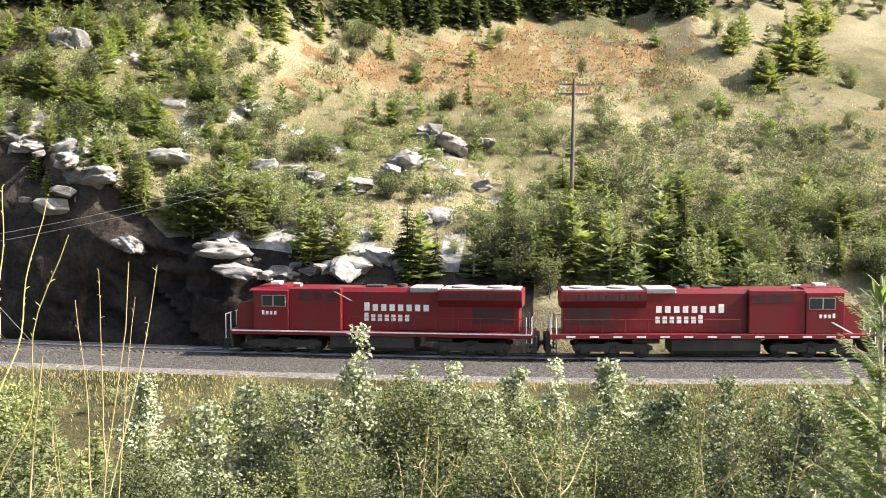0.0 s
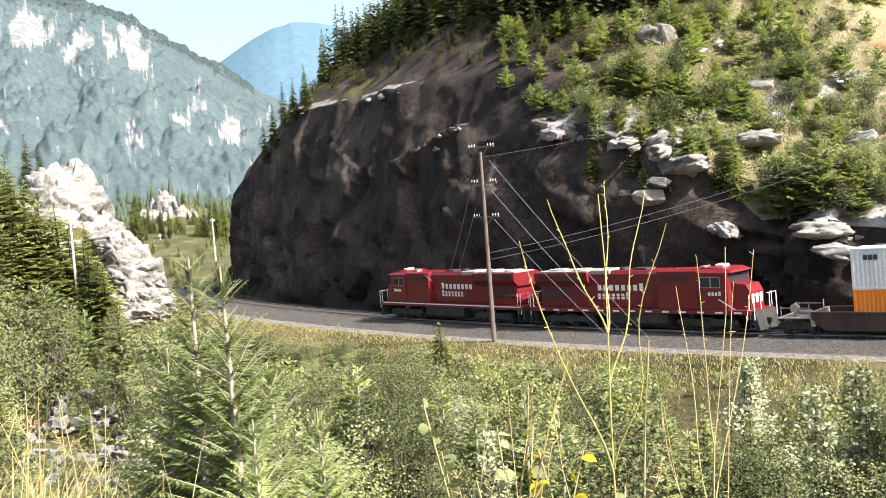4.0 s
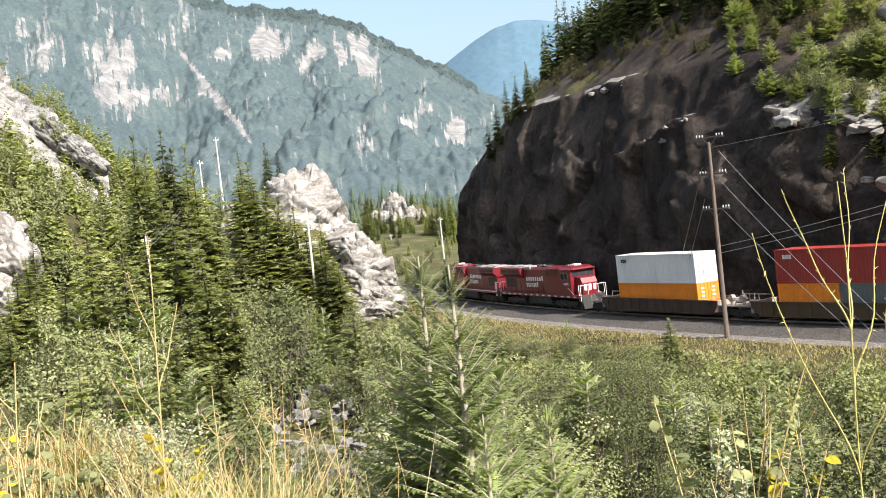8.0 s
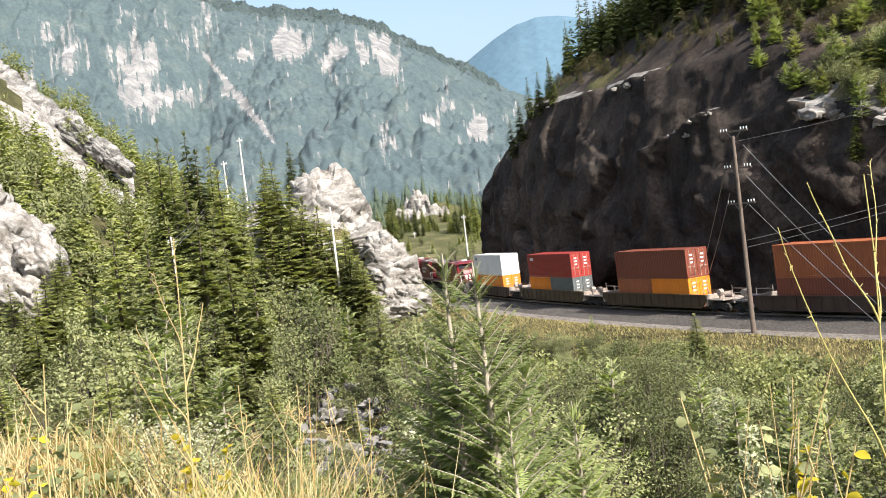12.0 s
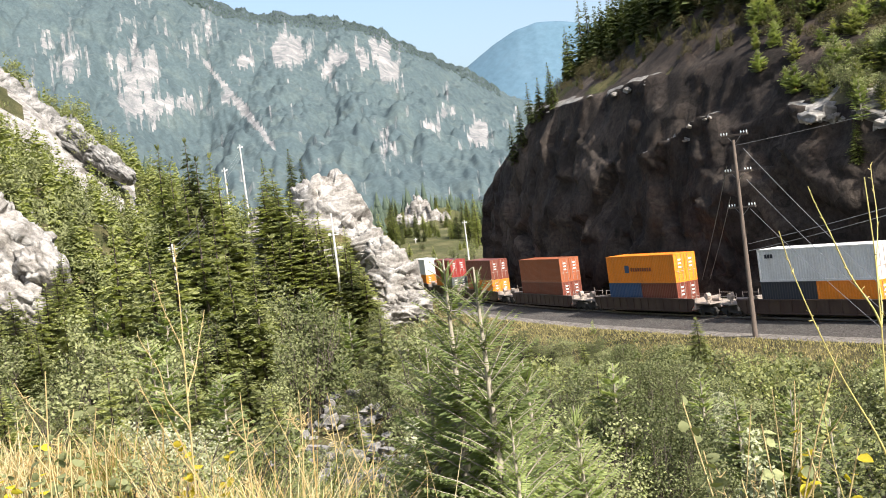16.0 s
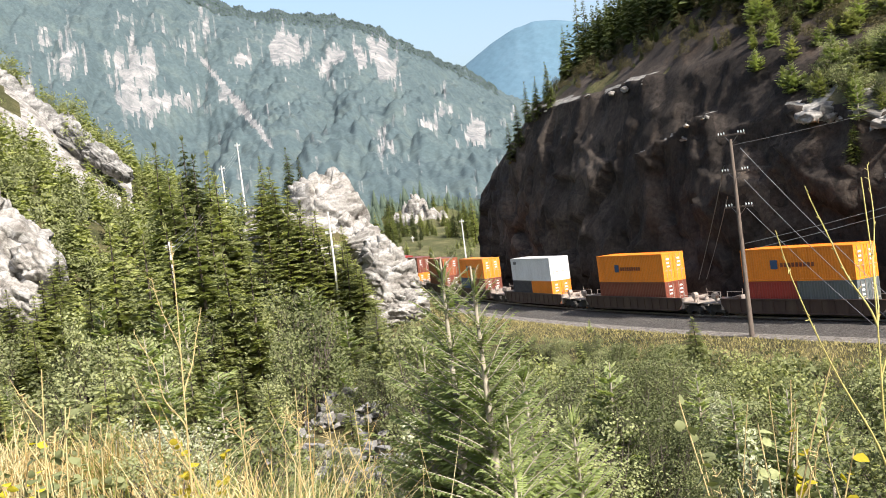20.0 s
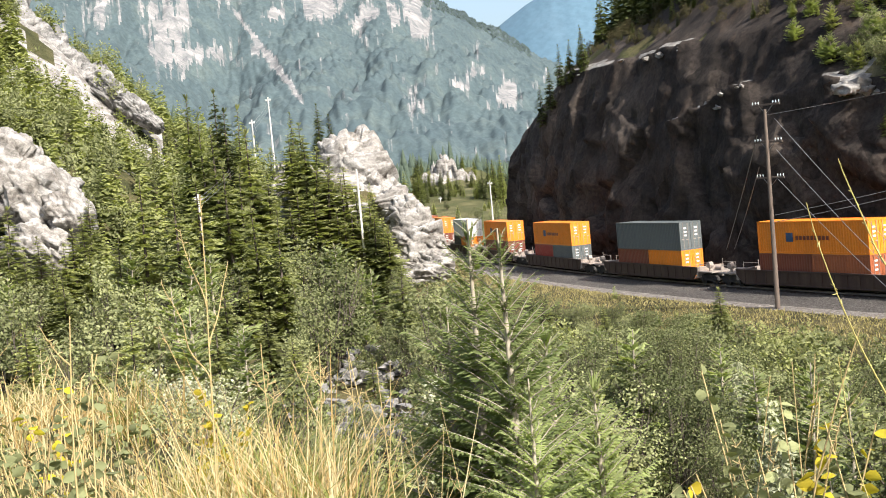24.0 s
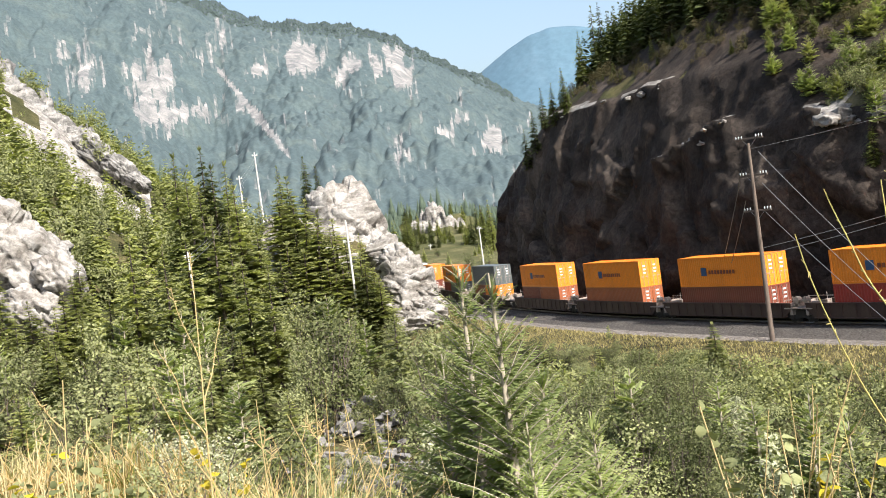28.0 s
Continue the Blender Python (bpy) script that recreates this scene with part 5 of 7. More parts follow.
for _k, (_a, _r, _s) in enumerate(((51.9, 80, 1.3), (51.2, 76, 1.6), (50.6, 72, 1.4), (50.0, 69, 1.5), (51.6, 68, 1.2), (49.5, 66, 1.3), (50.7, 65, 1.5), (49.2, 74, 1.2), (52.3, 72, 1.1), (49.0, 62, 1.1), (51.2, 88, 1.7), (50.4, 92, 1.9), (49.6, 96, 1.7), (50.9, 99, 1.8), (49.1, 88, 1.5), (51.8, 94, 1.4))):
    outcrop("broken_rock", "grey broken rock bank in the gully between shrubs", [Vector(from_camera(_a + d, _r + q)) + Vector((0, 0, 0.6)) for d, q in ((0, 0), (0.7, 2.0), (-0.7, -1.8))], _s * 0.55, 1.5, 7, 560 + _k, 0.9)


# ---- plants ----
class Soup:
    """Collects small faces for one mesh."""

    def __init__(self):
        self.v, self.f = [], []

    def quad(self, p, a, b):
        """A pointed leaf: from p along a, b wide."""
        n = len(self.v)
        self.v += [p, p + a * 0.45 + b, p + a, p + a * 0.45 - b]
        self.f.append((n, n + 1, n + 2, n + 3))

    def leaf(self, p, a, b, fold):
        """A broad rounded leaf: from p along a, b half wide, folded along its midrib."""
        n = len(self.v)
        self.v += [p, p + a * 0.22 + b * 0.72 + fold * 0.7, p + a * 0.55 + b + fold, p + a * 0.84 + b * 0.55 + fold * 0.6, p + a * 1.05, p + a * 0.84 - b * 0.55 + fold * 0.6, p + a * 0.55 - b + fold, p + a * 0.22 - b * 0.72 + fold * 0.7, p + a * 0.55]
        self.f += [(n, n + 1, n + 2, n + 8), (n + 8, n + 2, n + 3, n + 4), (n, n + 8, n + 6, n + 7), (n + 8, n + 4, n + 5, n + 6)]

    def mesh(self, name, mat):
        return mesh_of(name, self.v, self.f, mat)


def stick(name, pts, r0, r1, mat, sides=5):
    """A tapered limb through points."""
    V, F = [], []
    n = len(pts)
    for i, p in enumerate(pts):
        d = (pts[min(i + 1, n - 1)] - pts[max(i - 1, 0)])
        d = d / (np.linalg.norm(d) + 1e-9)
        a = np.cross(d, [0.3, 0.9, 0.2])
        a /= np.linalg.norm(a) + 1e-9
        b = np.cross(d, a)
        r = r0 + (r1 - r0) * i / max(n - 1, 1)
        for k in range(sides):
            t = 2 * math.pi * k / sides
            V.append(p + (a * math.cos(t) + b * math.sin(t)) * r)
    for i in range(n - 1):
        for k in range(sides):
            j = (k + 1) % sides
            F.append((i * sides + k, i * sides + j, (i + 1) * sides + j, (i + 1) * sides + k))
    return V, F


def join_sticks(name, many, mat):
    V, F = [], []
    for v, f in many:
        o = len(V)
        V += list(v)
        F += [tuple(i + o for i in q) for q in f]
    return mesh_of(name, V, F, mat, True)


def fir_meshes(h, rad, levels, per, nodes, seed, needles, bare=0.06, young=False, droop=0.25, fat=1.0, fan=0.0):
    r = np.random.default_rng(seed)
    up = np.array([0, 0, 1.0])
    soup, limbs = Soup(), []
    bendx, bendy = r.normal(size=2) * 0.012 * h
    axis = lambda t: np.array([bendx * math.sin(3 * t), bendy * math.sin(2.5 * t + 1), h * t])
    limbs.append(stick("trunk", [axis(t) for t in np.linspace(0, 1, 9)], 0.016 * h + 0.02, 0.012, M_BARK, 7))
    for i in range(levels):
        t = bare + (1 - bare) * (i + r.uniform(-0.3, 0.3)) / levels
        t = min(max(t, bare), 0.985)
        base = axis(t)
        reach = rad * (1 - t) ** (0.75 if young else 0.85) * r.uniform(0.75, 1.12) + 0.05 * rad
        if t < 0.2:
            reach *= 0.8
        off = r.uniform(0, 6.3)
        for b in range(per):
            if r.random() < 0.08:
                continue
            a = off + 2 * math.pi * b / per + r.normal() * 0.2
            d = np.array([math.cos(a), math.sin(a), 0])
            base = axis(min(max(t + r.uniform(-0.7, 0.7) / levels, bare), 0.985))
            L = reach * r.uniform(0.7, 1.15)
            rise = (0.75 if young else 0.25) * t + (0.25 if young else 0.0)
            tip = lambda q: base + d * L * q + up * (L * (rise * q - droop * q * q))
            if young:
                limbs.append(stick("limb", [tip(q) for q in (0, 0.5, 0.9)], 0.010 * h * (1 - t) * 0.4 + 0.006, 0.003, M_BARK, 3))
            side = np.cross(d, up)
            if fan:
                soup.quad(base + d * 0.04 * L, tip(1.0) - base, (side + up * r.normal() * 0.25) * L * fan * r.uniform(0.8, 1.2))
            for k in range(1, nodes + 1):
                q = (k - 0.3 * r.random()) / nodes
                p = tip(q * 0.96)
                w = L * (0.42 if nodes < 6 else 0.30 if nodes < 16 else 0.22) * (1.05 - 0.65 * q) * r.uniform(0.8, 1.2)
                for sgn in (-1, 1):
                    v = d * 0.62 + side * sgn * 0.8 + up * r.uniform(-0.35, 0.2)
                    soup.quad(p, v * w, (up * 0.3 + d * 0.5 - side * sgn * 0.5) * w * 0.22 * fat)
                if k % 2 == 0 or nodes < 6:
                    soup.quad(p, (d + up * r.uniform(-0.2, 0.35)) * w, (side + up * r.normal() * 0.4) * w * 0.20 * fat)
    p = axis(0.95)
    for _ in range(6):
        v = np.array([r.normal() * 0.3, r.normal() * 0.3, 1.0])
        soup.quad(p, v * h * 0.05, np.array([0.2, 0.1, 0]) * h * 0.03)
    return join_sticks("trunk", limbs, M_PALEBARK if young else M_BARK), soup.mesh("crown", needles)


def shrub_meshes(h, rad, stems, leaves, size, seed, foliage, spire=False):
    r = np.random.default_rng(seed)
    limbs, tips = [], []
    for s in range(stems):
        a, lean = r.uniform(0, 6.3), r.uniform(0.1, 1.0) * rad * (0.35 if spire else 1.0)
        hh = h * (r.uniform(0.45, 0.85) if spire and s else r.uniform(0.65, 1.0))
        curve = [np.array([math.cos(a) * lean * t ** 1.3 + r.normal() * 0.02 * h, math.sin(a) * lean * t ** 1.3 + r.normal() * 0.02 * h, hh * t]) for t in np.linspace(0, 1, 6)]
        limbs.append(stick("stem", curve, 0.008 * h + 0.008, 0.004, M_BARK, 4))
        for _ in range((34 if s == 0 else 13) if spire else 7):
            t = r.uniform(0.08 if spire else 0.25, 1.0)
            k = min(int(t * 5), 4)
            p = curve[k] + (curve[k + 1] - curve[k]) * (t * 5 - k)
            b = r.uniform(0, 6.3)
            ln = rad * (1.12 - t) * 0.85 if spire else 0.30 * rad * (1.3 - t) + 0.07 * h
            e = p + np.array([math.cos(b) * ln, math.sin(b) * ln, ln * r.uniform(0.1, 0.9)])
            limbs.append(stick("twig", [p, (p + e) / 2 + r.normal(size=3) * 0.03 * ln, e], 0.012, 0.004, M_BARK, 3))
            tips.append((p, e))
    keep = [tips[int(i)] for i in r.permutation(len(tips))[:max(9, int(len(tips) * (0.85 if spire else 0.62)))]]
    ball = 0.17 * rad if spire else 0.085 * h + 0.10 * rad
    which = np.arange(leaves) % len(keep)
    P, E = np.array([k[0] for k in keep])[which], np.array([k[1] for k in keep])[which]
    u = r.normal(size=(leaves, 3))
    u[:, 2] = u[:, 2] * 0.8 + 0.15
    u /= np.linalg.norm(u, axis=1)[:, None]
    c = P + (E - P) * r.uniform(0.25 if spire else 0.6, 1.05, (leaves, 1)) + u * ball * (0.35 + 0.65 * r.random((leaves, 1))) * np.array([1.1, 1.1, 0.95])
    nrm = u * 0.8 + r.normal(size=(leaves, 3)) * 0.62 + np.array([0, 0, 0.25])
    a = np.cross(nrm, r.normal(size=(leaves, 3)))
    a *= size * r.uniform(0.7, 1.4, (leaves, 1)) / (np.linalg.norm(a, axis=1)[:, None] + 1e-9)
    b = np.cross(a, nrm)
    b *= size * 0.33 / (np.linalg.norm(b, axis=1)[:, None] + 1e-9)
    crown = mesh_of("crown", np.stack([c, c + a * 0.45 + b, c + a, c + a * 0.45 - b], 1).reshape(-1, 3), np.arange(4 * leaves).reshape(-1, 4), foliage)
    return join_sticks("stems", limbs, M_BARK), crown


class Kind:
    """A plant in several builds; planted copies share their meshes."""

    def __init__(self, name, category, label, group, builds):
        self.name, self.category, self.label, self.group, self.builds = name, category, label, group, builds

    def plant(self, p, height, rnd, wide=1.0, label=None):
        a, b, h = self.builds[int(rnd.integers(len(self.builds)))]
        k = height / h
        root = tagged(empty(self.name, Matrix.Translation(p) @ Matrix.Rotation(rnd.uniform(0, 6.3), 4, "Z") @ Matrix.Diagonal((k * wide, k * wide, k, 1))), label or self.label, self.category, self.group)
        link("trunk" if self.category == "conifer" else "stem", a, root)
        link("crown", b, root)
        return root


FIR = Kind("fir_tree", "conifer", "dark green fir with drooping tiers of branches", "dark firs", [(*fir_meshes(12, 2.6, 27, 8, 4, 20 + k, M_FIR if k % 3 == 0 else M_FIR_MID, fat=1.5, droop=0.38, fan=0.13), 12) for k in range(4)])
# dark needles here carry the shade of the slope above the cut
FIR_SHADETONE = Kind("shade_toned_fir", "conifer", "dark fir above the rock cut, needles coloured for shade", "dark firs", [(*fir_meshes(11, 2.5, 24, 8, 3, 26 + k, M_FIR, fat=1.5, droop=0.4, fan=0.14), 11) for k in range(3)])
FIR_BRIGHT = Kind("young_fir", "conifer", "young bright green fir on the slope", "young firs", [(*fir_meshes(5, 1.6, 13, 8, 2, 40 + k, M_FIR_YOUNG, 0.04, True, 0.2, 1.7, 0.22), 5) for k in range(4)])
BUSHY = Kind("bushy_fir", "conifer", "low bushy yellow-green young conifer", "young firs", [(*fir_meshes(3.2, 1.45, 13, 9, 4, 50 + k, M_FIR_YOUNG if k % 2 else M_SLOPEFIR, 0.02, True, 0.12, 1.7, 0.12), 3.2) for k in range(4)])
FIR_NEAR = Kind("young_fir", "conifer", "young open fir with upswept light green shoots", "young firs", [(*fir_meshes(7.5, 2.2, 26, 8, 19, 60 + k, M_NEARFIR, 0.03, True, 0.15, 0.95), 7.5) for k in range(3)])
FIR_DENSE = Kind("spruce_tree", "conifer", "full olive green fir, needles lightened for sunlight", "sunlit firs", [(*fir_meshes(9, 2.4, 24, 8, 5, 70 + k, M_SLOPEFIR, 0.03, False, 0.22, 1.7, 0.11), 9) for k in range(4)])
TREE = Kind("broadleaf_tree", "tree", "small olive green broadleaf tree in the woods", "broadleaf trees", [(*shrub_meshes(8, 2.0, 9, 1200, 0.26, 75 + k, M_LEAF_DARK if k == 1 else M_LEAF), 8) for k in range(3)])
SHRUB = Kind("shrub", "shrub", "dense olive green leafy shrub", "shrubs", [(*shrub_meshes(3, 1.4, 12, 1900, 0.12, 80 + k, M_LEAF if k % 2 else M_LEAF_DARK), 3) for k in range(4)])
POPLAR = Kind("poplar_shrub", "shrub", "young poplar with pale grey-green fluttering leaves", "poplars", [(*shrub_meshes(5, 1.15, 7, 3400, 0.11, 90 + k, M_LEAF_GREY, True), 5) for k in range(4)])
SHRUB_BIG = Kind("tall_shrub", "shrub", "tall olive green leafy thicket shrub", "shrubs", [(*shrub_meshes(6.5, 2.0, 16, 5200, 0.115, 84 + k, M_LEAF_DARK if k < 2 else M_LEAF), 6.5) for k in range(3)])
SHRUB_FINE = Kind("small_shrub", "shrub", "fine-leaved green shrub on the near flank", "shrubs", [(*shrub_meshes(3, 1.3, 10, 2200, 0.09, 87 + k, M_LEAF_DARK if k < 2 else M_LEAF), 3) for k in range(3)])
WILLOW = Kind("willow_shrub", "shrub", "open silvery willow shrub with thin stems", "shrubs", [(*shrub_meshes(3.5, 1.3, 12, 1800, 0.085, 95 + k, M_LEAF_GREY), 3.5) for k in range(3)])
YELLOW = Kind("autumn_shrub", "shrub", "small shrub turned yellow", "shrubs", [(*shrub_meshes(2, 1.0, 6, 700, 0.16, 99, M_LEAF_YELLOW), 2)])

R5 = np.random.default_rng(55)
# row of poplars before the track
for _a, _e in ((15.9, -8.1), (9.8, -8.5), (8.3, -9.2), (6.8, -8.9), (4.4, -7.3), (0.5, -8.5), (-1.0, -8.1), (-3.8, -8.2), (-8.7, -6.8), (-11.8, -8.1), (-14.9, -8.0), (-19.1, -7.7), (-21.5, -8.7), (-24.0, -8.0), (2.3, -9.4), (-6.3, -9.0), (-17.0, -9.2), (12.0, -9.6), (-10.2, -9.0), (-2.3, -9.2)):
    _r = R5.uniform(44, 52)
    _p = from_camera(_a, _r)
    POPLAR.plant((_p[0], _p[1], _p[2] - 0.2), max(3.0, EYE + _r * math.tan(radians(_e)) - _p[2]), R5, 1.15)


def cover(az0, az1, r0, r1, count, kinds, low, high, ceiling):
    """Shrubs strewn over a sector, kept under a line of sight."""
    for _ in range(count):
        a, rr = R5.uniform(az0, az1), math.sqrt(R5.uniform(r0 ** 2, r1 ** 2))
        x, y, z = from_camera(a, rr)
        room = EYE + rr * math.tan(radians(float(np.interp(a, ceiling[0], ceiling[1])) + R5.uniform(-1.0, 0.2))) - z
        h = min(R5.uniform(low, high), room)
        if h < 0.7 or (48.9 < a < 52.4 and rr < 100 and z + h > EYE - rr * R5.uniform(0.13, 0.26) and R5.random() < 0.72):
            continue
        kinds[int(R5.integers(len(kinds)))].plant((x, y, z - 0.15), h, R5, R5.uniform(0.95, 1.35))


LINE = ([-30, -24, 12, 18, 24, 30, 34, 40, 46, 52, 60, 70], [-10.0, -10.0, -10.4, -11.4, -11.4, -10.4, -9.0, -8.0, -6.6, -5.5, -4.5, -3.0])
cover(-27, 20, 34, 50, 72, [SHRUB_BIG, SHRUB_BIG, FIR_DENSE, SHRUB_BIG, POPLAR], 4.0, 7.5, ([-30, 20], [-9.6, -10.2]))
cover(-27, 30, 14, 34, 48, [SHRUB_FINE, WILLOW, FIR_DENSE, SHRUB_FINE], 1.2, 3.6, ([-30, 14, 20, 30], [-12.6, -12.8, -12.4, -12.2]))
cover(20, 48, 34, 64, 66, [SHRUB_BIG, FIR_BRIGHT, SHRUB_BIG, POPLAR, FIR_DENSE], 3.0, 8.5, LINE)
cover(24, 44, 14, 32, 26, [WILLOW, SHRUB_FINE, WILLOW], 1.5, 4.5, ([20, 30, 44], [-13.5, -13.0, -12.0]))
cover(29, 48, 58, 106, 110, [SHRUB, FIR_DENSE, SHRUB, SHRUB_BIG], 1.2, 3.8, ([29, 33, 36, 40, 48], [-10.2, -9.0, -8.0, -7.3, -6.0]))
cover(44, 70, 24, 70, 84, [SHRUB_BIG, FIR_DENSE, TREE, FIR_BRIGHT, SHRUB_BIG, TREE], 2.5, 7.5, ([44, 50, 56, 62, 70], [-6.5, -5.6, -4.4, -3.4, -2.4]))
cover(44, 72, 70, 140, 110, [FIR_DENSE, TREE, FIR_BRIGHT, TREE, FIR_DENSE], 5, 12, ([44, 46, 49, 52, 56, 60, 70], [-5.6, -5.4, -4.8, -2.6, -0.4, 0.6, -0.4]))
cover(49, 64, 9, 26, 46, [SHRUB_FINE, WILLOW, SHRUB_FINE], 1.0, 2.8, ([44, 50, 56, 62, 70], [-10.0, -9.5, -8.5, -8.0, -7.0]))
# brush on the bank below the gravel
for _ in range(260):
    _s, _d = R5.uniform(-62, 108), R5.uniform(9.0, 15) if R5.random() < 0.4 else R5.uniform(12, 34)
    _x, _y, _ = [float(v) for v in on_line(_s, _d)]
    _gx, _gy, _gz = [float(v) for v in on_line(_s, 7.4, -0.9)]
    _z, _rr = float(ground_z(np.array([_x]), np.array([_y]))[0]), math.hypot(_x, _y)
    _az = math.degrees(math.atan2(-_x, _y))
    _room = EYE + _rr * ((_gz - EYE) / math.hypot(_gx, _gy)) - _z - 0.1
    if _room < 0.4 or (12 < _az < 22 and R5.random() < 0.5):
        continue
    [SHRUB_BIG, SHRUB, FIR_DENSE, SHRUB, BUSHY][int(R5.integers(5))].plant((_x, _y, _z - 0.15), min(R5.uniform(1.2, 4.5), _room * R5.uniform(0.7, 1.0)), R5, R5.uniform(1.0, 1.5), "bushy brush on the railway bank")
# named firs
for _a, _e, _r, _kd in ((44.7, -2.4, 13.5, FIR_NEAR), (43.1, -3.0, 12.5, FIR_NEAR), (40.9, -8.3, 15, FIR_NEAR), (38.7, -10.9, 13, FIR_NEAR), (46.2, -7.0, 14.5, FIR_NEAR), (31.8, -7.3, 80, FIR), (35.9, -8.1, 84, SHRUB),
                        (37.1, -6.9, 104, FIR_BRIGHT), (-22.3, -4.0, 13.5, FIR_NEAR), (-24.2, -6.5, 12.5, FIR_NEAR), (42.0, -11.0, 10.5, FIR_NEAR)):
    _p = from_camera(_a, _r)
    _kd.plant((_p[0], _p[1], _p[2] - 0.1), EYE + _r * math.tan(radians(_e)) - _p[2], R5, 1.9 if _kd is FIR else 0.95)
for _a, _e, _r in ((51.6, 1.3, 154), (50.9, 0.7, 152), (52.2, 1.9, 156), (52.9, 2.4, 158), (53.6, 2.6, 160), (48.9, -2.6, 143), (49.5, -1.7, 144), (52.3, 0.9, 150), (51.7, 0.7, 149), (51.1, 0.1, 148), (50.4, -0.6, 148), (49.7, -1.2, 147), (50.7, -1.5, 146), (49.1, -2.2, 147), (51.5, -1.4, 146), (52.6, -0.7, 147), (49.9, -2.4, 145), (51.1, -2.3, 145), (52.9, 0.4, 152), (53.4, -0.2, 150), (49.2, -3.4, 145), (53.9, -1.2, 146)):
    _p = from_camera(_a, _r)
    (FIR if R5.random() < 0.25 else FIR_DENSE).plant((_p[0], _p[1], _p[2] - 0.3), EYE + _r * math.tan(radians(_e)) - _p[2], R5, R5.uniform(1.3, 1.75), "green fir clinging to the rock knoll")
# conifers round the knoll and across the valley floor
for _a, _e, _r in ((58.6, 5.0, 150), (58.1, 4.1, 148), (57.2, 5.2, 152), (56.8, 4.2, 150), (56.1, 4.3, 155), (55.8, 3.0, 148), (53.4, 3.8, 178), (52.0, 4.1, 172), (51.4, 3.5, 172), (53.0, 3.2, 180), (57.6, 3.2, 145), (52.8, 1.5, 165),
                   (52.4, 0.9, 160), (51.7, 0.4, 156), (51.0, -0.6, 154), (51.9, -0.9, 150), (52.4, -1.6, 150), (51.3, -1.8, 151), (49.6, -0.3, 156), (53.2, -0.8, 155), (57.1, 1.6, 135), (55.9, -0.6, 120), (54.6, -1.3, 118), (58.6, 0.9, 125),
                   (59.8, 0.5, 120), (61.4, 1.2, 125), (54.9, 0.8, 150), (56.3, 1.2, 140), (53.6, 1.9, 172), (54.6, 2.0, 178), (46.9, -0.9, 260), (47.6, -0.6, 280), (43.6, -0.2, 330), (43.0, 0.3, 330), (44.0, -0.4, 330), (42.6, 0.5, 320)):
    _p = from_camera(_a, _r)
    _h = EYE + _r * math.tan(radians(_e)) - _p[2]
    _q = _p[2] - 0.3
    if _h > 22:
        _q, _h = _p[2] + _h - 20, 20
    (FIR if _e > 3.4 or _r > 200 else FIR_DENSE).plant((_p[0], _p[1], _q), max(_h, 5), R5, R5.uniform(0.8, 1.1))

# trees before the sloping slab
for _a, _e, _r in ((68.0, -1.6, 136), (67.3, -2.2, 134), (66.6, -1.4, 138), (66.0, -2.4, 134), (65.4, -1.9, 137), (64.9, -1.2, 140), (64.4, -0.4, 142), (65.9, -3.4, 130), (67.0, -3.6, 130), (64.2, -2.2, 136), (67.8, 0.4, 142), (64.0, 0.8, 146)):
    _p = from_camera(_a, _r)
    (FIR_DENSE if R5.random() < 0.6 else TREE).plant((_p[0], _p[1], _p[2] - 0.3), max(3.0, min(13.0, EYE + _r * math.tan(radians(_e)) - _p[2])), R5, R5.uniform(1.0, 1.3))
for _ in range(26):
    _a, _r = R5.uniform(48.6, 53.0), R5.uniform(58, 104)
    _p = from_camera(_a, _r)
    (SHRUB if R5.random() < 0.6 else FIR_DENSE).plant((_p[0], _p[1], _p[2] - 0.2), R5.uniform(1.0, 2.6), R5, R5.uniform(1.0, 1.4), "small brush between broken rocks in the gully")
# trees about the far hump and brush on the meadow
for _ in range(64):
    _a, _r = R5.uniform(41.8, 48.2), R5.uniform(330, 425)
    _p = from_camera(_a, _r)
    FIR.plant((_p[0], _p[1], _p[2] - 0.3), R5.uniform(4, 8) if abs(_a - 45.2) < 1.6 else R5.uniform(6, 12), R5, R5.uniform(0.9, 1.2))
for _ in range(46):
    _a, _r = R5.uniform(41.8, 48.0), R5.uniform(175, 320)
    _p = from_camera(_a, _r)
    (TREE if R5.random() < 0.5 else FIR_DENSE).plant((_p[0], _p[1], _p[2] - 0.3), R5.uniform(2, 5.5), R5, R5.uniform(1.0, 1.5))
# hillside scrub
_n_done = 0
for _ in range(2600):
    if _n_done >= 185:
        break
    _a, _e = R5.uniform(-24, 27), R5.uniform(-4.5, 9.5)
    _dens = 0.75
    if -20 < _a < 9 and 4.6 - 0.04 * (_a + 5) < _e < 8.2:
        _dens = 0.10
    if _a < -8 and _e < 5:
        _dens = 0.6
    if _a > 9:
        _dens = 0.95
    if R5.random() > _dens:
        continue
    _p, _s, _row = on_hill(_a, _e)
    if _row < 1.9 or _s > 34:
        continue
    _h = R5.uniform(1.1, 2.9) * (1.25 if _a > 9 else 1.0)
    _c = R5.random()
    if _c < 0.38:
        FIR_BRIGHT.plant((_p.x, _p.y, _p.z - 0.15), _h * 1.25, R5, R5.uniform(1.0, 1.4))
    elif _c < 0.97:
        SHRUB.plant((_p.x, _p.y, _p.z - 0.15), _h, R5, R5.uniform(1.0, 1.6))
    else:
        YELLOW.plant((_p.x, _p.y, _p.z - 0.1), _h * 0.7, R5)
    _n_done += 1
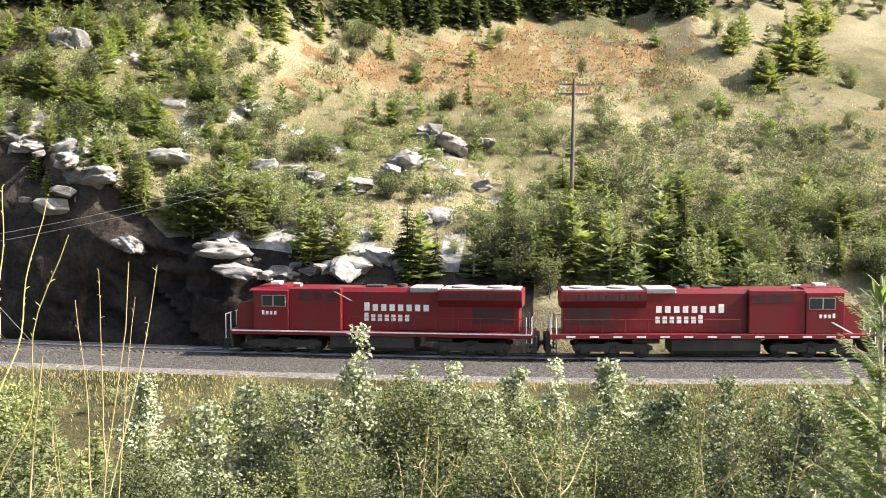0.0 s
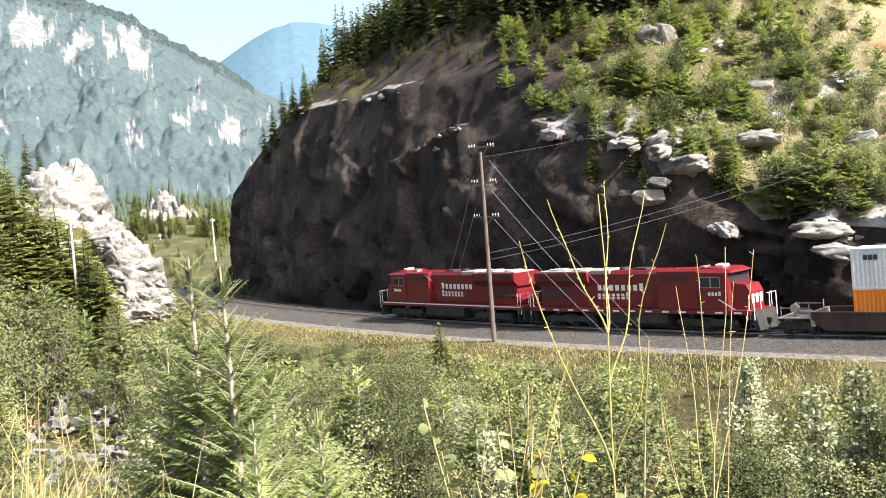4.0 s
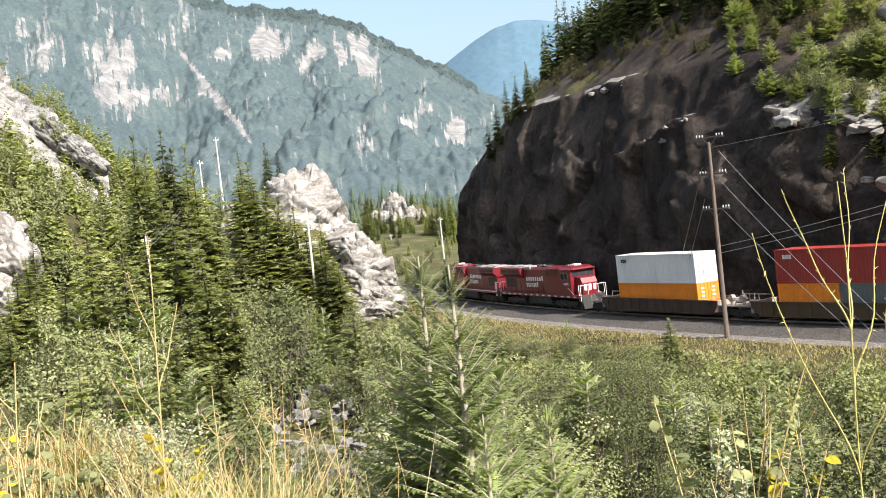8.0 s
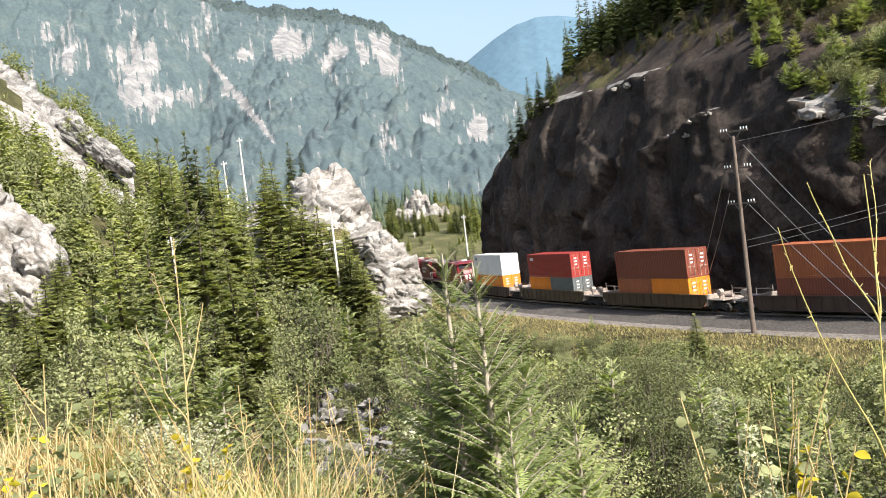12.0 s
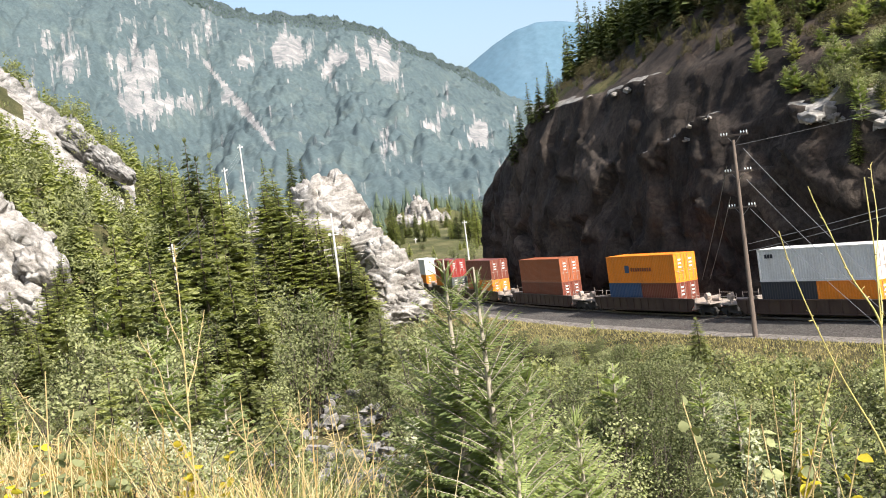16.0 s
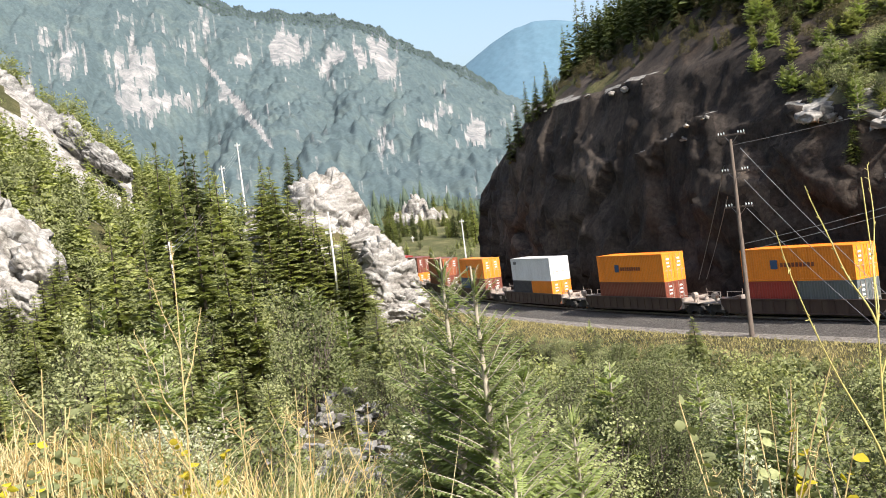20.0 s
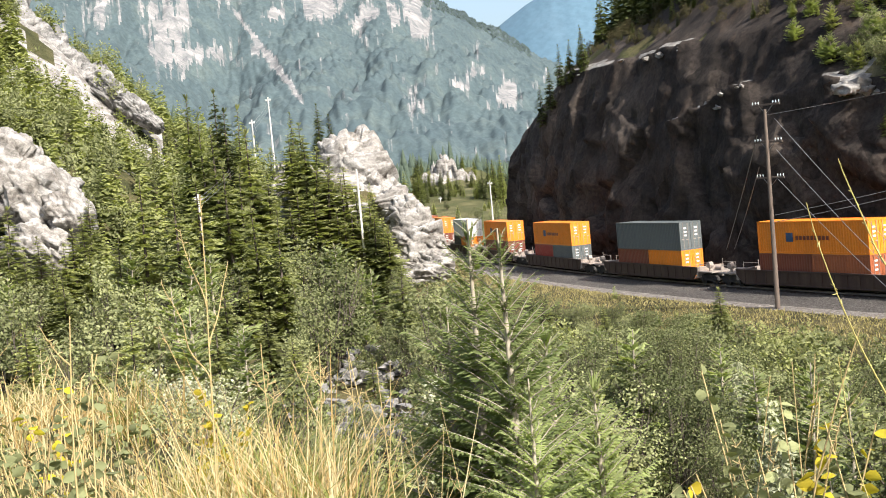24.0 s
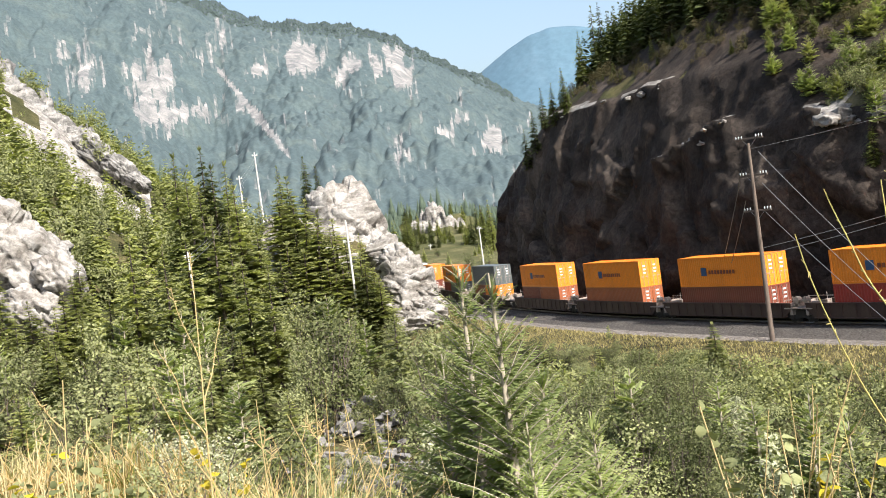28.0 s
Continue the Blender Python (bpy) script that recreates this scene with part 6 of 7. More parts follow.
# taller firs above the cut and along the foot of the slope
for _a, _e, _h in ((15.6, -1.8, 6.0), (14.2, -2.6, 5.0), (11.5, -2.6, 5.5), (10.0, -3.0, 5.0), (7.5, -3.6, 5.5), (6.8, -4.0, 4.5), (2.0, -4.6, 6.0), (1.2, -5.0, 5.5), (-1.5, -5.0, 5.0), (-3.5, -5.0, 6.0), (-5.0, -5.2, 5.0), (-6.8, -4.6, 6.5),
                   (-8.6, -5.0, 5.5), (-11.5, -4.6, 8.0), (-12.6, -4.8, 7.5), (-13.8, -4.8, 5.0), (-16.0, -4.6, 4.0), (-18.0, -4.4, 4.5), (-20.0, -4.2, 5.0), (-22.0, -4.2, 5.0), (22.5, 1.8, 3.5), (23.0, -0.6, 4.0), (20.9, 0.0, 3.0)):
    _p, _s, _row = on_hill(_a, _e)
    (FIR if R5.random() < 0.45 else FIR_BRIGHT).plant((_p.x, _p.y, _p.z - 0.2), _h, R5, R5.uniform(1.0, 1.3))
# plants that stand out on the hillside: direction, height of sight line, angular height
for _a, _e, _h in ((16.4, -1.3, 2.9), (20.6, -0.8, 1.5), (1.6, -5.2, 3.3), (0.5, -4.9, 2.7), (-5.1, -1.2, 1.8), (-6.3, -0.9, 1.5), (-12.6, -4.6, 4.5), (-11.4, -4.6, 3.9), (-13.4, -4.5, 3.3), (-9.1, -4.7, 3.0), (-9.9, -4.3, 2.7), (-5.2, -4.8, 3.9), (-6.7, -5.0, 3.6),
                   (8.7, 7.2, 2.4), (-1.1, 4.2, 1.5), (3.9, 3.2, 1.7), (15.4, 3.4, 1.7), (10.1, 1.9, 1.5), (-17.0, 7.1, 1.8), (6.9, 7.3, 1.8), (22.0, 3.8, 2.4), (3.1, 6.6, 1.7)):
    _p, _s, _row = on_hill(_a, _e)
    (FIR_DENSE if R5.random() < 0.75 else FIR).plant((_p.x, _p.y, _p.z - 0.2), _p.xy.length * math.tan(radians(_h)), R5, R5.uniform(1.1, 1.4), "sun-toned fir standing out on the hillside")
_CLUMPS = [(13.6, -2.6, 3.3), (12.2, -2.4, 3.6), (10.7, -2.5, 3.3), (9.2, -2.1, 3.0), (6.7, -4.2, 2.9), (21.0, 4.2, 2.1), (19.6, 3.9, 2.4), (18.6, 3.4, 1.8), (19.1, 2.0, 1.5), (17.8, 2.4, 1.5), (16.8, 2.8, 1.8), (16.1, 7.2, 1.8), (17.2, 6.6, 1.8), (18.5, 7.0, 1.7), (14.1, 7.0, 1.5), (10.0, 4.4, 1.4), (13.0, 5.6, 1.5), (12.0, 5.5, 1.5)]
_CLUMPS += [(4.6, 6.9, 1.8), (5.5, 6.1, 1.1), (1.6, 5.6, 1.2), (6.0, 4.3, 0.8), (2.7, 3.2, 1.5), (5.1, 2.0, 1.5), (6.3, 0.8, 1.8), (7.5, 1.1, 1.5), (12.7, 1.8, 1.5), (11.6, 1.3, 1.8), (-11.4, 2.6, 1.1), (-12.1, 3.2, 0.9), (-2.5, -4.5, 2.7), (-3.4, -5.4, 1.8), (-16.2, 5.1, 1.8), (-17.6, 5.6, 2.4)]
_CLUMPS += [(-15.3, 7.0, 1.8), (-18.6, 7.5, 1.8), (-14.2, 7.6, 1.2), (-14.6, 3.6, 1.2), (-16.9, 2.5, 1.2), (-0.2, 3.9, 1.2), (-2.9, 7.7, 0.9), (-20.3, 5.0, 1.2), (-19.0, 2.2, 1.4)]
for _a, _e, _h in _CLUMPS:
    for _j in range(2):
        _p, _s, _row = on_hill(_a + R5.normal() * 0.35, _e + R5.normal() * 0.12)
        (BUSHY if R5.random() < (0.85 if _a > 9 else 0.5) else SHRUB).plant((_p.x, _p.y, _p.z - 0.25), _p.xy.length * math.tan(radians(_h)) * R5.uniform(0.8, 1.1), R5, R5.uniform(1.0, 1.35), "rounded green plant clump on the hillside")
# dense young wood along the lower slope
for _ in range(90):
    _p, _s, _row = on_hill(R5.uniform(-25, -3), R5.uniform(-5.6, -0.4) - (1.2 if R5.random() < 0.4 else 0))
    (FIR_DENSE, BUSHY, SHRUB, FIR_BRIGHT, SHRUB_BIG)[int(R5.integers(5))].plant((_p.x, _p.y, _p.z - 0.25), R5.uniform(2.2, 5.0), R5, R5.uniform(1.0, 1.4), "green young growth crowding the foot of the slope")
# bright young conifers over the brow
for _ in range(110):
    _a = R5.uniform(9.5, 27.5)
    _p, _s, _row = on_hill(_a, R5.uniform(float(np.interp(_a, [9, 16, 22, 28], [-3.0, -1.0, 2.0, 4.4])), 7.6))
    if _row > 1.9:
        BUSHY.plant((_p.x, _p.y, _p.z - 0.2), R5.uniform(1.4, 3.2), R5, R5.uniform(0.9, 1.25))
# firs on the slope over the cut, most with its shade in their colour
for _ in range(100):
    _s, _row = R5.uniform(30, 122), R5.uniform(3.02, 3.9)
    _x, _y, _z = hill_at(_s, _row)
    (FIR_SHADETONE, FIR_SHADETONE, FIR)[int(R5.integers(3))].plant((_x, _y, _z - 0.2), R5.uniform(1.0, 2.6) if _row < 3.4 else R5.uniform(2.5, 7), R5, R5.uniform(0.95, 1.3), "fir among the shade-toned brush over the rock cut")
# dark firs above the cliff, shade put into the needle colour
_n_done = 0
for _ in range(900):
    if _n_done >= 120:
        break
    _s, _row = R5.uniform(-30, 118), R5.uniform(3.15, 5.6)
    if _s < 34 and _row < 4.75 - 0.003 * (_s + 30):
        continue
    _x, _y, _z = hill_at(_s, _row)
    if math.hypot(_x, _y) > 300:
        continue
    _h = R5.uniform(5, 12) if _row > 3.6 else R5.uniform(2, 5)
    FIR_SHADETONE.plant((_x, _y, _z - 0.3), _h, R5, R5.uniform(0.9, 1.25))
    _n_done += 1
for _a, _e in ((39.8, 4.9), (39.2, 6.0), (38.0, 6.7), (36.6, 9.8), (37.9, 6.9), (37.1, 8.6), (36.2, 9.9), (35.4, 9.4), (40.4, 4.0), (38.6, 6.2)):
    _p, _s, _row = on_hill(_a, _e - 2.2)
    _h = min(max(EYE + math.hypot(_p.x, _p.y) * math.tan(radians(_e)) - _p.z, 3), 14)
    FIR_SHADETONE.plant((_p.x, _p.y, _p.z - 0.3), _h, R5, 0.95)


# ---- woods too far off to count ----
def woods(name, label, places, heights, mat, tiers=4, sides=5, wide=0.2):
    r = np.random.default_rng(9)
    V, F = [], []
    for (x, y, z), h in zip(places, heights):
        a0 = r.uniform(0, 6.3)
        for k in range(tiers):
            zb, zt = z + h * (0.08 + 0.8 * k / tiers), z + h * min(1.0, 0.08 + 0.8 * k / tiers + 0.45)
            rr = h * wide * (1 - 0.8 * k / tiers)
            o = len(V)
            for i in range(sides):
                t = a0 + k + 2 * math.pi * i / sides
                q = rr * r.uniform(0.65, 1.2)
                V.append((x + math.cos(t) * q, y + math.sin(t) * q, zb - h * r.uniform(0, 0.05)))
            V.append((x, y, zt))
            F += [(o + i, o + (i + 1) % sides, o + sides) for i in range(sides)]
    ob = new(name, mesh_of(name, V, F, mat))
    return tagged(ob, label, "forest", kind="stuff")


def thicket(name, label, category, build, places, heights, mat):
    """Many plants of one build in one mesh."""
    r = np.random.default_rng(17)
    src = build[1]
    n = len(src.vertices)
    co = np.zeros(n * 3)
    src.vertices.foreach_get("co", co)
    co = co.reshape(-1, 3)
    fs = np.array([p.vertices[:] for p in src.polygons])
    V, F = [], []
    for i, (p, h) in enumerate(zip(places, heights)):
        t, k = r.uniform(0, 6.3), h / build[2]
        c, s_ = math.cos(t) * k * r.uniform(0.85, 1.2), math.sin(t) * k
        V.append(np.stack([co[:, 0] * c - co[:, 1] * s_ + p[0], co[:, 0] * s_ + co[:, 1] * c + p[1], co[:, 2] * k + p[2]], -1))
        F.append(fs + i * n)
    V, F = np.concatenate(V), np.concatenate(F)
    return tagged(new(name, mesh_of(name, V, F, mat)), label, category, kind="stuff")


_lowfir = (*fir_meshes(12, 2.4, 15, 8, 0, 33, M_FIR, droop=0.5, fan=0.34), 12)
_lowshrub = (*shrub_meshes(3, 1.5, 6, 170, 0.27, 34, M_LEAF), 3)
_midshrub = (*shrub_meshes(3, 1.5, 9, 360, 0.2, 36, M_LEAF), 3)
_bb = []
while len(_bb) < 900:
    _s, _d = R5.uniform(-62, 112), R5.triangular(9.0, 11, 36)
    _x, _y, _ = [float(v) for v in on_line(_s, _d)]
    _gx, _gy, _gz = [float(v) for v in on_line(_s, 7.2, -0.9)]
    _z, _rr = float(ground_z(np.array([_x]), np.array([_y]))[0]), math.hypot(_x, _y)
    _h = min(R5.uniform(1.0, 3.6), (EYE + _rr * ((_gz - EYE) / math.hypot(_gx, _gy)) - _z) * R5.uniform(0.7, 1.0))
    _h *= float(np.clip(0.7 + 1.1 * fbm(np.array([_x / 6]), np.array([_y / 6]), 2, 29)[0], 0.15, 1.3))
    if _h > 0.35 and not (12 < math.degrees(math.atan2(-_x, _y)) < 22 and _d < 14 and R5.random() < 0.6):
        _bb.append((_x, _y, _z - 0.15, _h))
_bb = np.array(_bb)
for _k, (_m, _lab) in enumerate(((M_LEAF_DARK, "dark green low brush covering the railway bank"), (M_LEAF_DARK, "deep green low brush covering the railway bank"), (M_SLOPEFIR, "yellow-green low brush covering the railway bank"))):
    thicket("bank_brush", _lab, "brush", _midshrub, _bb[_k::3, :3], _bb[_k::3, 3], _m)
_a = np.concatenate([R5.uniform(54, 74, 1500), R5.uniform(41.5, 72, 3700)])
_r = np.concatenate([np.sqrt(R5.uniform(125 ** 2, 330 ** 2, 1500)), np.sqrt(R5.uniform(140 ** 2, 620 ** 2, 3700))])
_x, _y = -np.sin(np.radians(_a)) * _r, np.cos(np.radians(_a)) * _r
_z = ground_z(_x, _y)
_keep = ((_a > 54.5) | (_r > 430) | ((_r > 330) & (_a > 47.5))) & ~((_r < 268) & (_a > 62.9) & (_a < 66.2) & (_r > 238)) & ~((_r < 152) & (_a > 64.0)) & ~((_r < 250) & (_r > 232) & (_a > 59.9) & (_a < 62.8))
_pl, _hh = np.stack([_x, _y, _z - 0.5], -1), R5.uniform(6, 13, 5200)
_k1 = _keep & (_r < 340)
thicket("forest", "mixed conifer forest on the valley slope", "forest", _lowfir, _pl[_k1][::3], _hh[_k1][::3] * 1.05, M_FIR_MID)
thicket("forest", "olive conifers on the valley slope, colour lightened for sunlight", "forest", _lowfir, _pl[_k1][1::3], _hh[_k1][1::3] * 0.75, M_SLOPEFIR)
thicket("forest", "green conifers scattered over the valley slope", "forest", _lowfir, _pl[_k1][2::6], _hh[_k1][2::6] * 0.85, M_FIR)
_lowtree = (*shrub_meshes(7, 2.4, 8, 420, 0.42, 35, M_LEAF), 7)
_k3 = np.flatnonzero(_k1 & (_r < 280))[::9]
thicket("broadleaf_wood", "olive broadleaf trees mixed through the valley forest", "forest", _lowtree, _pl[_k3] + [2.0, 1.0, 0], R5.uniform(6, 9.5, len(_k3)), M_LEAF)
_k2 = _keep & (_r >= 340)
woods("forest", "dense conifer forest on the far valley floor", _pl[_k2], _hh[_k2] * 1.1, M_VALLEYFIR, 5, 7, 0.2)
_pp = []
while len(_pp) < 1900:
    _ss, _rw = R5.uniform(-75, 33), R5.uniform(2.0, 5.2)
    _q = hill_at(_ss, _rw)
    _aa, _ee = math.degrees(math.atan2(-_q[0], _q[1])), math.degrees(math.atan2(_q[2] - EYE, math.hypot(_q[0], _q[1])))
    if -17 < _aa < 9 and 4.4 < _ee < 8.2 and R5.random() > 0.12:
        continue
    if R5.random() > 0.55 + 0.6 * float(fbm(np.array([_q[0] / 9]), np.array([_q[1] / 9]), 3, 23)[0]):
        continue
    _pp.append(_q)
thicket("hill_scrub", "low olive scrub scattered over the hillside", "scrub", _lowshrub, np.array(_pp) - [0, 0, 0.2], R5.uniform(0.6, 2.1, 1900), M_LEAF)
_ok = np.argwhere((_HAZ > -25) & (_HAZ < -7) & (_HEL > -4.5) & (_HEL < 2.6) & (_HR < 300))
_pp = [(_HX[_i, _j], _HY[_i, _j], _HZ[_i, _j] - 0.2) for _i, _j in _ok[R5.integers(len(_ok), size=420)]]
thicket("grey_scrub", "grey-green waist-high scrub on the lower slope", "scrub", _lowshrub, np.array(_pp), R5.uniform(1.0, 2.4, 420), M_SCRUB)
_pp = []
while len(_pp) < 1300:
    _ss, _rw = (R5.uniform(28, 124), R5.uniform(3.35, 4.6)) if len(_pp) % 3 else (R5.uniform(-75, 60), R5.uniform(3.6, 5.7))
    _q = hill_at(_ss, _rw)
    _ee = math.degrees(math.atan2(_q[2] - EYE, math.hypot(_q[0], _q[1])))
    if (_ss < 34 and _ee < 8.4) or (_ss > 34 and R5.random() > 0.9):
        continue
    _pp.append(_q)
_ok = np.argwhere((_HAZ > -26) & (_HAZ < 27) & (_HEL > np.interp(_HAZ, [-25, -14, -6, 0, 9, 14, 24], [8.8, 8.5, 8.4, 7.7, 7.5, 7.9, 7.9])) & (_HEL < 10.5) & (_HR < 330))
for _i, _j in _ok[R5.integers(len(_ok), size=1100)]:
    _pp.append((_HX[_i, _j] + R5.normal() * 0.6, _HY[_i, _j] + R5.normal() * 0.6, _HZ[_i, _j]))
thicket("hilltop_forest", "dark conifer wood along the top of the slope", "forest", _lowfir, np.array(_pp) - [0, 0, 0.4], R5.uniform(3, 8.5, len(_pp)), M_FIR)
_pp = np.array([hill_at(R5.uniform(28, 124), R5.triangular(3.02, 3.2, 4.3)) for _ in range(520)])
thicket("brow_brush", "low brush over the brow of the rock cut, leaves darkened for shade", "brush", _midshrub, _pp - [0, 0, 0.2], R5.uniform(0.7, 2.2, 520), M_SHADEBRUSH)
_a = R5.uniform(40.5, 70, 60000)
_r = np.where(R5.random(60000) < 0.25, R5.uniform(2150, 2330, 60000), np.sqrt(R5.uniform(700 ** 2, 2330 ** 2, 60000)))
_x, _y = -np.sin(np.radians(_a)) * _r, np.cos(np.radians(_a)) * _r
_z = ridge_height(_x, _y)
_el = np.degrees(np.arctan2(_z - EYE, _r))
_keep = ~(bare_rock(_a, _el) & (R5.random(60000) > 0.10)) & (_r > 2150)
woods("mountain_forest", "conifers covering the distant mountain, tinted blue-green for haze", np.stack([_x, _y, _z - 2], -1)[_keep], R5.uniform(6, 12, _keep.sum()) * 0.85, M_FARTREE, 1, 6, 0.27)


# ---- grasses and stems near the lookout ----
def blades(name, label, places, heights, widths, mat, seed, lean=0.35):
    r = np.random.default_rng(seed)
    n = len(places)
    P = np.asarray(places)
    a = r.uniform(0, 2 * math.pi, n)
    bend_ = np.stack([np.cos(a), np.sin(a), np.zeros(n)], -1) * (np.asarray(heights) * r.uniform(0.05, lean, n))[:, None]
    side = np.stack([-np.sin(a), np.cos(a), np.zeros(n)], -1) * np.asarray(widths)[:, None]
    up = np.zeros((n, 3))
    up[:, 2] = heights
    V = np.stack([P - side, P + side, P + side * 0.7 + bend_ * 0.35 + up * 0.55, P - side * 0.7 + bend_ * 0.35 + up * 0.55, P + bend_ + up], 1).reshape(-1, 3)
    o = np.arange(n)[:, None] * 5
    F = np.concatenate([o + np.array(t) for t in ((0, 1, 2), (0, 2, 3), (3, 2, 4))])
    return tagged(new(name, mesh_of(name, V, F, mat)), label, "grass", kind="stuff")


R6 = np.random.default_rng(66)


def sector(n, az0, az1, r0, r1):
    a, r = R6.uniform(az0, az1, n), np.sqrt(R6.uniform(r0 ** 2, r1 ** 2, n))
    x, y = -np.sin(np.radians(a)) * r, np.cos(np.radians(a)) * r
    return a, r, np.stack([x, y, ground_z(x, y)], -1)


_a, _r, _p = sector(52000, 42, 76, 2.2, 16)
_edge = np.interp(_a, [42, 47, 50, 54, 60, 70, 80], [3.2, 4.8, 6.6, 9.0, 11.5, 14, 15]) * (1 + 0.5 * fbm(_p[:, 0] / 2.2, _p[:, 1] / 2.2, 3, 16)) * R6.uniform(0.5, 1.15, len(_a))
_k = (_r < _edge) & (fbm(_p[:, 0] / 1.2, _p[:, 1] / 1.2, 3, 15) > -0.35)
_p, _r = _p[_k], _r[_k]
_h = R6.uniform(0.25, 0.75, len(_p)) * np.where(R6.random(len(_p)) < 0.05, 1.7, 1.0)
_w = (0.0013 + 0.0005 * _r) * R6.uniform(0.6, 1.7, len(_p))
_tone = R6.random(len(_p)) + 0.5 * fbm(_p[:, 0] / 0.9, _p[:, 1] / 0.9, 2, 18)
for _k, (_m, _lo, _hi, _lab) in enumerate(((M_DRYGRASS, 0.45, 9, "tall dry golden grass at the lookout"), (M_STRAW, 0.1, 0.45, "rusty brown dry stalks mixed through the grass"), (M_GREENGRASS, -9, 0.1, "green blades mixed through the dry grass"))):
    _u = (_tone > _lo) & (_tone <= _hi)
    blades("tall_grass", _lab, _p[_u] - [0, 0, 0.05], _h[_u], _w[_u], _m, 1 + 10 * _k, 1.5)
_a, _r, _p = sector(14000, -30, 80, 3, 30)
blades("undergrowth", "sparse green and dry undergrowth on the flank", _p - [0, 0, 0.03], R6.uniform(0.15, 0.5, len(_p)), 0.004 + 0.0008 * _r, M_BANKGRASS, 2)
# bank below the gravel road
_s, _d = R6.uniform(-75, 125, 42000), R6.triangular(6.3, 6.8, 17, 42000)
_x, _y, _ = on_line(_s, _d)
_z = ground_z(_x, _y)
_k = fbm(_x / 4, _y / 4, 3, 19) > -0.75
blades("bank_grass", "dry yellow-green grass on the railway bank", np.stack([_x, _y, _z - 0.05], -1)[_k], R6.uniform(0.10, 0.34, _k.sum()), np.full(_k.sum(), 0.03), M_BANKGRASS, 3, 1.1)
# hillside grass tufts
_ps = []
for _ in range(15000):
    _q = hill_at(R6.uniform(-70, 30), R6.uniform(2.15, 5.0))
    _ae = math.degrees(math.atan2(-_q[0], _q[1])), math.degrees(math.atan2(_q[2] - EYE, math.hypot(_q[0], _q[1])))
    if ((_ae[0] + 3) / 9) ** 2 + ((_ae[1] - 5.9) / 1.8) ** 2 > 1 or R6.random() < 0.3:
        _ps.append(_q)
_n = len(_ps)
_ps = np.array(_ps) + np.stack([R6.normal(size=_n) * 0.15, R6.normal(size=_n) * 0.15, np.full(_n, -0.12)], -1)
blades("hill_grass", "dry golden grass tufts over the hillside", _ps, R6.uniform(0.2, 0.5, _n), np.full(_n, 0.06), M_DRYGRASS, 4, 0.6)


_ok = np.argwhere((((_HAZ + 3) / 9.5) ** 2 + ((_HEL - 5.9) / 1.9) ** 2 < 1.2) & (_HR < 300))
_ok = _ok[R6.integers(len(_ok), size=15000)]
_ps = np.stack([_HX[_ok[:, 0], _ok[:, 1]], _HY[_ok[:, 0], _ok[:, 1]], _HZ[_ok[:, 0], _ok[:, 1]] - 0.1], -1) + R6.normal(size=(15000, 3)) * [0.5, 0.8, 0.0]
_ps = _ps[fbm(_ps[:, 0] / 3, _ps[:, 1] / 3, 3, 97) > -0.25]
blades("bracken", "rust-brown dead bracken over the open slope", _ps, R6.uniform(0.1, 0.35, len(_ps)), np.full(len(_ps), 0.09), M_BRACKEN, 5, 1.6)


def bare_stem(az, r, top_el, lean, seed, branches=5, catkins=True, thick=0.0056, label="bare straw-coloured willow stem with dried catkins"):
    rr = np.random.default_rng(seed)
    x, y, z = from_camera(az, r)
    h = EYE + r * math.tan(radians(top_el)) - z
    right = np.array([math.cos(radians(az)), math.sin(radians(az)), 0])
    deep = np.array([-math.sin(radians(az)), math.cos(radians(az)), 0])
    root = tagged(empty("willow_shoot", Matrix.Translation((x, y, z - 0.05))), label, "shoot", "bare stems")
    up = np.array([0, 0, 1.0])
    main = [right * lean * h * (t ** 1.6 - 1) + right * 0.012 * h * math.sin(5 * t + seed) + up * h * t for t in np.linspace(0, 1, 10)]
    V, F = stick("stem", main, thick * 1.25, thick * 0.35, M_TWIG, 7)
    link("main_stem", mesh_of("main_stem", V, F, M_TWIG, True), root)
    for b in range(branches):
        t0 = rr.uniform(0.62, 0.93)
        k = min(int(t0 * 9), 8)
        p = main[k]
        sg = -1 if b % 2 else 1
        ln = h * rr.uniform(0.05, 0.12)
        dv = right * sg * rr.uniform(0.35, 0.75) + deep * rr.normal() * 0.25 + up
        dv /= np.linalg.norm(dv)
        pts = [p + dv * ln * q + up * ln * 0.22 * q * q + right * sg * 0.03 * ln * math.sin(4 * q) for q in np.linspace(0, 1, 7)]
        V, F = stick("twig", pts, thick * 0.6, thick * 0.22, M_TWIG, 5)
        tw = link("twig", mesh_of("twig", V, F, M_TWIG, True), root)
        if catkins:
            many = []
            for _ in range(9):
                q = rr.uniform(0.3, 1.0)
                j = min(int(q * 6), 5)
                c = pts[j] + (pts[j + 1] - pts[j]) * (q * 6 - j)
                o = (right * rr.normal() + deep * rr.normal() + up * 0.6)
                o = o / np.linalg.norm(o) * rr.uniform(0.008, 0.02) * (r / 2.2)
                many.append(stick("bud", [c, c + o * 0.5, c + o], thick * 0.5, thick * 0.3, M_TWIG, 4))
            tagged(link("catkin", join_sticks("catkin", many, M_TWIG), tw), kind="stuff")
    return root


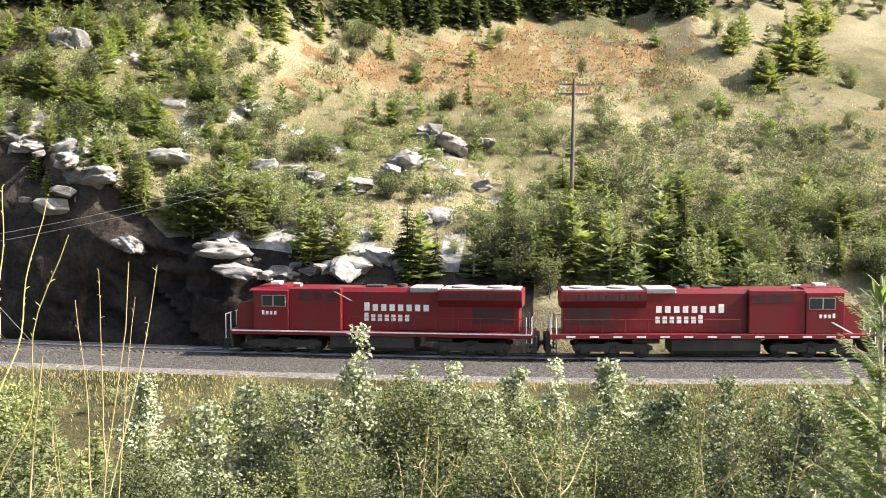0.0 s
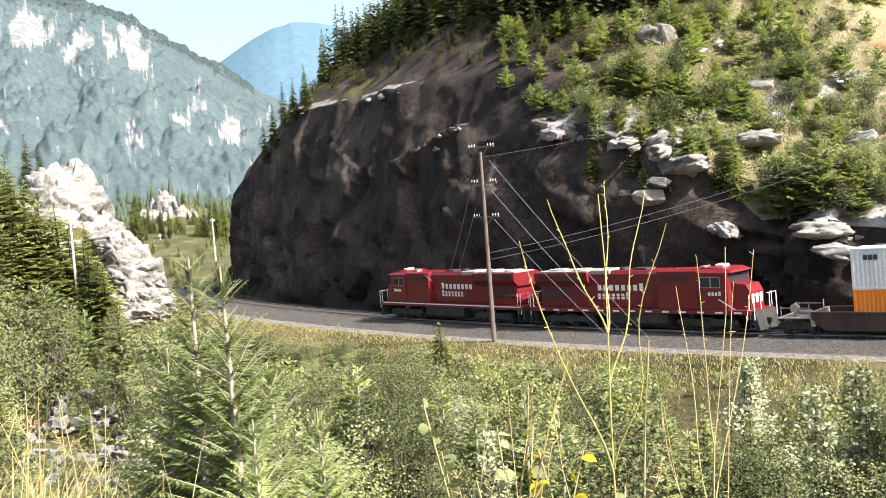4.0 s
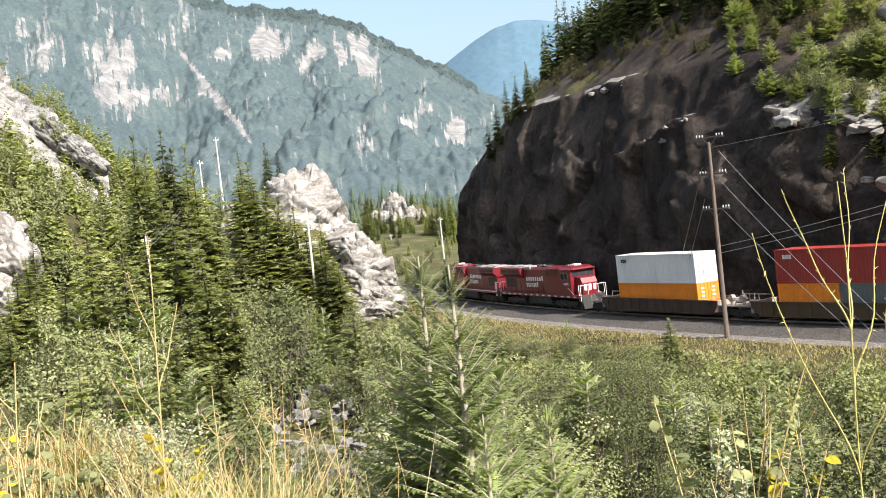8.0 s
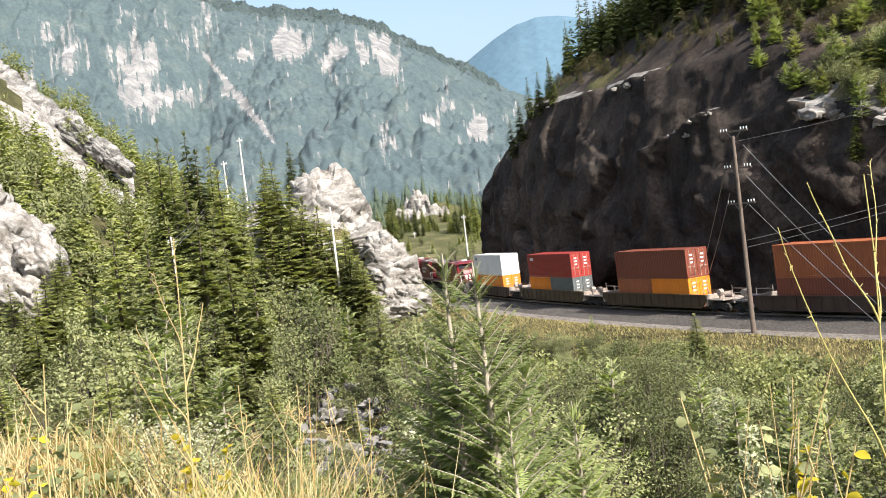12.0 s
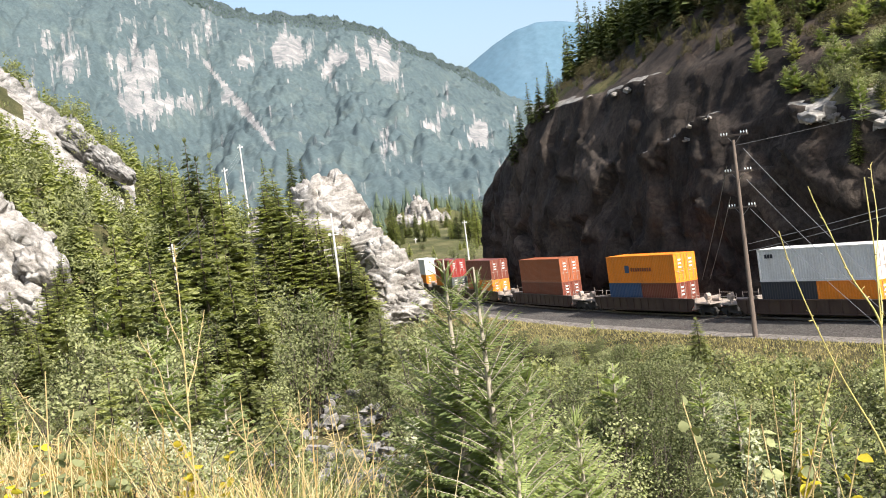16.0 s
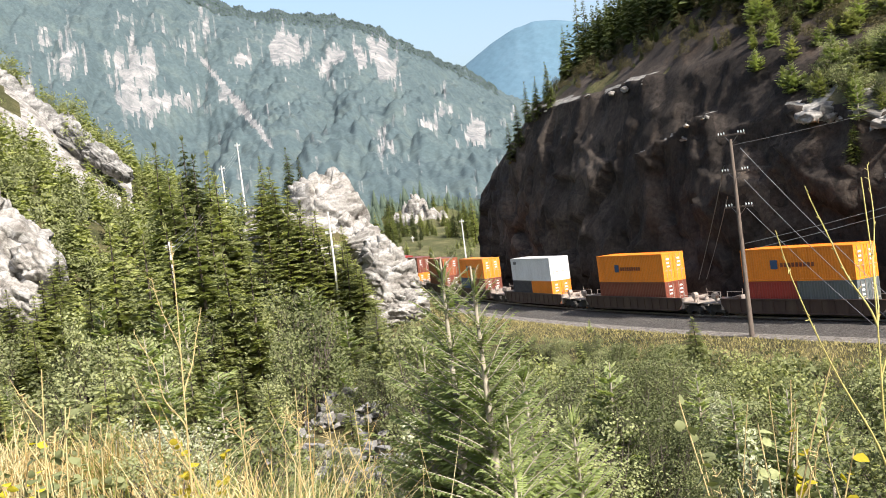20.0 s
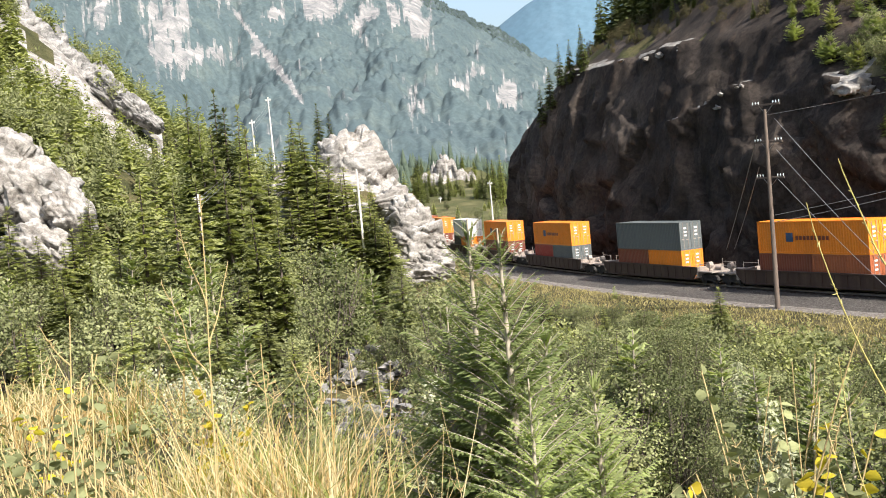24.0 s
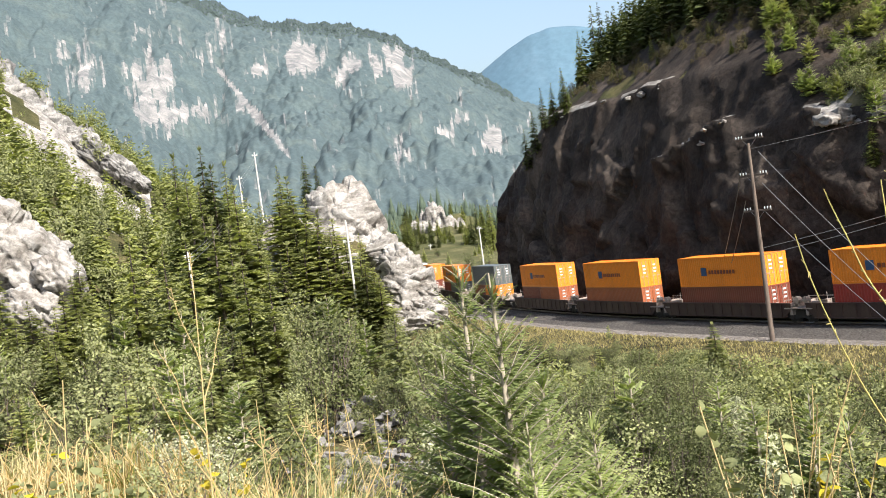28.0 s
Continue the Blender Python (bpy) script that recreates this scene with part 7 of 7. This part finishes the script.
for _q in ((20.2, 2.7, -8.0, 0.08, 6, 3),
           (65.6, 4.0, -5.0, 0.02, 8, 4), (0.6, 5.0, -13.0, 0.0, 9, 6), (-6.0, 4.6, -11.8, 0.12, 10, 4), (-8.4, 4.8, -13.5, 0.06, 11, 4), (-13.8, 4.6, -11.5, -0.06, 12, 5), (-18.8, 4.6, -12.0, 0.08, 13, 5),
           (28.4, 5.0, -10.8, -0.05, 14, 5), (29.8, 5.0, -11.5, 0.08, 15, 4), (53.2, 6.0, -8.2, 0.03, 16, 5), (51.6, 6.5, -8.6, -0.05, 17, 4), (56.0, 5.5, -7.8, 0.04, 18, 4), (24.6, 3.4, -9.0, 0.22, 19, 3)):
    bare_stem(*_q)
for _k in range(18):
    bare_stem(R6.uniform(46.5, 62), R6.uniform(4.6, 7.0), R6.uniform(-13.5, -8.5), R6.normal() * 0.08, 40 + _k, 3, False, 0.0042, "thin dry grass stalk rising over the grass")


def forked_stem(az, r, top, thick, seed, mat, arms, label):
    """A bare sapling: a main stem and long arms; each arm leaves at a share of the height and ends in a direction from the lookout."""
    rr = np.random.default_rng(seed)
    base = np.array(from_camera(az, r)) - [0, 0, 0.05]
    tip = np.array(aim(*top))
    root = tagged(empty("bare_sapling", Matrix.Translation(base)), label, "shoot", "bare stems")
    side = np.array([math.cos(radians(az)), math.sin(radians(az)), 0])

    def limb(a, b, r0, r1, sag, part_name):
        wob = rr.normal(size=2) * 0.012 * np.linalg.norm(b - a)
        pts = [a + (b - a) * t + np.array([0, 0, -sag * np.linalg.norm(b - a) * math.sin(math.pi * t)]) + side * (wob[0] * math.sin(6 * t) + wob[1] * math.sin(11 * t)) for t in np.linspace(0, 1, 14)]
        V, F = stick(part_name, pts, r0, r1, mat, 7)
        ob = link(part_name, mesh_of(part_name, V, F, mat, True), root)
        buds = []
        for _ in range(16):
            t = rr.uniform(0.25, 1.0)
            j = min(int(t * 13), 12)
            c = pts[j] + (pts[j + 1] - pts[j]) * (t * 13 - j)
            o = rr.normal(size=3) + (b - a) / np.linalg.norm(b - a) * 1.2
            o = o / np.linalg.norm(o) * rr.uniform(0.006, 0.013) * (r / 2.3)
            buds.append(stick("bud", [c, c + o * 0.5, c + o], r1 * 1.5, r1 * 0.7, mat, 4))
        tagged(link("catkin", join_sticks("catkin", buds, mat), ob), kind="stuff")
        return pts

    main = limb(base - base, tip - base, thick, thick * 0.3, 0.0, "main_stem")
    for share, a, e, k in arms:
        j = int(share * 13)
        end = np.array(aim(a, e, r * rr.uniform(0.94, 1.06))) - base
        limb(main[j], end, thick * k, thick * 0.22, 0.07, "arm")
    return root


_lab = "bare yellow-barked sapling with long forking arms"
forked_stem(22.8, 2.5, (23.2, -1.2, 2.5), 0.0044, 801, M_YELLOWSTEM, ((0.86, 25.4, -1.3, 0.6), (0.84, 20.6, -1.2, 0.6), (0.73, 19.6, -3.0, 0.5), (0.72, 27.0, -3.4, 0.7), (0.52, 26.2, -11.2, 0.55), (0.9, 22.4, -0.6, 0.45)), _lab)
forked_stem(18.4, 2.6, (17.2, -4.4, 2.6), 0.0036, 802, M_TWIG, ((0.68, 19.0, -6.3, 0.6), (0.66, 16.1, -6.2, 0.6), (0.74, 15.1, -4.6, 0.6), (0.78, 18.0, -4.8, 0.6), (0.6, 20.6, -10.6, 0.6), (0.56, 20.2, -12.4, 0.5)), "bare straw-coloured sapling with many upright arms")
forked_stem(59.6, 4.2, (58.5, -0.2, 4.2), 0.0060, 803, M_TWIG, ((0.68, 60.7, -4.6, 0.6), (0.70, 57.4, -3.8, 0.6), (0.58, 61.2, -6.8, 0.5), (0.82, 59.6, -1.9, 0.5)), "bare straw-coloured sapling standing over the grass")
for _q in ((0.6, 5.0, 1.0, -13.0, 2.6, -14.3, -1.1, -14.3, 804), (-7.2, 4.8, -6.1, -11.8, -2.7, -14.0, -8.1, -13.2, 805), (-14.9, 4.6, -13.8, -11.7, -15.7, -12.8, -17.6, -11.9, 806), (26.4, 4.2, 27.8, -11.0, 25.0, -12.4, 27.0, -12.0, 807)):
    forked_stem(_q[0], _q[1], (_q[2], _q[3], _q[1]), 0.0065, _q[8], M_TWIG, ((0.84, _q[4], _q[5], 0.6), (0.87, _q[6], _q[7], 0.6)), "short bare forked stem among shrubs")


def leafy_weed(az, r, top_el, seed, leaf, size, n, label, low=0.3):
    rr = np.random.default_rng(seed)
    x, y, z = from_camera(az, r)
    h = EYE + r * math.tan(radians(top_el)) - z
    root = tagged(empty("leafy_weed", Matrix.Translation((x, y, z - 0.03))), label, "weed", "leafy weeds")
    many = []
    soup = Soup()
    for s in range(4):
        a = rr.uniform(0, 6.3)
        pts = [np.array([math.cos(a) * 0.16 * h * t * t, math.sin(a) * 0.16 * h * t * t, h * t * (1 - 0.1 * s)]) for t in np.linspace(0, 1, 7)]
        many.append(stick("stem", pts, 0.006, 0.003, M_TWIG, 5))
        for _ in range(n):
            t = rr.uniform(low, 1.0)
            j = min(int(t * 6), 5)
            c = pts[j] + (pts[j + 1] - pts[j]) * (t * 6 - j)
            d = rr.normal(size=3)
            d[2] = abs(d[2]) * 0.3 - 0.25
            d = d / np.linalg.norm(d) * size * rr.uniform(0.7, 1.3)
            wv = np.cross(d, rr.normal(size=3))
            wv = wv / (np.linalg.norm(wv) + 1e-9) * size * 0.42
            soup.leaf(c, d, wv, np.cross(d, wv) / size * rr.uniform(0.2, 0.5))
    for _st in many:
        link("stem", join_sticks("stem", [_st], M_TWIG), root)
    link("leaves", soup.mesh("leaves", leaf), root)
    return root


for _k, _q in enumerate(((29.0, 3.9, -13.6), (29.4, 3.8, -14.2), (28.7, 3.9, -14.4), (29.6, 4.2, -11.9), (27.6, 4.0, -13.6), (23.4, 3.8, -14.6))):
    leafy_weed(*_q, 700 + _k, M_LEAF_YELLOW if _k < 3 else M_LEAF, 0.058, 15, "weed with large yellowing leaves" if _k < 3 else "weed with broad round green leaves", 0.72)
for _k in range(16):
    leafy_weed(R6.uniform(58, 73), R6.uniform(4.5, 9), R6.uniform(-11, -7), 720 + _k, M_LEAF if _k % 6 else M_LEAF_YELLOW, 0.055, 14, "low green weed with broad leaves")


def motions():
    for ob, u, backwards in TRAIN:
        rows = []
        for k in range(0, 29):
            rows.append((float(k), train_pose(SPEED * k - u) @ pose(0, 0, 0, 0, 0, 180 if backwards else 0)))
        walk(ob, rows)


motions()
